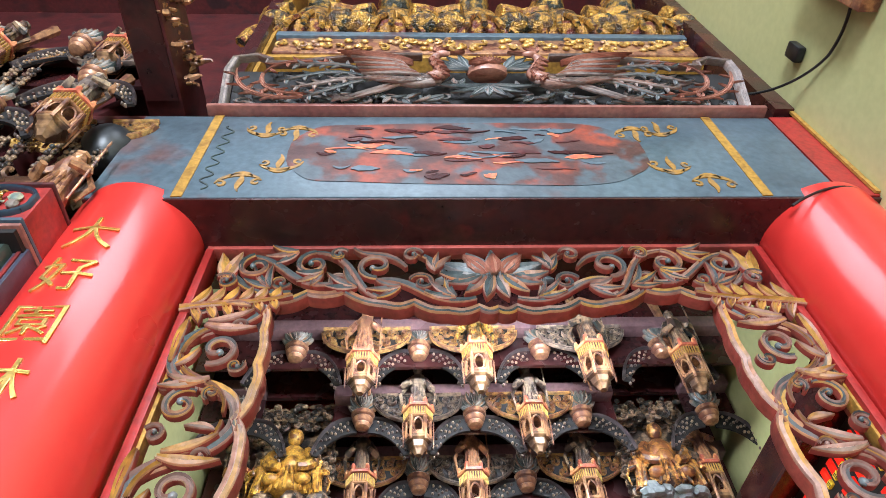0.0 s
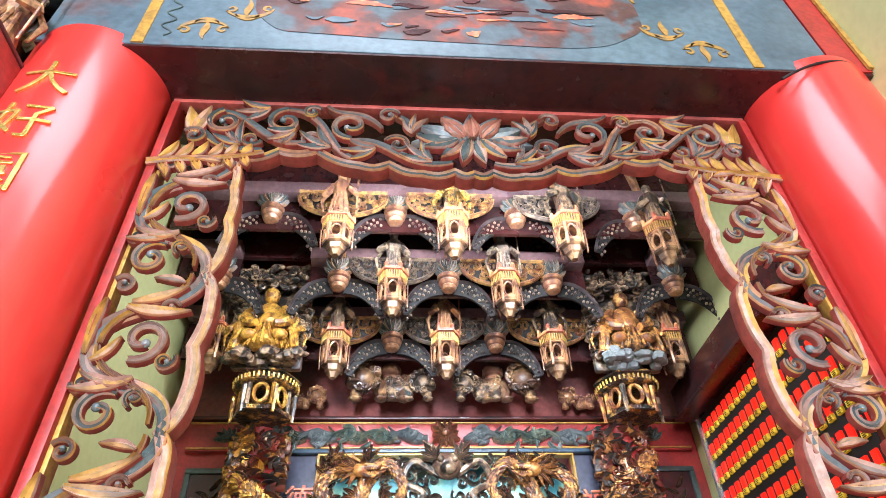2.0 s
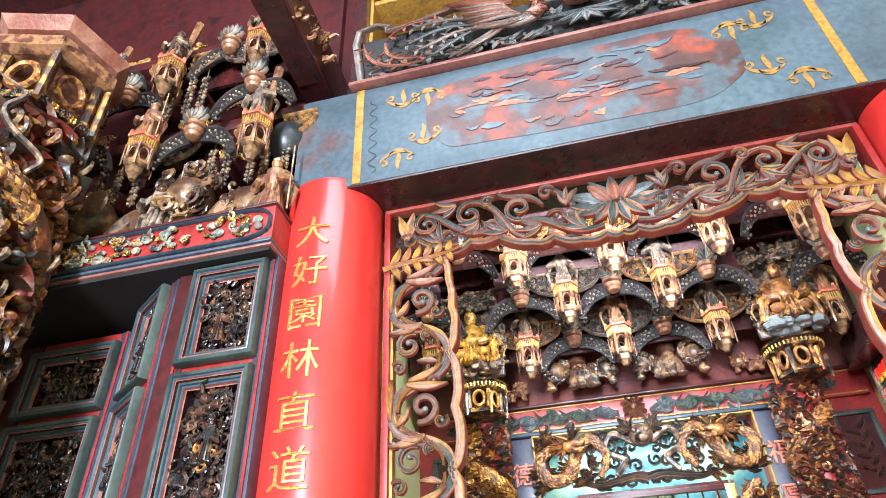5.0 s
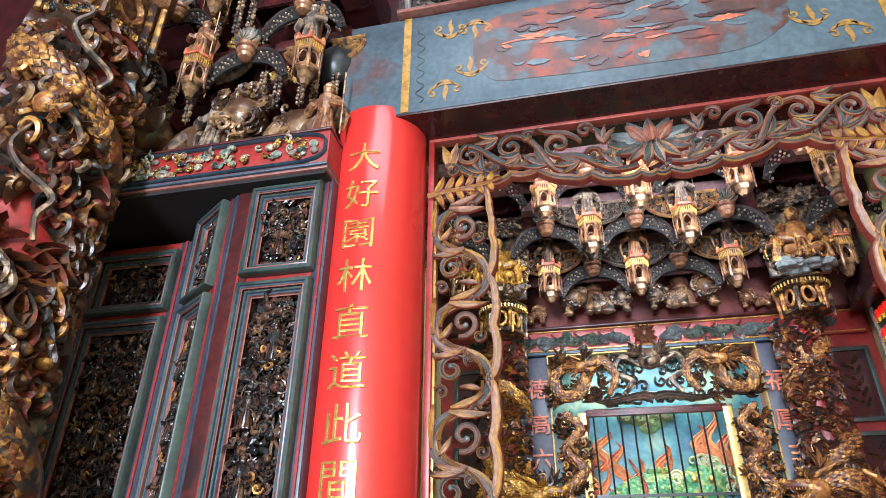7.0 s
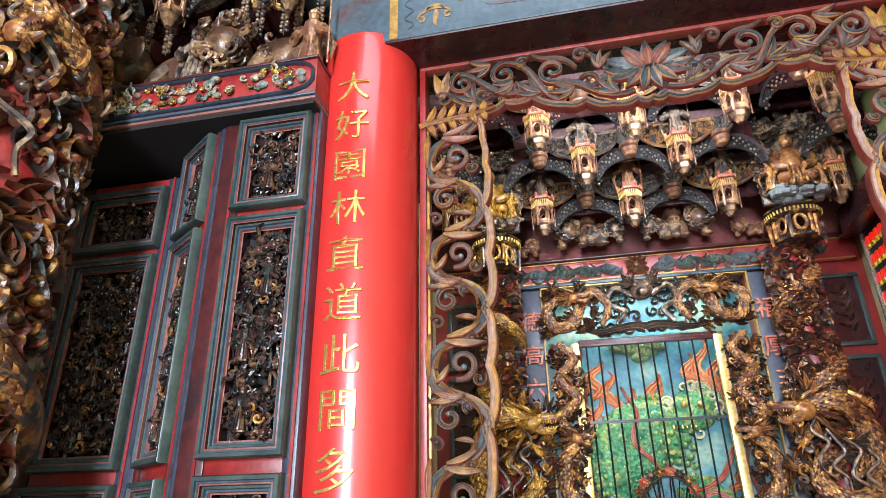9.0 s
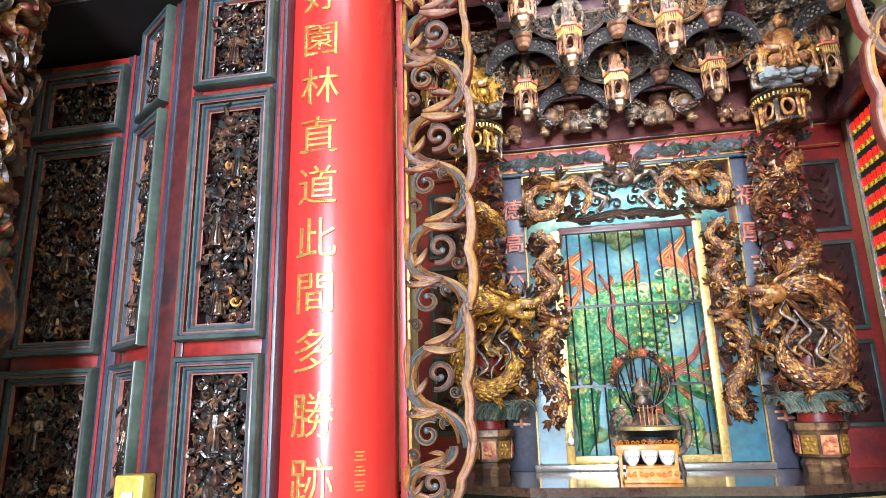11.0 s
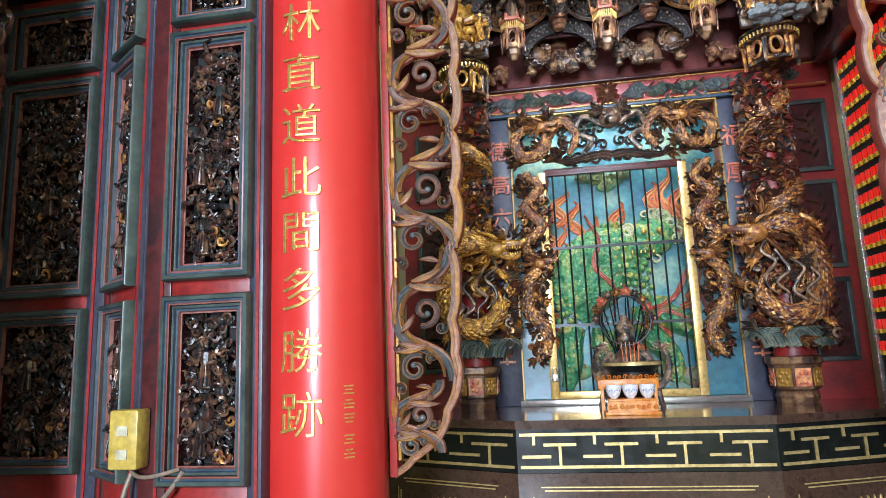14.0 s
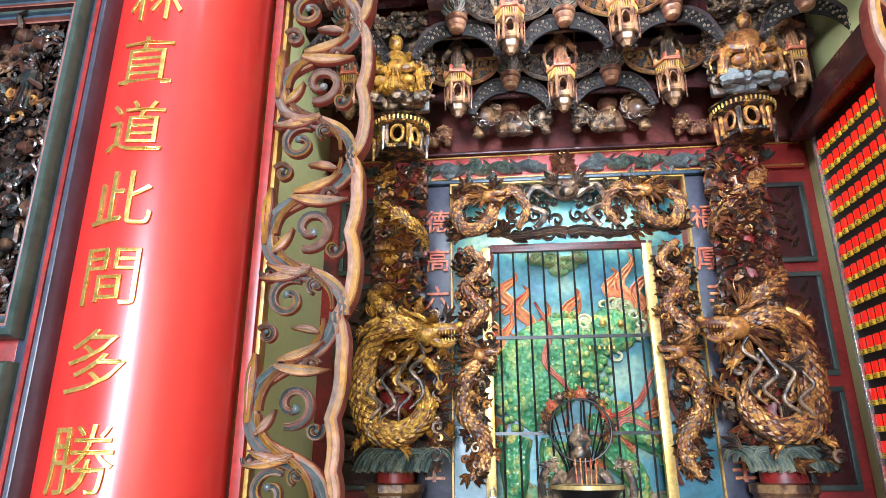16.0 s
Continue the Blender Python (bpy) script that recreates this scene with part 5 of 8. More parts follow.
    for k in range(9):
        u = -0.12 + 0.03 * k
        p = bez((x + s * u, z0 - 0.01), (x + s * (u + 0.02), z0 + 0.07), (x + s * (u + 0.08), z0 + 0.08), (x + s * (u + 0.09), z0 + 0.02), 12)
        ribbon(bm, p, taper(12, 0.03, 0.024, 0.008), front + 0.0 - 0.004 * (k % 3), 0.03, 0.3)
    part("waves", bm, teal_carving, ob, "grey-green carved waves")
    bm = bmesh.new()
    R = 0.1
    lathe(bm, [(R * 0.78, DECK), (R * 0.84, DECK + 0.03), (R * 0.74, DECK + 0.05), (R * 0.9, DECK + 0.058), (R * 0.98, DECK + 0.15), (R * 1.08, DECK + 0.16), (R * 1.08, DECK + 0.185), (R * 0.8, DECK + 0.19)], (x, y, 0), 8, math.pi / 8)
    lathe(bm, [(R * 0.5, DECK + 0.185), (R * 0.55, DECK + 0.24), (R * 0.5, DECK + 0.26)], (x, y, 0), 16)
    part("pedestal", bm, brown_carving, ob, "octagonal red-brown pedestal", smooth=False)
    for k in range(5):
        a = math.pi + math.pi * k / 4
        bm = bmesh.new()
        box(bm, -0.03, 0.03, -0.003, 0.002, DECK + 0.068, DECK + 0.14)
        for j in range(6):
            blob(bm, (0.017 * math.cos(j), -0.004, DECK + 0.104 + 0.02 * math.sin(j)), (0.009, 0.005, 0.009), 6, 4)
        moved(bm, Matrix.Translation((x, y, 0)) @ Matrix.Rotation(a + math.pi / 2, 4, "Z") @ Matrix.Translation((0, -R * 0.885, 0)))
        part("panel", bm, gold_paint if k % 2 else red_letter, ob, "gilt relief panel")
    return ob


niche_dragon_column("gilded dragon column on an octagonal pedestal beside the blue board", -0.62, 1.36, 1.30, 2.49, 0.077, 1, 3, dragon_gold, dragon_red)
niche_dragon_column("darker gilded dragon column on an octagonal pedestal", 0.70, 1.36, 1.30, 2.49, 0.082, -1, 8, dragon_rust, dragon_red)

# ---- door surround of small dragons ----
surround = thing("door_surround", "openwork surround of carved gilded dragons round a barred picture", "carving")
for a, b, c, d in ((-0.425, -0.418, DECK, 2.445), (0.538, 0.545, DECK, 2.445), (-0.418, 0.538, 2.438, 2.445)):
    part("gilt_edge", new_box(a, b, 1.462, 1.4985, c, d), gold_paint, surround, smooth=False)
part("lintel_strip", new_box(-0.26, 0.365, 1.468, 1.4985, 2.148, 2.168, bev=0.004), maroon, surround)
for s, xc in ((-1, -0.332), (1, 0.447)):
    rng = random.Random(20 + s)
    body, scales = bmesh.new(), bmesh.new()
    pts = [(xc - s * 0.02, 1.41, 1.68), (xc + s * 0.03, 1.42, 1.63), (xc + s * 0.045, 1.44, 1.50), (xc - s * 0.02, 1.44, 1.42), (xc - s * 0.03, 1.44, 1.33), (xc + s * 0.02, 1.44, 1.26)]
    path = smooth_path(pts, 8)
    scaled_body(body, scales, path, taper(len(path), 0.022, 0.034, 0.012, 0.4), 0.016)
    pts = [(xc + s * 0.03, 1.44, 2.15), (xc - s * 0.04, 1.44, 2.07), (xc + s * 0.035, 1.44, 1.98), (xc - s * 0.04, 1.44, 1.89), (xc + s * 0.04, 1.44, 1.80), (xc + s * 0.0, 1.43, 1.72)]
    path = smooth_path(pts, 8)
    scaled_body(body, scales, path, taper(len(path), 0.014, 0.024, 0.02, 0.5), 0.014)
    part("dragon", body, dragon_red, surround, "small dark gilded dragon")
    tagged(part("scales", scales, dragon_rust, surround, "small gilt scales"), kind="stuff")
    bm = bmesh.new()
    great_head(bm, (xc - s * 0.03, 1.405, 1.705), -s, 0.065)
    part("dragon_head", bm, dragon_rust, surround, "small dragon head looking at the picture")
    for k in range(4):
        bm = bmesh.new()
        claw(bm, (xc + rng.uniform(-0.04, 0.04), 1.42, 1.34 + 0.21 * k), rng.choice((-1, 1)), 0.030)
        part("claw", bm, dragon_rust, surround)
    for mt, cnt in ((gilt_carving, 60), (dragon_rust, 46), (dark_carving, 30)):
        bm = bmesh.new()
        for k in range(cnt):
            zz = 1.27 + 0.87 * (k + rng.random()) / cnt
            half = 0.062 if zz > 1.72 else 0.045
            c = (xc + rng.uniform(-half, half), 1.466 - rng.uniform(0, 0.035), zz)
            fan(bm, c, rng.uniform(0, 6.3), 3, rng.uniform(0.03, 0.048), 0.016, 0.5, rng.choice((-0.5, 0.5)))
            if k % 2:
                curl(bm, (c[0], c[1] - 0.01, c[2]), rng.uniform(0.015, 0.022), rng, 0.0065, 12)
        part("clouds", bm, mt, surround, "dark gilded clouds and flames")
    bm = bmesh.new()
    ribbon(bm, [(xc - s * (0.068 + 0.010 * math.sin(9 * f * math.pi) if f > 0.45 else 0.050 + 0.016 * math.sin(7 * f * math.pi)), 1.24 + 0.92 * f) for f in [i / 40 for i in range(41)]], 0.013, 1.452, 0.03, 0.3)
    part("wavy_edge", bm, pink_line, surround, "wavy dusty pink inner edge")
# the top valance: two dragons and a black dragon head with pearl
for s in (-1, 1):
    rng = random.Random(40 + s)
    body, scales = bmesh.new(), bmesh.new()
    q = [(0.36, 2.38), (0.45, 2.32), (0.42, 2.23), (0.33, 2.24), (0.29, 2.33), (0.22, 2.39), (0.16, 2.31), (0.20, 2.22)]
    path = smooth_path([(NX + s * u, 1.44 - 0.01 * (i % 2), z) for i, (u, z) in enumerate(q)], 8)
    scaled_body(body, scales, path, taper(len(path), 0.020, 0.028, 0.012, 0.4), 0.015)
    part("top_dragon", body, dragon_red, surround, "dragon among clouds")
    tagged(part("scales", scales, dragon_rust, surround, "small gilt scales"), kind="stuff")
    bm = bmesh.new()
    great_head(bm, (NX + s * 0.31, 1.41, 2.36), -s, 0.062)
    part("dragon_head", bm, dragon_rust, surround, "small gilded dragon head")
    bm = bmesh.new()
    for k in range(34):
        c = (NX + s * rng.uniform(0.20, 0.47), 1.462 - rng.uniform(0, 0.02), rng.choice((2.20, 2.22, 2.27, 2.36, 2.41)))
        fan(bm, c, rng.uniform(0, 6.3), 3, rng.uniform(0.045, 0.065), 0.02, 0.45, rng.choice((-0.4, 0.4)))
    part("flames", bm, gilt_carving, surround, "dark gilded flames")
    bm = bmesh.new()
    for k in range(20):
        c = (NX + s * (0.03 + 0.011 * k), 1.452, 2.21 + 0.065 * (k % 4) + rng.uniform(-0.015, 0.015))
        ribbon(bm, spiral(c[0], c[2], rng.uniform(0.022, 0.032), 1.2, rng.uniform(0, 6.3), rng.choice((1, -1)), 18), taper(18, 0.009, 0.011, 0.006), 1.448 - 0.004 * (k % 3), 0.022, 0.3)
    part("cloud_scrolls", bm, dark_carving, surround, "blackened cloud scrolls")
bm = bmesh.new()
blob(bm, (NX, 1.425, 2.38), (0.055, 0.04, 0.05), 14, 10)
blob(bm, (NX, 1.39, 2.36), (0.03, 0.025, 0.022))
for e in (-1, 1):
    blob(bm, (NX + e * 0.025, 1.39, 2.395), (0.013, 0.012, 0.013))
    sweep(bm, bez((NX + e * 0.03, 1.42, 2.42), (NX + e * 0.05, 1.41, 2.46), (NX + e * 0.08, 1.4, 2.45), (NX + e * 0.09, 1.4, 2.47), 8), taper(8, 0.008, 0.01, 0.002), 5)
    sweep(bm, smooth_path([(NX + e * 0.03, 1.43, 2.35), (NX + e * 0.12, 1.43, 2.40), (NX + e * 0.16, 1.44, 2.33), (NX + e * 0.09, 1.43, 2.28), (NX + e * 0.13, 1.43, 2.22)], 6), 0.014, 7)
    fan(bm, (NX + e * 0.04, 1.40, 2.40), math.pi / 2 - e * 0.9, 5, 0.07, 0.018, 0.4, 0.2 * e)
    p = bez((NX, 2.20), (NX + e * 0.08, 2.245), (NX + e * 0.17, 2.16), (NX + e * 0.27, 2.205), 16)
    ribbon(bm, p, taper(16, 0.05, 0.036, 0.012, 0.3), 1.43, 0.03, 0.35)
part("black_dragon", bm, dark_carving, surround, "blackened dragon head over waves")

# ---- painted picture behind the bars ----
picture = thing("wall_picture", "painted relief of a green scaled beast with flames on teal", "picture")
bm = bmesh.new()
box(bm, -0.55, 0.67, 1.80, 1.84, 0.95, 2.75)
part("panel", bm, teal_paint, picture, smooth=False)
bm = bmesh.new()
body = [(-0.22 + 0.42 * f, 1.775, 1.52 + 0.16 * math.sin(f * 2.6) + 0.12 * f) for f in [i / 15 for i in range(16)]]
sweep(bm, body, taper(16, 0.15, 0.19, 0.11, 0.4), 16)
for v in bm.verts:
    v.co.y = 1.79 + (v.co.y - 1.79) * 0.35
part("beast_body", bm, green_scale, picture, "green scaled body")
for x, z, x2, z2 in ((-0.17, 1.42, -0.22, 1.12), (-0.02, 1.40, 0.02, 1.10), (0.18, 1.5, 0.30, 1.14), (0.26, 1.55, 0.42, 1.3)):
    bm = bmesh.new()
    sweep(bm, bez((x, 1.77, z), (x - 0.05, 1.76, (z + z2) / 2), (x2 + 0.06, 1.76, (z + z2) / 2), (x2, 1.77, z2), 10), taper(10, 0.06, 0.06, 0.03), 8)
    part("beast_leg", bm, green_scale, picture)
bm = bmesh.new()
for i in range(13):
    for j in range(9):
        f, g = i / 12, (j - 4) / 4
        w = 0.15 + 0.05 * math.sin(f * 2.6)
        x = -0.24 + 0.44 * f + (0.018 if j % 2 else 0)
        z = 1.52 + 0.16 * math.sin(f * 2.6) + 0.12 * f + g * w * 0.9
        blob(bm, (x, 1.735 + 0.045 * g * g, z), (0.019, 0.012, 0.017), 8, 5)
tagged(part("scale_field", bm, green_scale, picture, "rounded green scales"), kind="stuff")
bm = bmesh.new()
for i in range(13):
    for j in range(9):
        f, g = i / 12, (j - 4) / 4
        w = 0.15 + 0.05 * math.sin(f * 2.6)
        x = -0.24 + 0.44 * f + (0.018 if j % 2 else 0)
        z = 1.52 + 0.16 * math.sin(f * 2.6) + 0.12 * f + g * w * 0.9
        blob(bm, (x + 0.004, 1.727 + 0.045 * g * g, z + 0.002), (0.008, 0.008, 0.010), 7, 5)
tagged(part("scale_tips", bm, scale_tip, picture, "pale yellow centres of the scales"), kind="stuff")
for pts in (((-0.08, 1.98), (-0.02, 1.85), (-0.05, 1.72), (0.04, 1.60), (0.02, 1.45)), ((0.08, 1.62), (0.20, 1.50), (0.32, 1.55), (0.40, 1.68), (0.44, 1.62)), ((0.05, 1.46), (0.18, 1.42), (0.26, 1.48), (0.36, 1.44), (0.42, 1.36))):
    p = smooth_path([(a, 0, b) for a, b in pts], 8)
    bm = bmesh.new()
    ribbon(bm, [(v.x, v.z) for v in p], taper(len(p), 0.008, 0.024, 0.004, 0.5), 1.70, 0.02, 0.35)
    part("ribbon", bm, ribbon_paint, picture, "floating red ribbon")
bm = bmesh.new()
hx, hz = 0.25, 1.86
blob(bm, (hx, 1.77, hz), (0.11, 0.05, 0.10))
blob(bm, (hx - 0.06, 1.75, hz - 0.06), (0.07, 0.045, 0.05))
part("beast_head", bm, green_scale, picture, "green head of the beast")
bm = bmesh.new()
rng = random.Random(4)
for k in range(26):
    a = rng.uniform(0, 6.3)
    curl(bm, (hx + 0.12 * math.cos(a), 1.765, hz + 0.11 * math.sin(a)), 0.035, rng, 0.009)
tagged(part("beast_mane", bm, mane_paint, picture, "curly pale yellow mane and brow"), kind="stuff")
bm = bmesh.new()
for e in (-0.045, 0.03):
    blob(bm, (hx + e, 1.715, hz + 0.02), (0.016, 0.014, 0.016))
for k in range(6):
    blob(bm, (hx - 0.11 + 0.02 * k, 1.70, hz - 0.085), (0.006, 0.006, 0.01), 6, 4)
part("beast_eyes", bm, gold_bright, picture, "gold eyes and teeth")
for x, z, an, ln in ((-0.24, 1.62, 1.9, 0.34), (-0.20, 1.66, 1.6, 0.30), (-0.16, 1.62, 1.75, 0.25), (-0.06, 1.70, 1.5, 0.30), (-0.02, 1.68, 1.2, 0.36), (0.03, 1.66, 1.0, 0.26), (0.00, 1.66, 2.0, 0.3), (0.32, 1.92, 1.5, 0.30), (0.36, 1.90, 1.3, 0.28), (0.29, 1.95, 1.7, 0.2), (0.33, 1.42, -0.3, 0.16), (-0.24, 1.45, 2.6, 0.2), (-0.05, 1.35, -0.2, 0.2), (0.36, 1.5, 0.6, 0.2), (-0.27, 1.80, 1.5, 0.25), (-0.12, 1.86, 1.65, 0.22), (-0.22, 1.95, 1.35, 0.2), (0.08, 1.84, 1.5, 0.22), (0.12, 1.30, 0.5, 0.2), (-0.18, 1.28, 2.2, 0.18), (0.24, 1.34, 1.0, 0.2), (0.42, 1.78, 1.6, 0.24)):
    bm = bmesh.new()
    pts = [(x + ln * f * math.cos(an) + 0.03 * math.sin(9 * f), z + ln * f * math.sin(an)) for f in [i / 11 for i in range(12)]]
    ribbon(bm, pts, taper(12, 0.03, 0.055, 0.003, 0.35), 1.785, 0.02, 0.3)
    part("flame", bm, flame_paint, picture, "orange and pink flames")
for x, z, r in ((0.0, 2.19, 0.06), (0.07, 2.17, 0.06), (0.13, 2.2, 0.05), (-0.06, 2.2, 0.05), (0.04, 2.14, 0.045), (-0.16, 1.2, 0.07), (0.12, 1.25, 0.09), (0.28, 1.2, 0.08), (-0.02, 1.18, 0.06), (0.4, 1.16, 0.08)):
    bm = bmesh.new()
    blob(bm, (x, 1.79, z), (r, 0.018, r * 0.6), 16, 8)
    p = spiral(x, z, r * 0.6, 1.2, 0.4, 1, 16)
    ribbon(bm, p, 0.012, 1.768, 0.014, 0.3)
    part("cloud", bm, cloud_paint, picture, "painted cloud")
# reveal round the opening
bm = bmesh.new()
for a, b, c, d in ((-0.56, -0.425, 0.9, 2.8), (0.545, 0.68, 0.9, 2.8)):
    box(bm, a, b, 1.60, 1.84, c, d)
box(bm, -0.425, 0.545, 1.60, 1.84, 2.62, 2.8)
box(bm, -0.425, 0.545, 1.60, 1.84, 0.9, DECK)
structure("wall_recess", bm, teal_paint, "teal painted recess behind the barred opening")
# sea-blue panels below the dragons
for a, b in ((-0.418, -0.30), (0.385, 0.538)):
    part("backing", new_box(a, b, 1.487, 1.497, 1.452, 2.147), deep_teal, surround, "dark teal board behind the small dragon", smooth=False)
    part("sea_panel", new_box(a, b, 1.485, 1.497, DECK + 0.03, 1.45), sea_blue, surround, "sea-blue painted foot panel", smooth=False)
part("sill", new_box(-0.44, 0.548, 1.44, 1.4985, DECK, DECK + 0.028, bev=0.003), steel, surround, "pale metal sill")

grille = thing("barred_grille", "brass-framed grille with black iron bars and a padlock", "grille")
G = (1.452, 1.478)
for nm, a, b, c, d in (("stile", -0.30, -0.262, DECK + 0.03, 2.15), ("stile", 0.342, 0.38, DECK + 0.03, 2.15), ("rail", -0.262, 0.342, DECK + 0.03, DECK + 0.062), ("top_rail", -0.262, 0.342, 2.13, 2.15)):
    part(nm, new_box(a, b, G[0], G[1], c, d, bev=0.003), maroon if nm == "top_rail" else brass_frame, grille)
for k in range(10):
    x = -0.23 + 0.06 * k
    bm = bmesh.new()
    sweep(bm, [(x, 1.466, DECK + 0.06), (x, 1.466, 2.135)], 0.0042, 8)
    part("bar", bm, iron, grille)
for z in (1.42, 1.78):
    part("cross_bar", new_box(-0.262, 0.342, 1.461, 1.471, z - 0.006, z + 0.006), iron, grille, smooth=False)
lock = part("padlock", new_box(-0.292, -0.262, 1.43, 1.45, 1.17, 1.205, bev=0.004), steel, grille, "small steel padlock")
bm = bmesh.new()
sweep(bm, [(-0.277 + 0.01 * math.cos(a), 1.44, 1.205 + 0.028 * math.sin(a)) for a in [math.pi * i / 8 for i in range(9)]], 0.003, 6)
part("shackle", bm, steel, lock)

# ---- altar things ----
tray = thing("cup_stand", "orange carved wooden stand for offering cups", "stand")
tx, ty = 0.0, 1.02
bm = bmesh.new()
box(bm, tx - 0.085, tx + 0.085, ty - 0.045, ty + 0.045, DECK + 0.05, DECK + 0.058, bev=0.002)
part("shelf", bm, orange_wood, tray)
bm = bmesh.new()
box(bm, tx - 0.10, tx + 0.10, ty - 0.05, ty + 0.05, DECK, DECK + 0.012, bev=0.002)
box(bm, tx - 0.09, tx + 0.09, ty - 0.046, ty - 0.036, DECK + 0.012, DECK + 0.05)
part("base", bm, orange_wood, tray)
bm = bmesh.new()
for k in range(9):
    p = spiral(tx - 0.08 + 0.02 * k, DECK + 0.03, 0.010, 1.2, k, 1 if k % 2 else -1, 12)
    ribbon(bm, p, 0.004, ty - 0.051, 0.006, 0.2)
part("fretwork", bm, orange_wood, tray)
part("back_rail", new_box(tx - 0.115, tx + 0.115, ty + 0.05, ty + 0.062, DECK + 0.09, DECK + 0.128, bev=0.003), orange_wood, tray)
bm = bmesh.new()
for k in range(12):
    p = spiral(tx - 0.11 + 0.02 * k, DECK + 0.135, 0.010, 1.2, k * 1.3, 1 if k % 2 else -1, 12)
    ribbon(bm, p, 0.004, ty + 0.046, 0.008, 0.2)
for s in (-1, 1):
    box(bm, tx + s * 0.1 - 0.006, tx + s * 0.1 + 0.006, ty + 0.046, ty + 0.06, DECK + 0.0, DECK + 0.1)
part("rail_carving", bm, orange_wood, tray)


def cup(x, y, z):
    ob = thing("offering_cup", "small white porcelain cup with blue brushwork", "cup", "offering cups", at=(x, y, z))
    bm = bmesh.new()
    lathe(bm, [(0.012, 0), (0.014, 0.004), (0.022, 0.012), (0.0285, 0.03), (0.030, 0.05), (0.0275, 0.05), (0.025, 0.03), (0.012, 0.012)], segs=28)
    part("bowl", bm, porcelain, ob)
    bm = bmesh.new()
    for k in range(5):
        a = -math.pi / 2 + (k - 2) * 0.35
        sweep(bm, [(0.0285 * math.cos(a), 0.0285 * math.sin(a), 0.026 + 0.004 * (k % 2)), (0.0300 * math.cos(a + 0.18), 0.0300 * math.sin(a + 0.18), 0.034)], 0.0012, 4)
    part("brushwork", bm, cobalt, ob, "blue brushed sprigs")
    return ob


for k in range(3):
    cup(tx - 0.062 + 0.062 * k, ty - 0.005, DECK + 0.058)

burner = thing("incense_burner", "dark bronze incense burner with dragon handles", "incense burner")
bx0, by0 = NX - 0.02, 1.22
bm = bmesh.new()
lathe(bm, [(0.05, DECK), (0.06, DECK + 0.02), (0.05, DECK + 0.04), (0.085, DECK + 0.07), (0.10, DECK + 0.12), (0.09, DECK + 0.15), (0.115, DECK + 0.175), (0.115, DECK + 0.19), (0.10, DECK + 0.19), (0.09, DECK + 0.17)], (bx0, by0, 0), 28)
part("bowl", bm, iron, burner)
bm = bmesh.new()
lathe(bm, [(0.117, DECK + 0.176), (0.118, DECK + 0.189)], (bx0, by0, 0), 28)
part("rim", bm, gold_inlay, burner, "brass rim")
for s in (-1, 1):
    bm = bmesh.new()
    dragon_body(bm, bez((bx0 + s * 0.08, by0, DECK + 0.08), (bx0 + s * 0.16, by0, DECK + 0.1), (bx0 + s * 0.16, by0, DECK + 0.2), (bx0 + s * 0.125, by0 - 0.01, DECK + 0.24), 16), 0.016, 0.012, 0.014)
    dragon_head(bm, (bx0 + s * 0.125, by0 - 0.015, DECK + 0.25), s, 0.03)
    part("handle", bm, dark_carving, burner, "bronze dragon handle")
for k in range(5):
    bm = bmesh.new()
    sweep(bm, [(bx0 - 0.03 + 0.015 * k, by0, DECK + 0.17), (bx0 - 0.034 + 0.017 * k, by0, DECK + 0.27)], 0.0022, 5)
    part("incense_stick", bm, red_letter, burner)

ring = thing("metal_ring", "thin dark metal ring fixed before the grille", "ring")
bm = bmesh.new()
sweep(bm, [(bx0 + 0.105 * math.cos(2 * math.pi * i / 40), 1.30, 1.425 + 0.105 * math.sin(2 * math.pi * i / 40)) for i in range(41)], 0.004, 6)
sweep(bm, [(bx0, 1.30, 1.32), (bx0, 1.29, 1.16)], 0.004, 6)
part("hoop", bm, iron, ring)


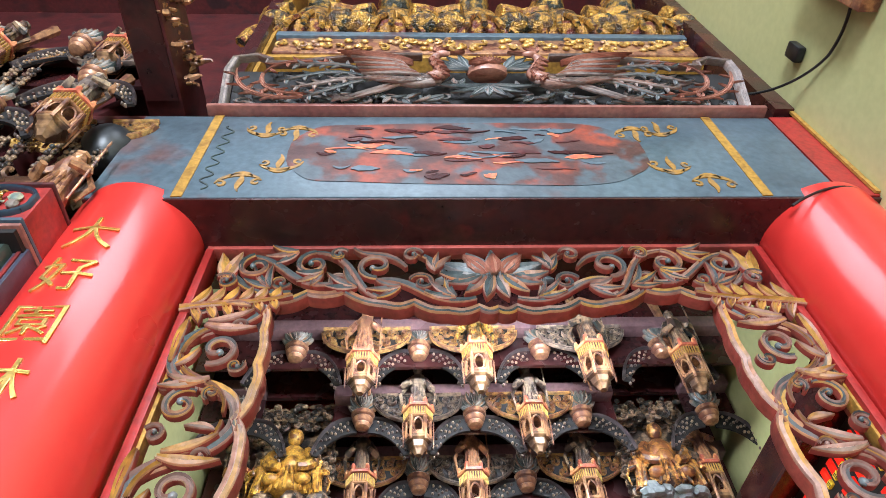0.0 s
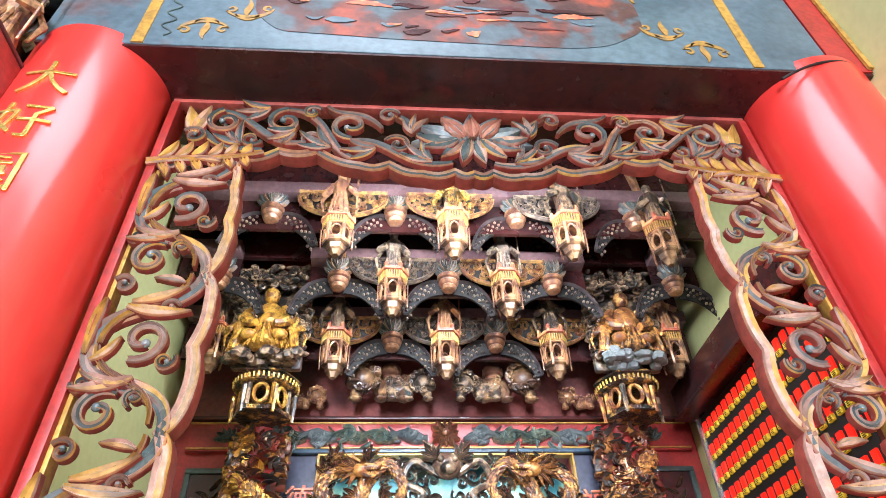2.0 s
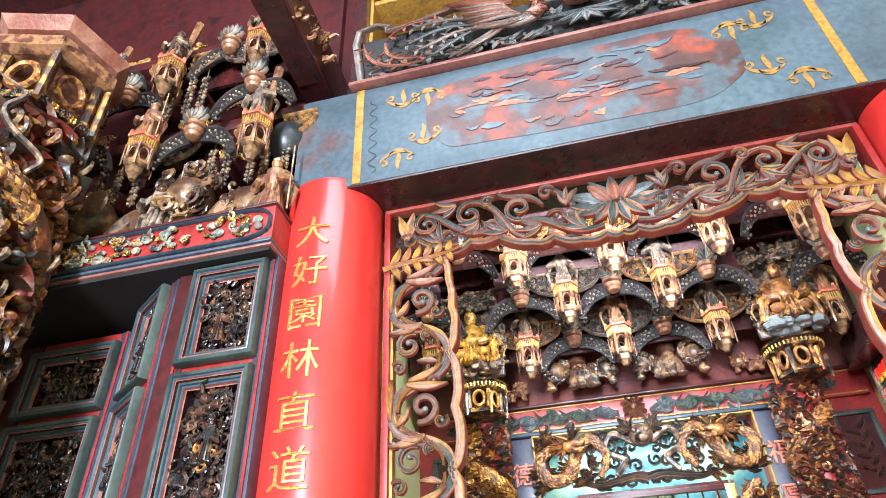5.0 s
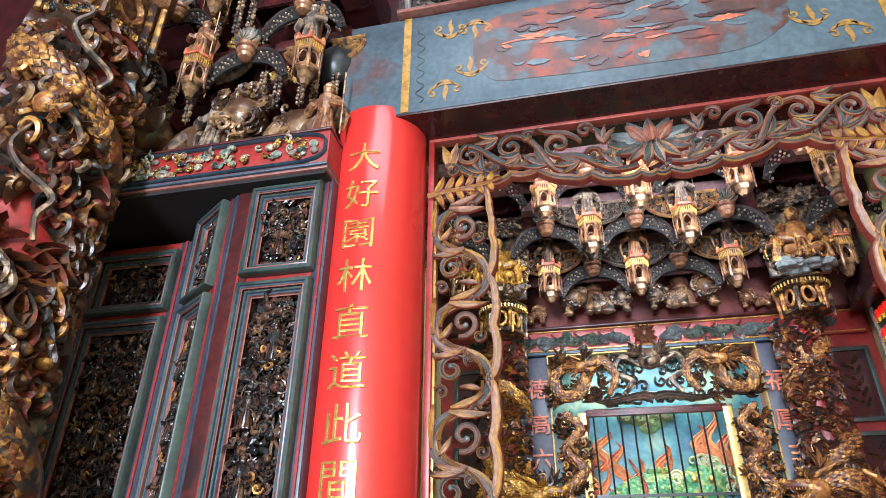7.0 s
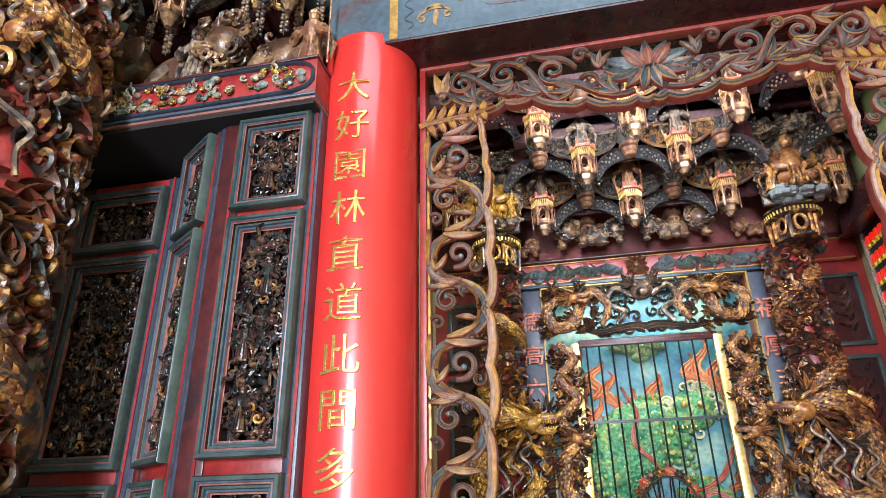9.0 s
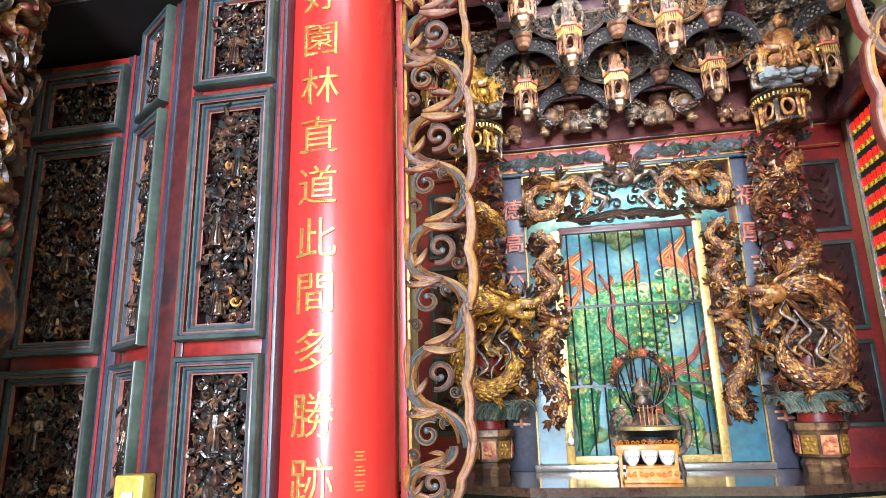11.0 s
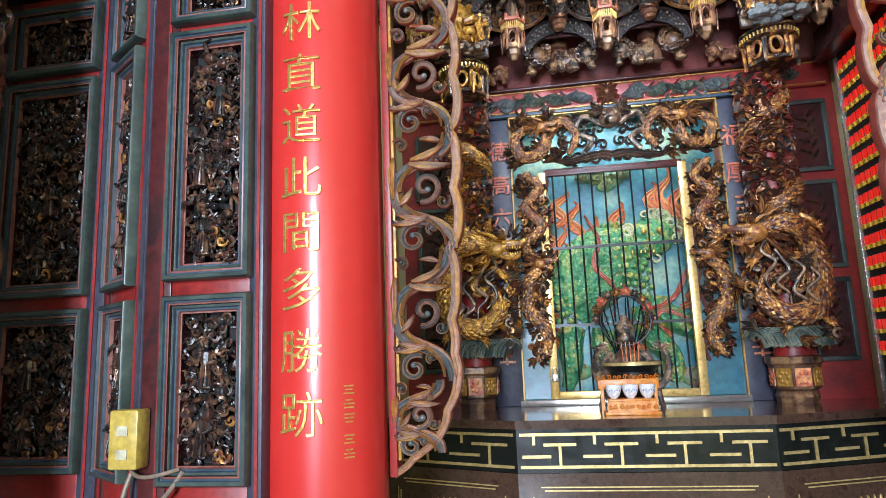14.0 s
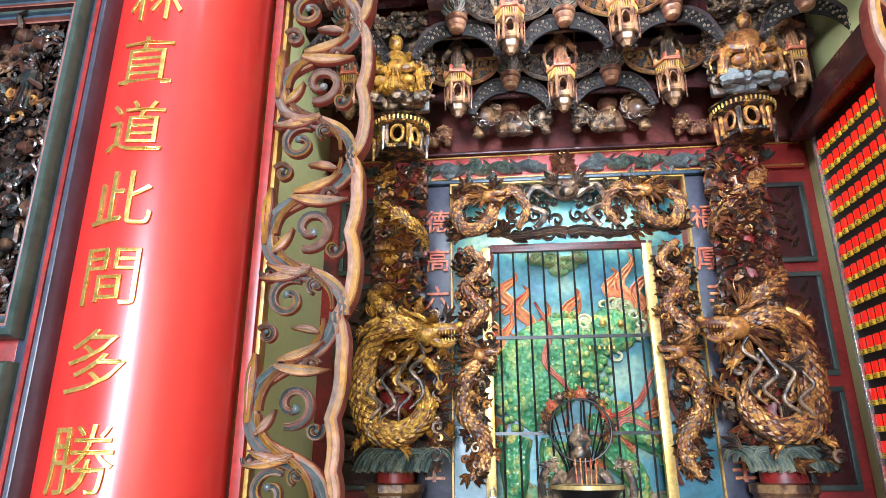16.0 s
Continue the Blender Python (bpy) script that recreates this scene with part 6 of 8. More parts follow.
def seated_statue(name, label, x, y, z, h, mat, group="", crown=True, seed=0):
    """A seated robed figure in one mesh."""
    rng = random.Random(seed)
    bm = bmesh.new()
    k = h
    blob(bm, (x, y, z + 0.13 * k), (0.27 * k, 0.17 * k, 0.13 * k), 12, 8)
    blob(bm, (x, y, z + 0.42 * k), (0.18 * k, 0.13 * k, 0.24 * k), 12, 8)
    blob(bm, (x, y - 0.06 * k, z + 0.36 * k), (0.12 * k, 0.1 * k, 0.13 * k), 12, 8)
    blob(bm, (x, y - 0.03 * k, z + 0.75 * k), (0.095 * k, 0.095 * k, 0.115 * k), 12, 8)
    for s in (-1, 1):
        sweep(bm, bez((x + s * 0.15 * k, y, z + 0.58 * k), (x + s * 0.3 * k, y - 0.02 * k, z + 0.45 * k), (x + s * 0.26 * k, y - 0.12 * k, z + 0.3 * k), (x + s * 0.1 * k, y - 0.16 * k, z + 0.28 * k), 10), taper(10, 0.06 * k, 0.075 * k, 0.05 * k), 8)
        blob(bm, (x + s * 0.17 * k, y - 0.13 * k, z + 0.14 * k), (0.1 * k, 0.08 * k, 0.07 * k))
        sweep(bm, bez((x + s * 0.25 * k, y - 0.05 * k, z + 0.3 * k), (x + s * 0.32 * k, y - 0.1 * k, z + 0.2 * k), (x + s * 0.3 * k, y - 0.1 * k, z + 0.08 * k), (x + s * 0.34 * k, y - 0.08 * k, z), 8), 0.03 * k, 6)
    for j in range(7):
        a = (j - 3) * 0.4
        sweep(bm, [(x + 0.1 * k * math.sin(a), y - 0.15 * k * math.cos(a), z + 0.3 * k), (x + 0.2 * k * math.sin(a), y - 0.19 * k * math.cos(a), z + 0.1 * k), (x + 0.24 * k * math.sin(a), y - 0.19 * k * math.cos(a), z)], 0.018 * k, 5)
    if crown:
        lathe(bm, [(0.1 * k, z + 0.82 * k), (0.115 * k, z + 0.86 * k), (0.06 * k, z + 0.95 * k), (0.02 * k, z + 1.02 * k)], (x, y - 0.02 * k, 0), 10)
    return tagged(part(name, bm, mat), label, "statue", group)


seated_statue("deity_statue", "small dark seated deity statue behind the incense burner", bx0, 1.36, DECK + 0.0, 0.38, dark_carving)
halo = thing("flower_halo", "bronze wire halo of small rosettes behind the deity statue", "ornament")
for k in range(11):
    a = math.pi * (k - 1) / 9
    c = (bx0 + 0.115 * math.cos(a), 1.40, DECK + 0.38 + 0.115 * math.sin(a))
    bm = bmesh.new()
    for j in range(7):
        leaf(bm, (c[0], c[2]), 2 * math.pi * j / 7, 0.026, 0.015, c[1] - 0.012, 0.008, 0.1, 0, 6)
    blob(bm, (c[0], c[1] - 0.014, c[2]), (0.009, 0.008, 0.009), 8, 6)
    part("rosette", bm, (dragon_rust, dark_carving, red_letter)[k % 3], halo)
    bm = bmesh.new()
    sweep(bm, [(bx0, 1.415, DECK + 0.004), (bx0 + 0.05 * math.cos(a), 1.41, DECK + 0.25), (c[0], c[1], c[2])], 0.003, 5)
    part("wire", bm, iron, halo)

# ---- facade of carved door panels beside the column ----


def rect_rings(bm, x0, x1, z0, z1, prof):
    """A moulded frame: prof lists (inset, depth, material index); each step joins to the next, mitred."""
    rings = []
    for ins, y, mi in prof:
        rings.append(([bm.verts.new(p) for p in ((x0 + ins, y, z0 + ins), (x1 - ins, y, z0 + ins), (x1 - ins, y, z1 - ins), (x0 + ins, y, z1 - ins))], mi))
    for (a, _), (b, mi) in zip(rings, rings[1:]):
        for k in range(4):
            bm.faces.new((a[k], a[(k + 1) % 4], b[(k + 1) % 4], b[k])).material_index = mi


def openwork(bm, x0, x1, z0, z1, y, rng, density, fig=True):
    """Undercut carving of figures, branches and clouds that fills a panel."""
    w, h = x1 - x0, z1 - z0
    for k in range(max(2, int(h / 0.12))):
        sweep(bm, bez((x0, y + 0.02, z0 + h * rng.random()), (x0 + w * 0.3, y, z0 + h * rng.random()), (x0 + w * 0.6, y, z0 + h * rng.random()), (x1, y + 0.02, z0 + h * rng.random()), 10), 0.005, 5)
    for k in range(max(1, int(w / 0.07))):
        xx = x0 + w * (k + 0.5) / max(1, int(w / 0.07))
        sweep(bm, [(xx + rng.uniform(-0.015, 0.015), y + 0.015, z0 + h * i / 6) for i in range(7)], 0.006, 5)
    n = int(density * w * h)
    for k in range(n):
        c = (x0 + 0.01 + (w - 0.02) * rng.random(), y + rng.uniform(-0.012, 0.015), z0 + 0.01 + (h - 0.02) * rng.random())
        t = k % 5
        if t == 0:
            q = rng.uniform(0.008, 0.016)
            blob(bm, c, (q * 1.2, q, q), 7, 5)
        elif t in (1, 3):
            curl(bm, c, rng.uniform(0.011, 0.022), rng, 0.0045, 11)
        else:
            flame(bm, c, rng.uniform(0, 6.3), rng.uniform(0.03, 0.06), rng, 0.007)
    if fig and h > 0.2:
        m = max(1, int(h / 0.17))
        for k in range(m):
            figure(bm, (x0 + x1) / 2 + rng.uniform(-0.25, 0.25) * w, y - 0.01, z0 + 0.02 + (h - 0.04) * k / m, 0.115, rng, False)


def door_leaf(label, origin, end, panels, z_top, seed, carve):
    """A stretch of panelled facade between two points of the plan."""
    a, b = Vector((*origin, 0)), Vector((*end, 0))
    d = b - a
    L = d.length
    m = Matrix.Translation(a) @ Matrix.Rotation(math.atan2(d.y, d.x), 4, "Z")
    ob = thing("panelled_door", label, "door", "carved door leaves")
    ob.matrix_world = m
    rng = random.Random(seed)
    edges = sorted({p[0] for p in panels} | {p[1] for p in panels})
    u0, u1 = edges[0], edges[-1]
    part("stile", new_box(0, u0 + 0.012, -0.012, 0.05, 0, z_top, bev=0.003), maroon, ob)
    part("stile", new_box(u1 - 0.012, L, -0.012, 0.05, 0, z_top, bev=0.003), blue_board, ob, "blue-black painted stile")
    cols = sorted({(p[0], p[1]) for p in panels})
    for (a0, a1), (b0, b1) in zip(cols, cols[1:]):
        part("stile", new_box(a1 - 0.012, b0 + 0.012, -0.012, 0.05, 0, z_top, bev=0.003), maroon, ob)
    part("edge_line", new_box(u1 + 0.008, u1 + 0.016, -0.016, -0.008, 0.9, z_top), red_paint, ob, "red painted line", smooth=False)
    part("edge_line", new_box(u0 - 0.016, u0 - 0.008, -0.016, -0.008, 0.9, z_top), red_paint, ob, "red painted line", smooth=False)
    rows = sorted({(p[2], p[3]) for p in panels})
    lev = [(0.0, rows[0][0])] + [(r[1], s[0]) for r, s in zip(rows, rows[1:])] + [(rows[-1][1], z_top)]
    for c0, c1 in cols:
        for z0, z1 in lev:
            part("rail", new_box(c0 + 0.012, c1 - 0.012, -0.009, 0.05, max(0, z0 - 0.012), z1 + (0.012 if z1 < z_top else 0), bev=0.003), red_paint, ob, "red painted rail")
    for x0, x1, z0, z1 in panels:
        mo = bmesh.new()
        w = min(0.045, (x1 - x0) * 0.24)
        k = w / 0.045
        rect_rings(mo, x0, x1, z0, z1, [(0, -0.010, 0), (0, -0.036, 0), (0.004 * k, -0.042, 0), (0.013 * k, -0.042, 0), (0.015 * k, -0.036, 1), (0.019 * k, -0.036, 1), (0.020 * k, -0.032, 2), (0.024 * k, -0.034, 2), (0.026 * k, -0.026, 3), (0.032 * k, -0.026, 0), (0.034 * k, -0.019, 1), (0.039 * k, -0.019, 1), (0.041 * k, -0.010, 2), (0.045 * k, -0.010, 2), (0.045 * k, 0.03, 3)])
        fr = part("moulding", mo, [green_frame, blue_line, pink_line, dark_paint_and_shade], ob, "green, blue and pink stepped moulding")
        # black sheet in place of the shade behind the openwork
        part("backing", new_box(x0 + w, x1 - w, 0.03, 0.045, z0 + w, z1 - w), black_void, ob, "black sheet as the shade behind the openwork", smooth=False)
        cv = bmesh.new()
        openwork(cv, x0 + w, x1 - w, z0 + w, z1 - w, 0.0, rng, 3600)
        part("openwork", cv, carve, ob, "dark gilded openwork of small figures and branches")
        cv = bmesh.new()
        for j in range(int(3 * (z1 - z0) / 0.3)):
            curl(cv, (rng.uniform(x0 + w, x1 - w), -0.012, z0 + w + rng.random() ** 1.6 * (z1 - z0 - 2 * w)), rng.uniform(0.012, 0.02), rng, 0.005, 11)
        part("gilding", cv, dragon_rust, ob, "rubbed gilt curls")
    return ob


ZR = ((1.02, 1.48), (1.518, 2.195), (2.22, 2.535))
door_leaf("dark carved door leaf in green mouldings beside the red column", (-1.30, -0.035), (-0.975, -0.035), [(0.062, 0.30, *z) for z in ZR], 2.57, 1, door_carving)
door_leaf("narrow carved corner leaf set at an angle", (-1.55, 0.14), (-1.302, -0.033), [(0.05, 0.255, *z) for z in ZR], 2.57, 2, door_carving)
door_leaf("recessed carved door leaf in shadow", (-2.40, 0.14), (-1.552, 0.14), [(0.48, 0.80, *z) for z in ((1.02, 1.48), (1.518, 2.195), (2.22, 2.45))] + [(0.05, 0.40, *z) for z in ((1.02, 1.48), (1.518, 2.195), (2.22, 2.45))], 2.49, 3, door_carving)

sock = thing("switch_box", "yellowed plastic double switch box with looped cable", "switch")
part("case", new_box(-1.345, -1.268, -0.10, -0.048, 1.065, 1.205, bev=0.006), yellow_plastic, sock)
for z in (1.10, 1.155):
    rk = part("socket", new_box(-1.322, -1.292, -0.104, -0.0995, z - 0.011, z + 0.013, bev=0.002), grey_plastic, sock, "pale rocker")
bm = bmesh.new()
sweep(bm, bez((-1.30, -0.06, 1.066), (-1.36, -0.10, 0.90), (-1.22, -0.12, 0.93), (-1.17, -0.06, 1.055), 20), 0.006, 8)
sweep(bm, bez((-1.31, -0.06, 1.066), (-1.28, -0.09, 1.03), (-1.22, -0.09, 1.05), (-1.18, -0.06, 1.06), 14), 0.005, 8)
part("cable", bm, cable_rubber, sock, "brown looped cable")

# ---- cornice ----
cornice = thing("carved_cornice", "red cornice carved with gilt flowers and rocks", "cornice")
part("body", new_box(-2.6, -0.975, -0.105, 0.21, 2.575, 2.705, bev=0.004), red_paint, cornice)
# added black sheet: the dark under the cornice, put in as colour
part("soffit", new_box(-2.6, -0.98, -0.10, 0.21, 2.538, 2.550), black_void, cornice, "black sheet as the shade under the cornice", smooth=False)
for z, p, mt in ((2.563, 0.115, blue_line), (2.552, 0.108, pink_line), (2.706, 0.112, maroon)):
    part("moulding", new_box(-2.6, -0.972, -p, 0.21, z, z + 0.010, bev=0.003), mt, cornice)
bm = bmesh.new()
for z in (2.585, 2.693):
    ribbon(bm, [(-2.55, z), (-1.05, z), (-1.01, z + (0.01 if z < 2.6 else -0.01)), (-0.995, z + (0.02 if z < 2.6 else -0.02))], 0.009, -0.118, 0.014, 0.3)
ribbon(bm, [(-0.995, 2.605), (-0.985, 2.62), (-0.985, 2.66), (-0.995, 2.673)], 0.009, -0.118, 0.014, 0.3)
part("border", bm, blue_line, cornice, "grey-blue lobed border")
rng = random.Random(9)
for nm, mt, cnt in (("flowers", gilt_bright, 70), ("rocks", teal_carving, 60), ("leaves", pale_carving, 60)):
    bm = bmesh.new()
    for k in range(cnt):
        c = (rng.uniform(-2.3, -1.02), -0.112, rng.uniform(2.60, 2.68))
        if k % 3 == 0:
            blob(bm, c, (rng.uniform(0.012, 0.024), 0.010, rng.uniform(0.008, 0.016)), 7, 5)
        elif k % 3 == 1:
            curl(bm, c, 0.014, rng, 0.005, 10)
        else:
            flame(bm, c, rng.uniform(0, 3.2), 0.04, rng, 0.007)
    part(nm, bm, mt, cornice)

# ---- things that hang and stand in the bracket zones ----


def lantern_proto():
    ob = thing("hanging_lantern", "carved wooden hexagonal lantern with gilt ribs hanging from the brackets", "lantern", "carved hanging lanterns")
    bm = bmesh.new()
    lathe(bm, [(0.012, -0.012), (0.022, 0), (0.03, 0.004), (0.034, 0.018), (0.046, 0.022), (0.046, 0.03), (0.038, 0.032)], segs=6)
    part("foot", bm, brown_carving, ob, smooth=False)
    bm = bmesh.new()
    for k in range(6):
        a, b = math.pi / 3 * k, math.pi / 3 * (k + 1)
        p = Vector((0.043 * math.cos(a), 0.043 * math.sin(a), 0))
        q = Vector((0.043 * math.cos(b), 0.043 * math.sin(b), 0))
        sweep(bm, [p + Vector((0, 0, 0.028)), p + Vector((0, 0, 0.08))], 0.005, 5)
        mid = (p + q) / 2
        u = (q - p).normalized()
        pts = [mid + u * 0.016 * math.cos(t) + Vector((0, 0, 0.053 + 0.022 * math.sin(t))) for t in [2 * math.pi * i / 12 for i in range(13)]]
        sweep(bm, pts, 0.003, 5)
        sweep(bm, [p * 1.0 + Vector((0, 0, 0.032)), q + Vector((0, 0, 0.032))], 0.005, 4)
    part("cage", bm, copper_wood, ob, "copper-brown pierced cage")
    bm = bmesh.new()
    lathe(bm, [(0.044, 0.078), (0.05, 0.08), (0.052, 0.104), (0.047, 0.106)], segs=6)
    part("band", bm, copper_wood, ob, smooth=False)
    bm = bmesh.new()
    for k in range(36):
        f = (k % 6 + 0.5) / 6
        a, b = math.pi / 3 * (k // 6), math.pi / 3 * (k // 6 + 1)
        x = 0.0525 * (math.cos(a) * (1 - f) + math.cos(b) * f)
        y = 0.0525 * (math.sin(a) * (1 - f) + math.sin(b) * f)
        sweep(bm, [(x, y, 0.083), (x * 1.02, y * 1.02, 0.102)], 0.0024, 4)
    tagged(part("ribs", bm, gold_bright, ob, "gilt ribs"), kind="stuff")
    bm = bmesh.new()
    lathe(bm, [(0.058, 0.106), (0.06, 0.112), (0.042, 0.122), (0.03, 0.126)], segs=6)
    for k in range(6):
        a = math.pi / 3 * k
        blob(bm, (0.05 * math.cos(a), 0.05 * math.sin(a), 0.12), (0.009, 0.009, 0.012), 6, 5)
    part("roof", bm, red_letter, ob, "red crested roof")
    for k in range(6):
        a = math.pi / 3 * (k + 0.0)
        bm = bmesh.new()
        box(bm, -0.0045, 0.0045, -0.002, 0.002, 0.012, 0.078, bev=0.001)
        moved(bm, Matrix.Rotation(a, 4, "Z") @ Matrix.Translation((0.051, 0, 0)) @ Matrix.Rotation(math.pi / 2, 4, "Z") @ Matrix.Rotation(0.04, 4, "X"))
        part("slat", bm, copper_wood, ob, "hanging side slat")
    bm = bmesh.new()
    sweep(bm, [(0, 0.025, 0.118), (0, 0.055, 0.24), (0, 0.078, 0.36)], [0.016, 0.014, 0.02], 7)
    part("hanger", bm, copper_wood, ob, "wooden hanger behind the figure")
    return ob


proto = lantern_proto()
A = [(-0.344, 0.73, 2.812), (0.046, 0.73, 2.815), (0.447, 0.73, 2.815)]
Bn = [(-0.157, 0.97, 2.748), (0.256, 0.97, 2.748)]
C = [(-0.366, 1.18, 2.622), (0.043, 1.18, 2.622), (0.458, 1.18, 2.622)]
SIDE = [(-0.80, 1.16, 2.63), (0.905, 1.16, 2.62), (0.80, 0.78, 2.84)]
UPL = [(-1.087, -0.12, 2.925), (-1.549, -0.10, 2.975), (-1.522, -0.12, 3.385), (-1.19, -0.06, 3.52), (-1.93, -0.06, 3.44)]
TALL = 1.22
for k, (x, y, z) in enumerate(A + Bn + C + SIDE + UPL):
    m = pose(x, y, z) @ Matrix.Diagonal((1.0, 1.0, TALL, 1.0))
    if k == 0:
        proto.matrix_basis = m
    else:
        copy_thing(proto, m)
rng = random.Random(31)
for k, (x, y, z) in enumerate(A + Bn + C + SIDE + UPL):
    bm = bmesh.new()
    figure(bm, x, y, z + 0.127 * TALL, 0.215, rng, k % 2 == 0)
    mt = gilt_bright if k == 1 else (pale_carving if k in (3, 4, 11) else dark_carving if k % 3 else copper_wood)
    lab = {gilt_bright: "bright gilded standing figure above a lantern", pale_carving: "silvered standing warrior above a lantern", dark_carving: "dark carved standing warrior above a lantern", copper_wood: "copper-brown standing figure above a lantern"}[mt]
    tagged(part("carved_figure", bm, mt), lab, "statue", "standing carved figures")


def drum_proto():
    ob = thing("bracket_drum", "turned copper-brown wooden drum under a leaf bracket", "bracket", "bracket drums")
    bm = bmesh.new()
    lathe(bm, [(0.012, -0.012), (0.024, -0.008), (0.03, 0.004), (0.026, 0.009), (0.034, 0.014), (0.038, 0.024), (0.034, 0.032), (0.041, 0.037), (0.043, 0.05), (0.036, 0.056)], segs=20)
    part("drum", bm, copper_wood, ob)
    for s in (-1, 1):
        bm = bmesh.new()
        for j in range(4):
            an = (0.35, 0.75, 1.05, 1.3)[j]
            leaf(bm, (s * 0.004, 0.050 + 0.008 * j), an if s > 0 else math.pi - an, (0.060, 0.072, 0.066, 0.05)[j], (0.026, 0.034, 0.030, 0.02)[j], -0.022 - 0.004 * j, 0.014, 0.15 * s)
        part("leaf", bm, butterfly, ob, "butterfly wing over the drum")
    for s in (-1, 1):
        arc = bez((s * 0.028, 0.040), (s * 0.09, 0.050), (s * 0.145, 0.01), (s * 0.172, -0.105), 14)
        bm = bmesh.new()
        ribbon(bm, arc, 0.009, 0.004, 0.018, 0.25)
        part("arm", bm, arm_paint, ob, "thin curved grey bracket arm")
        bm = bmesh.new()
        inner = [(s * 0.02, 0.03)] + arc[1:] + bez((s * 0.150, -0.112), (s * 0.12, -0.05), (s * 0.08, -0.02), (s * 0.02, -0.015), 8)
        lo = [bm.verts.new((x, 0.016, z)) for x, z in inner]
        hi = [bm.verts.new((x, 0.026, z)) for x, z in inner]
        bm.faces.new(lo)
        bm.faces.new(list(reversed(hi)))
        for a in range(len(lo)):
            b = (a + 1) % len(lo)
            bm.faces.new((lo[a], hi[a], hi[b], lo[b]))
        bmesh.ops.recalc_face_normals(bm, faces=bm.faces)
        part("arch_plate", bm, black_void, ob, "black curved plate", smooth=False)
        bm = bmesh.new()
        for row, off in enumerate((0.017, 0.034, 0.050)):
            for q in range(2 + row % 2, 14, 2):
                x, z = arc[min(q, 13)]
                blob(bm, (x - s * off * 0.55 * q / 13, 0.014, z - off * (1 - 0.4 * q / 13)), (0.0055, 0.008, 0.0055), 7, 5)
        tagged(part("studs", bm, pale_carving, ob, "pale round studs"), kind="stuff")
    return ob


drum = drum_proto()
D1 = [(x, 0.84, 3.055) for x in (-0.60, -0.153, 0.296, 0.75)]
D2 = [(x, 1.02, 2.890) for x in (-0.79, -0.358, 0.05, 0.445, 0.92)]
D3 = [(x, 1.24, 2.768) for x in (-0.157, 0.245)]
D4 = [(x, -0.08, z) for x, z in ((-1.367, 3.14), (-1.869, 3.18), (-1.306, 3.62), (-1.844, 3.62), (-1.72, 3.44), (-1.16, 3.34))]
for k, (x, y, z) in enumerate(D1 + D2 + D3 + D4):
    if k == 0:
        drum.matrix_basis = pose(x, y, z)
    else:
        copy_thing(drum, pose(x, y, z))


def half_lotus(bm_plate, bm_relief, x, y, z0, s, rg, w=0.135, h=0.13):
    """A pierced half-lotus wing: a thin black plate as the shade in its gaps, a rim and scrolls in relief."""
    edge = bez((x + s * w, z0 + h * 0.80), (x + s * w * 0.98, z0 + h * 0.35), (x + s * w * 0.5, z0 + h * 0.12), (x, z0 + h * 0.06), 12)
    outline = [(x, z0 + h), (x + s * w, z0 + h)] + edge
    lo = [bm_plate.verts.new((a, y, b)) for a, b in outline]
    hi = [bm_plate.verts.new((a, y + 0.012, b)) for a, b in outline]
    bm_plate.faces.new(lo)
    bm_plate.faces.new(list(reversed(hi)))
    for a in range(len(lo)):
        b = (a + 1) % len(lo)
        bm_plate.faces.new((lo[a], hi[a], hi[b], lo[b]))
    bmesh.ops.recalc_face_normals(bm_plate, faces=bm_plate.faces)
    ribbon(bm_relief, edge, 0.011, y - 0.014, 0.016, 0.25)
    ribbon(bm_relief, [(x, z0 + h - 0.005), (x + s * w, z0 + h - 0.005)], 0.009, y - 0.012, 0.014, 0.25)
    for u, v, r, st in ((0.22, 0.70, 0.024, 0.5), (0.55, 0.74, 0.025, 2.6), (0.84, 0.76, 0.019, 4.0), (0.38, 0.40, 0.021, 1.2), (0.70, 0.50, 0.021, 5.2), (0.14, 0.34, 0.017, 3.0)):
        p = spiral(x + s * w * u, z0 + h * v, r, 1.25, st + rg.uniform(-0.4, 0.4), s, 15, 0.2)
        ribbon(bm_relief, p, taper(15, 0.006, 0.008, 0.004), y - 0.013, 0.015, 0.3)
        for q in range(1):
            leaf(bm_relief, (x + s * w * u, z0 + h * v), rg.uniform(0, 6.3), 0.034, 0.013, y - 0.009, 0.01, 0.3, 0, 7)


def bracket_tier(label, y, z_beam, zb0, x0, x1, wings, mat_beam=plum_wood):
    """A beam with a board under it, dark for the shaded gap, and pierced half-lotus wings on both sides of each figure.
    """
    ob = thing("bracket_tier", label, "bracket", "bracket tiers")
    part("beam", new_box(x0, x1, y, y + 0.07, z_beam, z_beam + 0.055, bev=0.006), mat_beam, ob)
    part("plate", new_box(x0, x1, y + 0.055, y + 0.068, zb0, z_beam), dark_paint_and_shade, ob, "board under the beam, dark as the shaded gap", smooth=False)
    for k, wx in enumerate(wings):
        for s in (-1, 1):
            plate, relief = bmesh.new(), bmesh.new()
            half_lotus(plate, relief, wx + s * 0.025, y - 0.002, z_beam - 0.131, s, random.Random(k * 2 + s + int(y * 100)))
            # the black plate takes the place of the shaded gaps in the piercing
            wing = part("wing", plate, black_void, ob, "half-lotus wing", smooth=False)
            part("scroll_relief", relief, wing_gilt if (k + int(y * 10)) % 3 != 1 else pale_carving, wing, "copper-gilt pierced scrolls")
    return ob


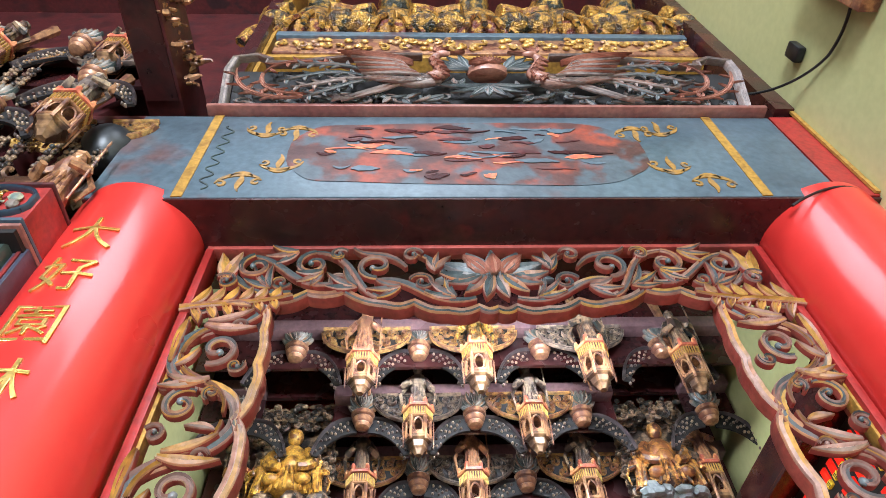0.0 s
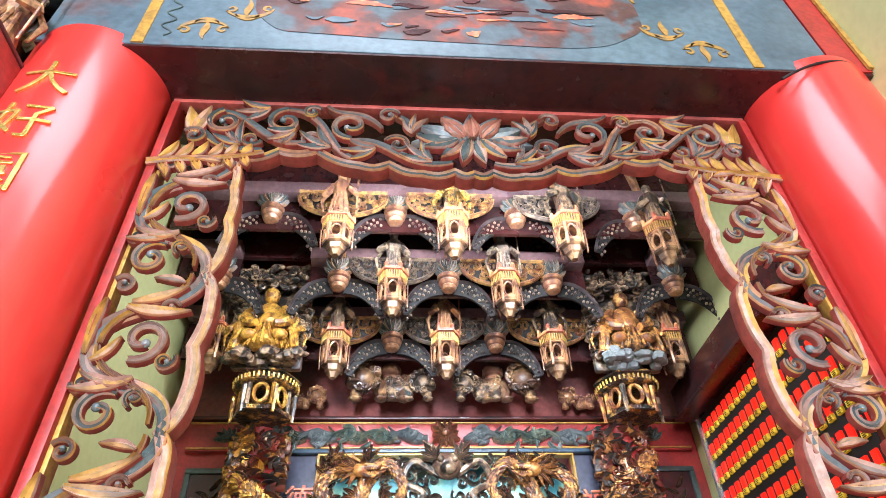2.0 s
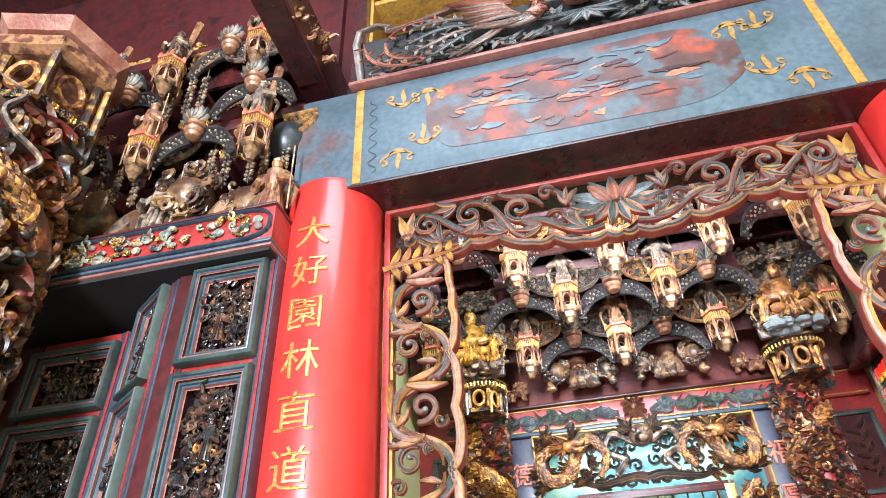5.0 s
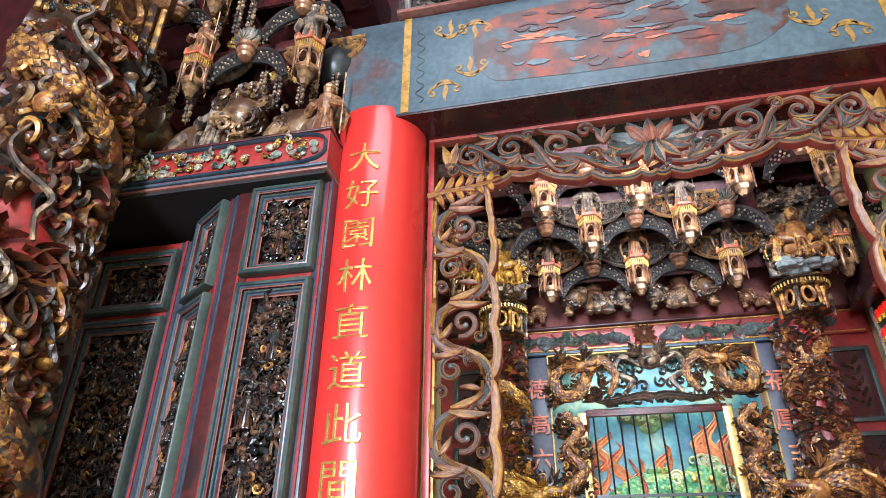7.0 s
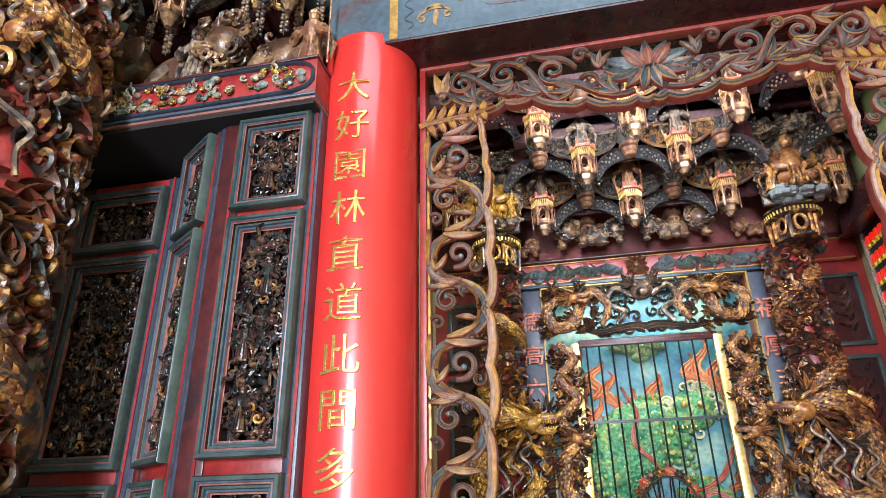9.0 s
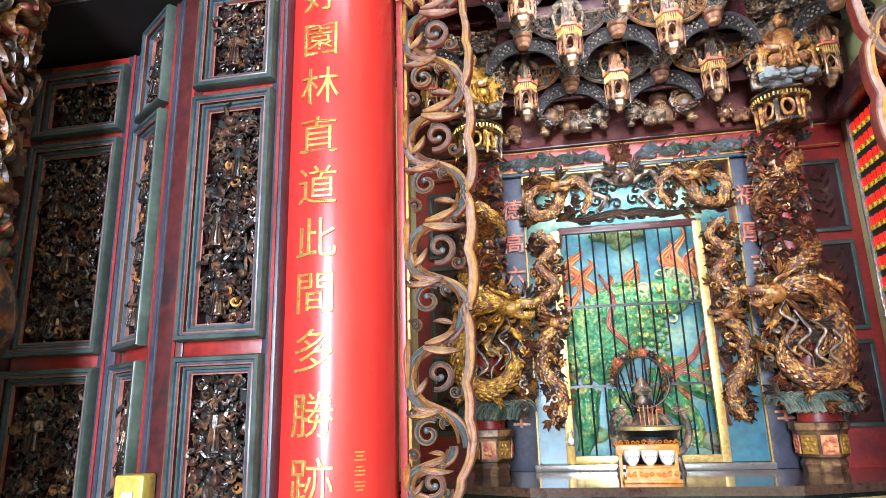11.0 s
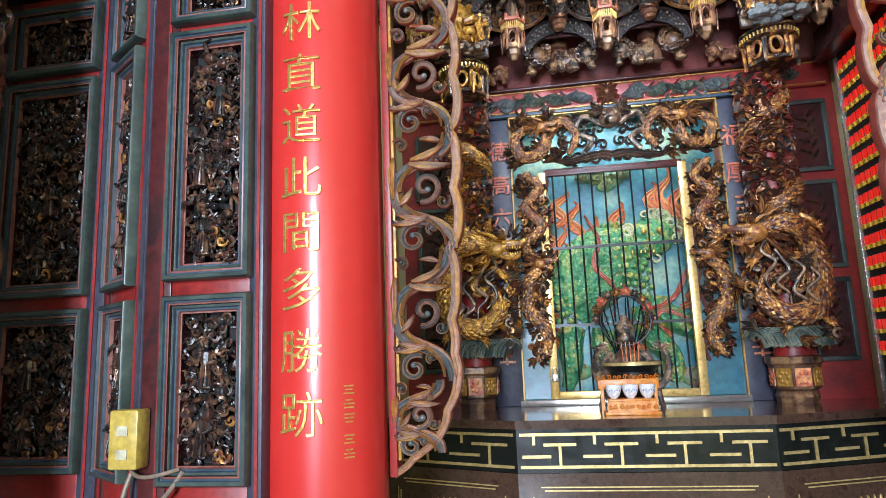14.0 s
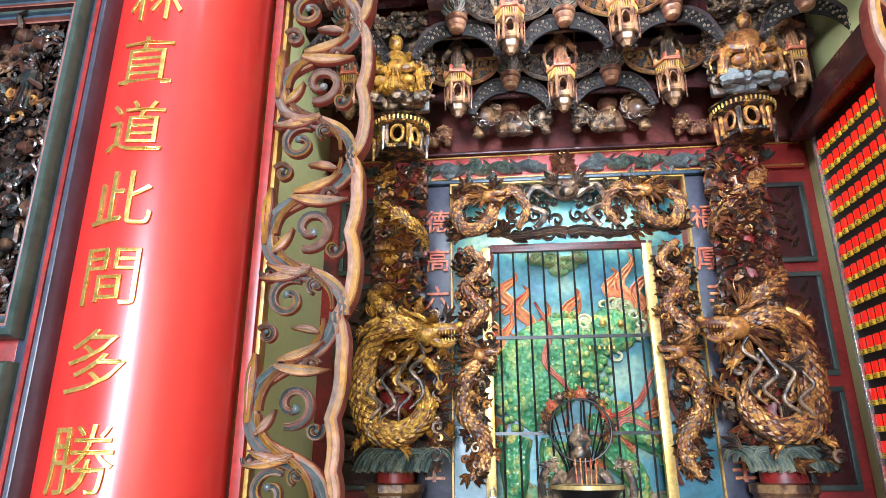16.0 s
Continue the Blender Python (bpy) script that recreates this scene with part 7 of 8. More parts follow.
bracket_tier("upper dark bracket tier of the niche with gilt wings", 0.80, 3.160, 3.02, -0.95, 1.04, [-0.344, 0.046, 0.447])
bracket_tier("middle dark bracket tier of the niche with gilt wings", 1.00, 3.012, 2.88, -0.47, 0.585, [-0.157, 0.256])
for x0, x1 in ((-0.96, -0.735), (0.86, 1.045)):
    bracket_tier("short dark bracket tier beside a plaque", 1.00, 3.045, 2.95, x0, x1, [])
bracket_tier("lower dark bracket tier of the niche with gilt wings", 1.22, 2.893, 2.74, -0.95, 1.04, [-0.366, 0.043, 0.458])
bracket_tier("red bracket tier over the cornice with gilt wings", 0.0, 3.235, 3.08, -2.4, -0.98, [-1.087, -1.549], maroon)
bracket_tier("upper red bracket tier over the cornice", -0.05, 3.68, 3.52, -2.4, -0.98, [-1.522, -1.19], maroon)
tube = thing("fluorescent_tube", "lit fluorescent tube hidden behind the carved apron", "lamp")
bm = bmesh.new()
sweep(bm, [(-0.40, 0.319, 2.862), (0.50, 0.319, 2.862)], 0.006, 10)
part("glass", bm, tube_glow, tube)
part("batten", new_box(-0.42, 0.52, 0.3005, 0.3125, 2.852, 2.872), iron, tube, "thin black batten fixed to the back of the beam")
# boarding that steps back between the tiers, its colour darkened in place of shade
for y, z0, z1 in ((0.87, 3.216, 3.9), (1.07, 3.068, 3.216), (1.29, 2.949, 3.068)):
    structure("wall_tier_board", new_box(-0.965, 1.055, y, y + 0.02, z0, z1), dark_paint_and_shade, "board between bracket tiers, dark as the unlit depth")
structure("wall_low_board", new_box(-0.965, 1.055, 1.485, 1.4985, 2.595, 2.945), low_red, "worn dark red and plum board behind the lions")


def crouching_beast(name, label, x, y, z, s, size, mat, group, trunk=False):
    """A crouching lion or elephant, one mesh."""
    bm = bmesh.new()
    k = size
    blob(bm, (x - s * 0.35 * k, y, z + 0.42 * k), (0.42 * k, 0.24 * k, 0.27 * k), 12, 8)
    blob(bm, (x + s * 0.3 * k, y - 0.16 * k, z + 0.55 * k), (0.28 * k, 0.28 * k, 0.28 * k), 12, 8)
    blob(bm, (x + s * 0.5 * k, y - 0.25 * k, z + 0.45 * k), (0.17 * k, 0.16 * k, 0.15 * k))
    for dx in (-0.65, -0.2, 0.35):
        sweep(bm, [(x + s * dx * k, y - 0.1 * k, z + 0.4 * k), (x + s * (dx + 0.08) * k, y - 0.2 * k, z + 0.18 * k), (x + s * (dx + 0.03) * k, y - 0.22 * k, z + 0.05 * k)], [0.16 * k, 0.12 * k, 0.11 * k], 8)
        blob(bm, (x + s * (dx + 0.1) * k, y - 0.26 * k, z + 0.06 * k), (0.13 * k, 0.12 * k, 0.06 * k))
        for j in range(3):
            blob(bm, (x + s * (dx + 0.16) * k, y - 0.33 * k, z + 0.05 * k), (0.04 * k, 0.05 * k, 0.035 * k), 6, 4)
    rg = random.Random(int(abs(x) * 1000))
    if trunk:
        sweep(bm, bez((x + s * 0.5 * k, y - 0.3 * k, z + 0.5 * k), (x + s * 0.75 * k, y - 0.4 * k, z + 0.4 * k), (x + s * 0.6 * k, y - 0.45 * k, z + 0.1 * k), (x + s * 0.85 * k, y - 0.45 * k, z + 0.1 * k), 10), taper(10, 0.12 * k, 0.1 * k, 0.05 * k), 8)
        for e in (-1, 1):
            blob(bm, (x + s * 0.12 * k, y - 0.12 * k + e * 0.26 * k, z + 0.6 * k), (0.17 * k, 0.04 * k, 0.2 * k))
    else:
        for j in range(46):
            a = rg.uniform(0, 6.3)
            curl(bm, (x + s * 0.26 * k + 0.29 * k * math.cos(a), y - rg.uniform(0.15, 0.42) * k, z + 0.58 * k + 0.29 * k * math.sin(a)), 0.085 * k, rg, 0.03 * k, 11)
        for j in range(16):
            curl(bm, (x - s * rg.uniform(0.1, 0.7) * k, y - rg.uniform(0.16, 0.24) * k, z + rg.uniform(0.25, 0.62) * k), 0.07 * k, rg, 0.026 * k, 11)
        for e in (-1, 1):
            sweep(bm, [(x + s * 0.3 * k + e * 0.2 * k, y - 0.15 * k, z + 0.76 * k), (x + s * 0.3 * k + e * 0.32 * k, y - 0.2 * k, z + 0.86 * k)], [0.09 * k, 0.03 * k], 6)
        blob(bm, (x + s * 0.46 * k, y - 0.42 * k, z + 0.40 * k), (0.15 * k, 0.06 * k, 0.04 * k), 8, 5)
        for e in (-1, 1):
            blob(bm, (x + s * 0.45 * k + e * 0.09 * k, y - 0.36 * k, z + 0.62 * k), (0.05 * k, 0.05 * k, 0.05 * k), 8, 6)
        for j in range(6):
            a = 0.4 + 0.35 * j
            sweep(bm, [(x - s * 0.75 * k, y, z + 0.4 * k), (x - s * (0.75 + 0.25 * math.cos(a)) * k, y - 0.05 * k, z + (0.45 + 0.3 * math.sin(a)) * k)], [0.07 * k, 0.02 * k], 5)
    return tagged(part(name, bm, mat), label, "statue", group)


for x, s in ((-0.16, -1), (0.25, 1)):
    crouching_beast("lion_bracket", "dark carved crouching lion under a bracket drum", x + s * 0.055, 1.38, 2.592, s, 0.18, brown_carving, "lion brackets")
    crouching_beast("lion_bracket", "dark carved lion cub beside a larger lion", x - s * 0.085, 1.36, 2.592, -s, 0.135, dark_carving, "lion brackets")
    bm = bmesh.new()
    lathe(bm, [(0.028, 2.70), (0.035, 2.71), (0.032, 2.73), (0.042, 2.74), (0.042, 2.765), (0.03, 2.78)], (x, 1.40, 0), 18)
    tagged(part("turned_block", bm, copper_wood), "turned brown wooden block over a lion", "bracket", "turned blocks")
for x, s in ((-0.47, 1), (0.57, -1)):
    crouching_beast("small_beast", "reddish carved beast beside the dragon column", x, 1.42, 2.592, s, 0.10, copper_wood, "small beasts")

# plaques with seated figures over the dragon columns
for x, mt, lab in ((-0.605, dragon_gold, "gilded laughing seated figure in a carved leafy plaque"), (0.725, dragon_rust, "dark gilded seated figure in a carved leafy plaque")):
    pv = thing("carved_pavilion", "gilded hexagonal carved pavilion on top of a dragon column", "pavilion", "column pavilions")
    y = 1.24
    bm = bmesh.new()
    lathe(bm, [(0.10, 2.475), (0.10, 2.49), (0.08, 2.495), (0.076, 2.50)], (x, y, 0), 6)
    part("floor", bm, gilt_carving, pv, smooth=False)
    for k in range(6):
        a = math.pi / 3 * k
        bm = bmesh.new()
        px, py = x + 0.085 * math.cos(a), y + 0.085 * math.sin(a)
        sweep(bm, [(px, py, 2.495), (px, py, 2.58)], 0.009, 7)
        sweep(bm, [(x + 0.106 * math.cos(a), y + 0.106 * math.sin(a), 2.46), (x + 0.108 * math.cos(a), y + 0.108 * math.sin(a), 2.56)], [0.006, 0.009], 5)
        part("post", bm, (dragon_gold if x < 0 else dragon_rust) if k % 2 else dark_carving, pv)
        bm = bmesh.new()
        b = a + math.pi / 3
        mid = Vector((x + 0.075 * math.cos(a + math.pi / 6), y + 0.075 * math.sin(a + math.pi / 6), 2.54))
        u = Vector((math.cos(b) - math.cos(a), math.sin(b) - math.sin(a), 0)).normalized()
        sweep(bm, [mid + u * 0.024 * math.cos(t) + Vector((0, 0, 0.034 * math.sin(t))) for t in [2 * math.pi * i / 14 for i in range(15)]], 0.008, 6)
        part("arch", bm, dragon_gold if x < 0 else dragon_rust, pv)
    bm = bmesh.new()
    lathe(bm, [(0.10, 2.578), (0.115, 2.582), (0.118, 2.60), (0.105, 2.606), (0.125, 2.612), (0.11, 2.63)], (x, y, 0), 6)
    part("roof", bm, gilt_carving, pv, smooth=False)
    bm = bmesh.new()
    for k in range(42):
        a = 2 * math.pi * k / 42
        sweep(bm, [(x + 0.113 * math.cos(a), y + 0.113 * math.sin(a), 2.584), (x + 0.116 * math.cos(a), y + 0.116 * math.sin(a), 2.60)], 0.004, 4)
    tagged(part("ribs", bm, gold_bright, pv, "gilt ribs"), kind="stuff")
    pq = thing("leafy_plaque", "carved grey-green plaque with leaves and rocks round a seated figure", "carving", "leafy plaques")
    rg = random.Random(int(x * 100))
    part("back", new_box(x - 0.125, x + 0.125, 1.17, 1.20, 2.635, 3.02, bev=0.01), dark_carving, pq)
    bm = bmesh.new()
    for k in range(380):
        e = rg.random()
        if e < 0.5:
            c = (x + rg.uniform(-0.13, 0.13), 1.16 - rg.uniform(0, 0.09), rg.uniform(2.955, 3.04))
        else:
            c = (x + rg.choice((-1, 1)) * rg.uniform(0.09, 0.135), 1.165 - rg.uniform(0, 0.04), rg.uniform(2.68, 3.0))
        blob(bm, c, (rg.uniform(0.009, 0.017), 0.012, rg.uniform(0.006, 0.011)), 7, 5)
        if k % 3 == 0:
            curl(bm, c, 0.018, rg, 0.006, 10)
    part("leaves", bm, dark_carving, pq, "pine leaves carved in tufts")
    bm = bmesh.new()
    for k in range(26):
        blob(bm, (x + rg.uniform(-0.12, 0.12), 1.15 - rg.uniform(0, 0.07), 2.64 + rg.uniform(0, 0.03)), (rg.uniform(0.02, 0.04), 0.025, rg.uniform(0.012, 0.025)), 6, 4)
    tagged(part("rock_relief", bm, frieze_silver if x > 0 else dark_carving, pq, "grey-green rocks"), kind="stuff")
    seated_statue("seated_statue", lab, x, 1.10, 2.665, 0.31, mt, "seated figures", False, 3)
    bm = bmesh.new()
    figure(bm, x + 0.098, 1.10, 2.665, 0.14, rg, False)
    tagged(part("attendant_figure", bm, mt), "small carved attendant beside the seated figure", "statue", "attendants")
    bm = bmesh.new()
    figure(bm, x - 0.10, 1.10, 2.665, 0.15, rg, True)
    tagged(part("attendant_figure", bm, mt), "small carved attendant with a staff beside the seated figure", "statue", "attendants")

# ---- dragon column and beasts of the neighbouring bay ----
big_column = thing("dragon_column", "large gilded dragon column in front of the panelled doors", "column", "dragon columns")
BX, BYY, BR = -1.80, -0.32, 0.165
bm = bmesh.new()
lathe(bm, [(BR * 0.88, 0.4), (BR * 0.88, 3.02)], (BX, BYY, 0), 32)
part("shaft", bm, red_paint, big_column, "dark red shaft behind the carving")
rng = random.Random(12)
body, scales = bmesh.new(), bmesh.new()
path, rad = [], []
for i in range(170):
    f = i / 169
    a = -2 * math.pi * 2.4 * f + 0.4
    path.append((BX + BR * (1.02 + 0.1 * math.sin(22 * f)) * math.cos(a), BYY + BR * (1.02 + 0.1 * math.sin(22 * f)) * math.sin(a), 0.75 + 2.15 * f))
    rad.append(0.045 + 0.022 * math.sin(math.pi * f))
scaled_body(body, scales, path, rad, 0.026)
part("dragon", body, dragon_red, big_column, "thick coiling dragon body")
tagged(part("scales", scales, dragon_rust, big_column, "large pointed gilt scales"), kind="stuff")
for name, mt, tufts, lab in (("gilded_flames", dragon_rust, 60, "rubbed gilt flame tufts"), ("rust_flames", dragon_red, 120, "dark red flame tufts"), ("dark_clouds", brown_carving, 80, "dark brown cloud leaves"), ("grey_clouds", dark_carving, 60, "grey-green cloud leaves")):
    bm = bmesh.new()
    for k in range(tufts):
        a, z = rng.uniform(-2.6, 1.0), 0.75 + 2.2 * (k + rng.random()) / tufts
        aim = rng.choice((0.7, 1.3, 2.0, 2.5, -0.4, 3.5)) + rng.uniform(-0.3, 0.3)
        for j in range(4):
            hug_leaf(bm, BX, BYY, BR * 0.94, a, z, aim + (j - 1.5) * 0.42, rng.uniform(0.07, 0.12), 0.034, rng.uniform(0.03, 0.07), rng.choice((-0.9, 0.9)))
        if k % 2 == 0:
            curl(bm, (BX + BR * 1.2 * math.cos(a + 0.2), BYY + BR * 1.2 * math.sin(a + 0.2), z), rng.uniform(0.028, 0.042), rng, 0.012, 14)
        else:
            blob(bm, (BX + BR * 1.15 * math.cos(a), BYY + BR * 1.15 * math.sin(a), z), (0.024, 0.024, 0.020), 9, 7)
    part(name, bm, mt, big_column, lab)
for z, a, e in ((2.62, -0.9, 1), (2.05, -1.3, -1), (1.5, -0.7, 1)):
    bm = bmesh.new()
    great_head(bm, (BX + BR * 1.2 * math.cos(a), BYY + BR * 1.2 * math.sin(a), z), e, 0.10)
    part("dragon_head", bm, dragon_rust, big_column, "gilded dragon head")
for k in range(7):
    z = 1.1 + 0.27 * k
    bm = bmesh.new()
    p = smooth_path([(BX + BR * 1.32 * math.cos(-0.4 - 0.16 * i + 0.2 * math.sin(2 * i + k)), BYY + BR * 1.32 * math.sin(-0.4 - 0.16 * i + 0.2 * math.sin(2 * i + k)), z + 0.07 * i) for i in range(6)], 6)
    sweep(bm, p, taper(len(p), 0.007, 0.011, 0.004), 6)
    part("whisker", bm, dark_carving, big_column, "dark wavy whisker")
bm = bmesh.new()
lathe(bm, [(0.24, 0), (0.25, 0.1), (0.21, 0.14), (0.21, 0.34), (0.23, 0.38), (0.2, 0.41)], (-1.80, -0.32, 0), 8)
tagged(part("column_base", bm, stone_floor, smooth=False), "octagonal grey stone base of the large dragon column", "base")
pv = thing("carved_pavilion", "pink-roofed carved pavilion on top of the large dragon column", "pavilion", "column pavilions")
for nm, prof, mt in (("floor", [(0.19, 3.03), (0.20, 3.05), (0.15, 3.06)], gilt_carving), ("roof", [(0.17, 3.26), (0.21, 3.27), (0.21, 3.32), (0.18, 3.34)], copper_wood), ("awning", [(0.20, 3.36), (0.24, 3.40), (0.20, 3.43)], phoenix_rust)):
    bm = bmesh.new()
    lathe(bm, prof, (-1.80, -0.32, 0), 6, 0.3)
    part(nm, bm, mt, pv, smooth=False)
for k in range(6):
    a = math.pi / 3 * k + 0.3
    bm = bmesh.new()
    sweep(bm, [(-1.80 + 0.16 * math.cos(a), -0.32 + 0.16 * math.sin(a), 3.05), (-1.80 + 0.16 * math.cos(a), -0.32 + 0.16 * math.sin(a), 3.27)], 0.016, 7)
    sweep(bm, [(-1.80 + 0.2 * math.cos(a), -0.32 + 0.2 * math.sin(a), 3.02), (-1.80 + 0.2 * math.cos(a), -0.32 + 0.2 * math.sin(a), 3.24)], 0.012, 6)
    part("post", bm, gilt_dark, pv)
    bm = bmesh.new()
    a += math.pi / 6
    u = Vector((-math.sin(a), math.cos(a), 0))
    mid = Vector((-1.80 + 0.14 * math.cos(a), -0.32 + 0.14 * math.sin(a), 3.16))
    sweep(bm, [mid + u * 0.045 * math.cos(t) + Vector((0, 0, 0.06 * math.sin(t))) for t in [2 * math.pi * i / 14 for i in range(15)]], 0.013, 6)
    part("arch", bm, dragon_rust, pv)

crouching_beast("lion_statue", "carved dark lion with a grey-green mane on the cornice", -1.27, 0.04, 2.717, -1, 0.31, brown_carving, "")
crouching_beast("elephant_statue", "carved grey elephant lying on the cornice", -1.66, 0.04, 2.717, -1, 0.31, brown_carving, "", True)
rng = random.Random(50)
for x, h, mt in ((-1.03, 0.25, copper_wood), (-1.45, 0.27, pale_carving), (-1.93, 0.26, dark_carving)):
    bm = bmesh.new()
    figure(bm, x, -0.04, 2.717, h, rng, True)
    tagged(part("cornice_figure", bm, mt), "carved standing warrior on the cornice", "statue", "cornice figures")
bm = bmesh.new()
blob(bm, (-1.045, 0.03, 3.12), (0.075, 0.075, 0.09), 24, 16)
tagged(part("dark_ball", bm, dark_ball), "smooth dark grey ball set on the beam end", "ball")
bo = thing("projecting_beam", "dark red carved beam end projecting above the column", "beam")
part("timber", new_box(-1.03, -0.91, -0.75, 0.215, 3.40, 3.62, bev=0.006), maroon, bo)
# sheet darker than the timber: the underside's shade is put into its colour
part("underside", new_box(-1.02, -0.92, -0.74, 0.0, 3.392, 3.399), dark_paint_and_shade, bo, "dark red underside, with shade in its colour", smooth=False)
bm = bmesh.new()
rg = random.Random(61)
for k in range(70):
    c = (-0.905, rg.uniform(-0.7, 0.0), rg.uniform(3.42, 3.6))
    curl(bm, c, 0.03, rg, 0.008, 10) if k % 2 else flame(bm, c, rg.uniform(0, 6.3), 0.07, rg, 0.012)
part("side_carving", bm, copper_wood, bo, "carved and gilded side")

# strings of beads among the brackets over the cornice
rg = random.Random(71)
for k in range(13):
    x, z = -1.02 - 0.075 * k + rg.uniform(-0.02, 0.02), rg.choice((3.12, 3.5))
    y = -0.008 if z < 3.3 else -0.058
    bm = bmesh.new()
    sweep(bm, [(x, y, z + 0.06), (x, y, z - 0.2)], 0.002, 4)
    for j in range(11):
        for s in (-1, 1):
            blob(bm, (x + s * 0.009, y - 0.004 * (j % 2), z - 0.018 * j), (0.0085, 0.0085, 0.0085), 7, 5)
    tagged(part("bead_string", bm, dark_carving), "hanging string of dark round wooden beads", "beads", "bead strings")

# chunky carved blocks and slanting red braces between the hanging lanterns
for k, (x, y, z, tilt) in enumerate(((-1.22, 0.0, 3.09, 12), (-1.31, 0.02, 3.42, -14), (-1.56, 0.0, 3.18, 15), (-1.63, 0.02, 3.5, -8), (-1.12, 0.02, 3.62, 10), (-1.36, -0.02, 2.95, -10), (-1.76, 0.0, 3.0, 8), (-1.45, 0.02, 3.68, 12), (-1.18, 0.03, 3.26, -9), (-1.47, 0.04, 3.36, 6), (-1.72, 0.02, 3.62, -12), (-1.24, 0.03, 3.82, 8), (-1.60, 0.03, 3.86, -7), (-1.90, 0.02, 3.35, 10), (-1.40, 0.04, 3.06, 14), (-1.84, 0.03, 3.84, 5))):
    bb = thing("bracket_block", "reddish carved bracket block with gilt relief", "bracket", "bracket blocks")
    bm = new_box(-0.075, 0.075, 0.0, 0.215 - y, -0.035, 0.035, bev=0.008)
    part("block", bm, maroon, bb)
    bm = bmesh.new()
    rk = random.Random(200 + k)
    for j in range(34):
        c = (rk.uniform(-0.07, 0.07), -0.003, rk.uniform(-0.028, 0.028))
        curl(bm, c, 0.016, rk, 0.006, 9) if j % 2 else blob(bm, c, (0.012, 0.008, 0.009), 6, 5)
    tagged(part("relief", bm, copper_wood if k % 3 else scroll_gold, bb, "rubbed gilt relief"), kind="stuff")
    bb.matrix_basis = pose(x, y, z, 0, tilt, 0)
for k, (x, z, a) in enumerate(((-1.10, 3.20, 62), (-1.42, 3.14, -58), (-1.68, 3.3, 60), (-1.24, 3.55, -60), (-1.52, 3.58, 58))):
    bm = new_box(-0.17, 0.17, 0.10, 0.2, -0.022, 0.022, bev=0.006)
    br = part("brace", bm, maroon)
    br.matrix_basis = pose(x, 0, z, 0, a, 0)
    tagged(br, "slanting dark red painted brace among the brackets", "brace", "red braces")

# ---- gilded shelf with guardian figures over the phoenix panel ----
shelf = thing("gilded_shelf", "gilded carved shelf over the phoenix panel", "shelf")
part("base", new_box(-0.74, 0.99, 0.03, 0.259, 3.865, 3.895, bev=0.006), gold_paint, shelf)
part("board", new_box(-0.72, 0.97, 0.025, 0.259, 3.90, 4.06, bev=0.006), copper_wood, shelf)
part("ledge", new_box(-0.73, 0.98, 0.015, 0.259, 4.065, 4.115, bev=0.004), beam_blue, shelf)
bm = bmesh.new()
rg = random.Random(66)
for k in range(110):
    c = (rg.uniform(-0.7, 0.95), 0.02, rg.uniform(3.92, 4.04))
    curl(bm, c, 0.02, rg, 0.007, 10) if k % 2 else blob(bm, c, (0.018, 0.01, 0.014), 6, 5)
tagged(part("relief", bm, scroll_gold, shelf, "gilded relief"), kind="stuff")
for k, x in enumerate((-0.62, -0.26, 0.13, 0.52, 0.88)):
    mt = gilt_bright
    seated_statue("guardian_statue", "gilded squatting guardian figure on the shelf", x, 0.13, 4.116, 0.8, mt, "guardian figures", True, k)
for x0, x1 in ((-0.80, -0.75), (0.995, 1.058)):
    structure("trim_upper_post", new_box(x0, x1, -0.02, 0.258, 3.31, 5.0), dark_paint_and_shade, "dark upright board beside the shelf")
structure("trim_gold_edge", new_box(-0.749, -0.735, 0.02, 0.258, 3.31, 5.0), gold_paint, "gold painted upright edge")

# ---- lamp wall of red tablets ----
lamps = thing("tablet_lamp_wall", "black cabinet of glowing red prayer tablets with yellow labels", "lamp cabinet")
LX = 1.03
part("cabinet", new_box(LX, 1.058, -0.02 + 0.32, 1.345, 0.98, 2.535), black_void, lamps, smooth=False)
bm = bmesh.new()
box(bm, 0.955, 1.058, 0.30, 1.37, 2.545, 2.66, bev=0.006)
part("cap", bm, dark_paint_and_shade, lamps, "dark wooden cap board")
part("cap_strip", new_box(0.945, 1.058, 0.30, 1.38, 2.53, 2.544, bev=0.003), dark_paint_and_shade, lamps)
part("edge", new_box(LX - 0.014, 1.058, 1.346, 1.362, 0.98, 2.528, bev=0.002), steel, lamps, "pale metal edge")
part("foot", new_box(0.985, 1.058, 0.30, 1.38, 0.95, 0.978, bev=0.003), maroon, lamps)
bm = bmesh.new()
box(bm, -0.004, 0.006, -0.013, 0.013, -0.012, 0.026, bev=0.002)
me_red = part("tablet", bm, lamp_red, lamps)
bm = bmesh.new()
box(bm, -0.005, 0.004, -0.013, 0.013, -0.030, -0.013, bev=0.001)
me_lab = part("label_plate", bm, lamp_label, me_red)
bm = bmesh.new()
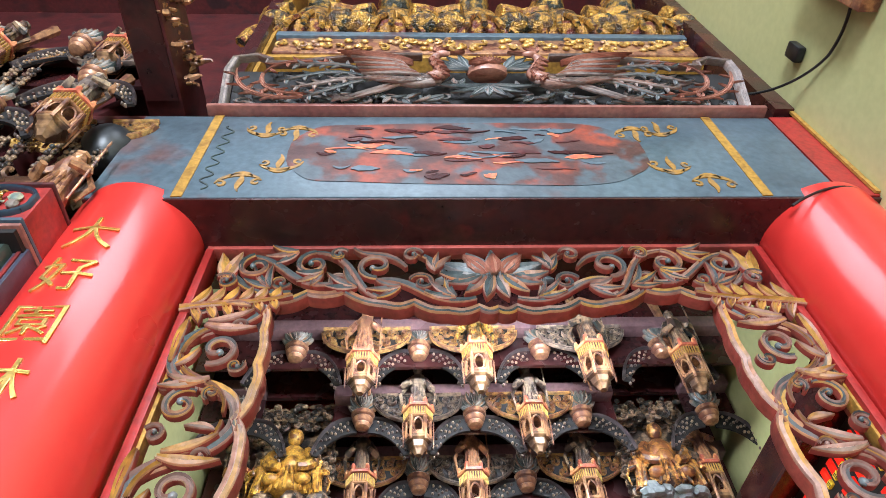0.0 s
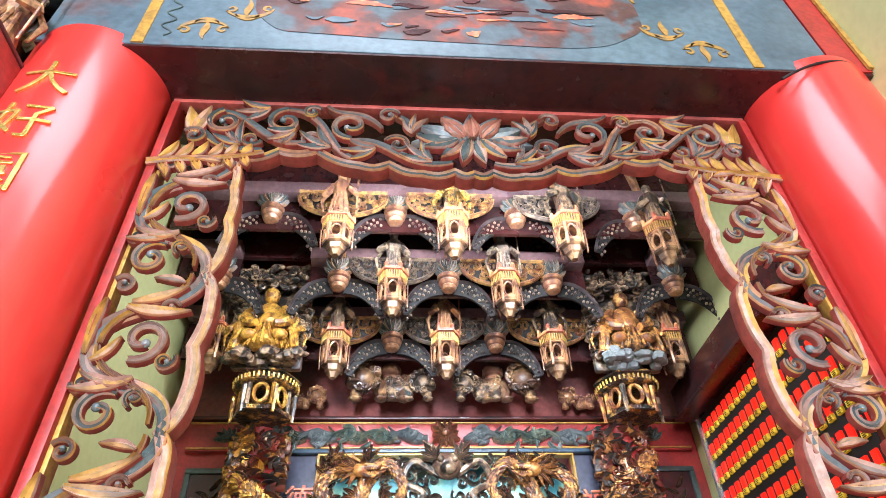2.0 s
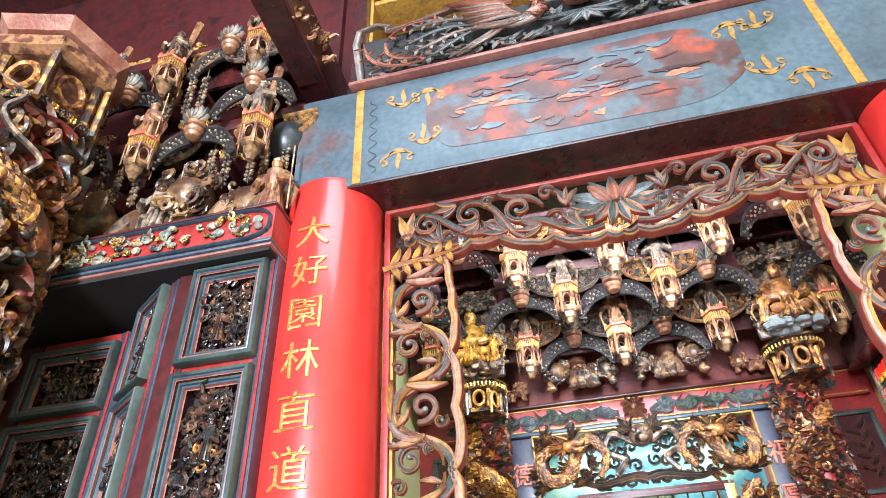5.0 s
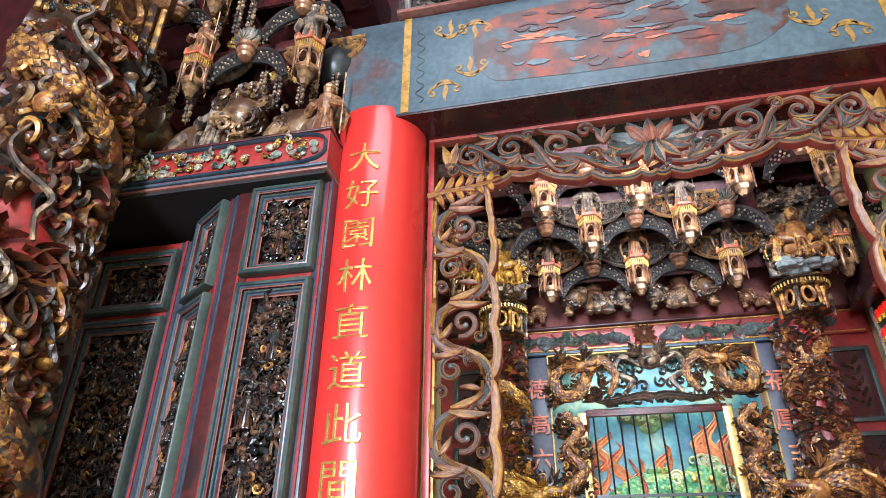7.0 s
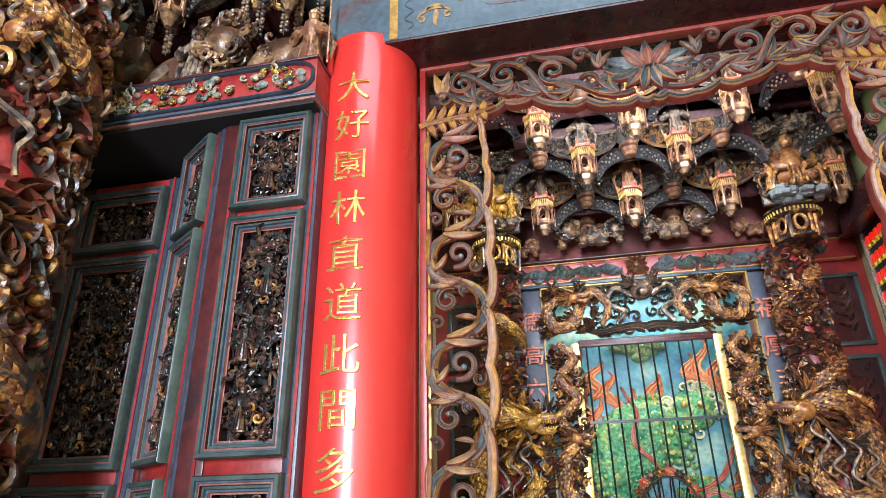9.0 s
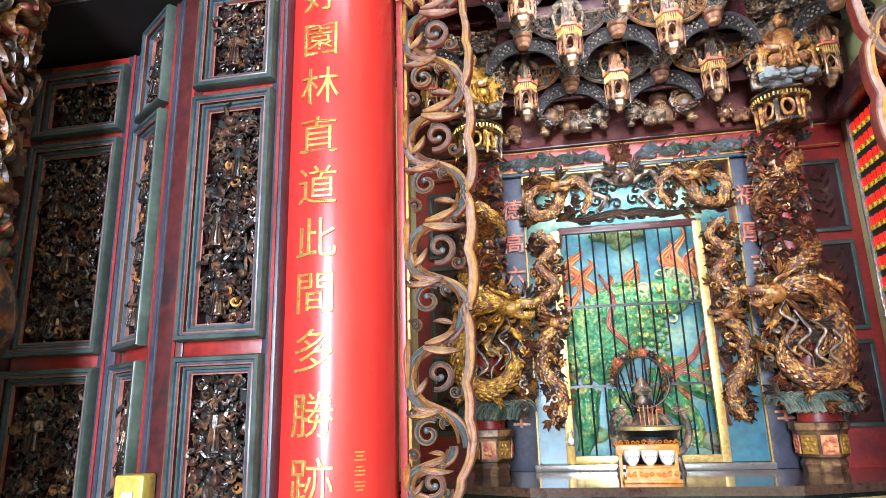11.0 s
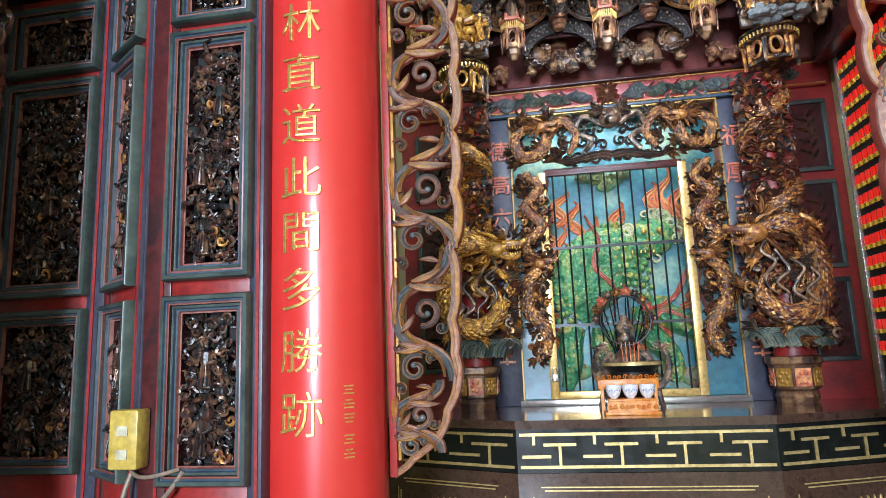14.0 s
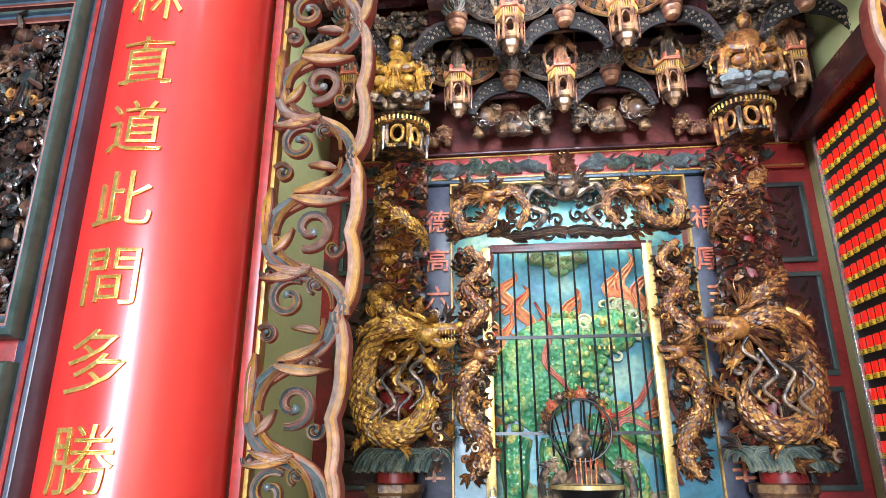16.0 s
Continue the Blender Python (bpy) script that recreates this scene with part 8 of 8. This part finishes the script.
for j in range(3):
    box(bm, -0.0062, -0.0048, -0.007, 0.007, -0.028 + 0.005 * j, -0.0262 + 0.005 * j)
me_ink = part("ink_bar", bm, ink, me_red, smooth=False)
first = True
for r in range(15):
    for c in range(20):
        y, z = 1.322 - 0.0445 * c, 2.475 - 0.086 * r
        if first:
            me_red.location = (LX - 0.004, y, z)
            first = False
            continue
        o = me_red.copy()
        scene.collection.objects.link(o)
        o.location = (LX - 0.004, y, z)
        for src in (me_lab, me_ink):
            q = src.copy()
            scene.collection.objects.link(q)
            q.parent = o

# ---- cable and frame on the cream wall ----
cab = thing("wall_cable", "loose black cable hanging across the cream wall", "cable")
bm = bmesh.new()
sweep(bm, bez((0.93, -0.02, 3.42), (1.0, -0.04, 3.38), (1.045, -0.12, 3.30), (1.05, -0.22, 3.24), 14) + bez((1.05, -0.22, 3.24), (1.05, -0.32, 3.2), (1.05, -0.40, 3.22), (1.05, -0.46, 3.3), 14)[1:], 0.0045, 7)
sweep(bm, bez((1.05, 0.02, 2.83), (1.0, -0.03, 2.85), (0.9, -0.04, 2.83), (0.80, -0.0, 2.78), 14), 0.004, 6)
part("wire", bm, iron, cab)
part("plug", new_box(1.03, 1.058, -0.20, -0.15, 3.36, 3.43, bev=0.006), iron, cab, "black plug")
hang = thing("wall_frame", "brown framed metal rack hung high on the cream wall", "frame")
bm = bmesh.new()
for a, b, c, d in ((-0.75, -0.38, 3.12, 3.16), (-0.75, -0.38, 3.40, 3.44), (-0.42, -0.38, 3.16, 3.40), (-0.75, -0.71, 3.16, 3.40)):
    box(bm, 1.0, 1.058, a, b, c, d, bev=0.006)
part("frame", bm, copper_wood, hang)
bm = bmesh.new()
for k in range(7):
    sweep(bm, [(1.02, -0.70 + 0.045 * k, 3.16), (1.02, -0.70 + 0.045 * k, 3.40)], 0.004, 6)
part("bars", bm, steel, hang)
structure("trim_wall_corner", new_box(1.045, 1.0585, -0.012, -0.004, 2.83, 3.31), gold_paint, "thin ochre corner strip")
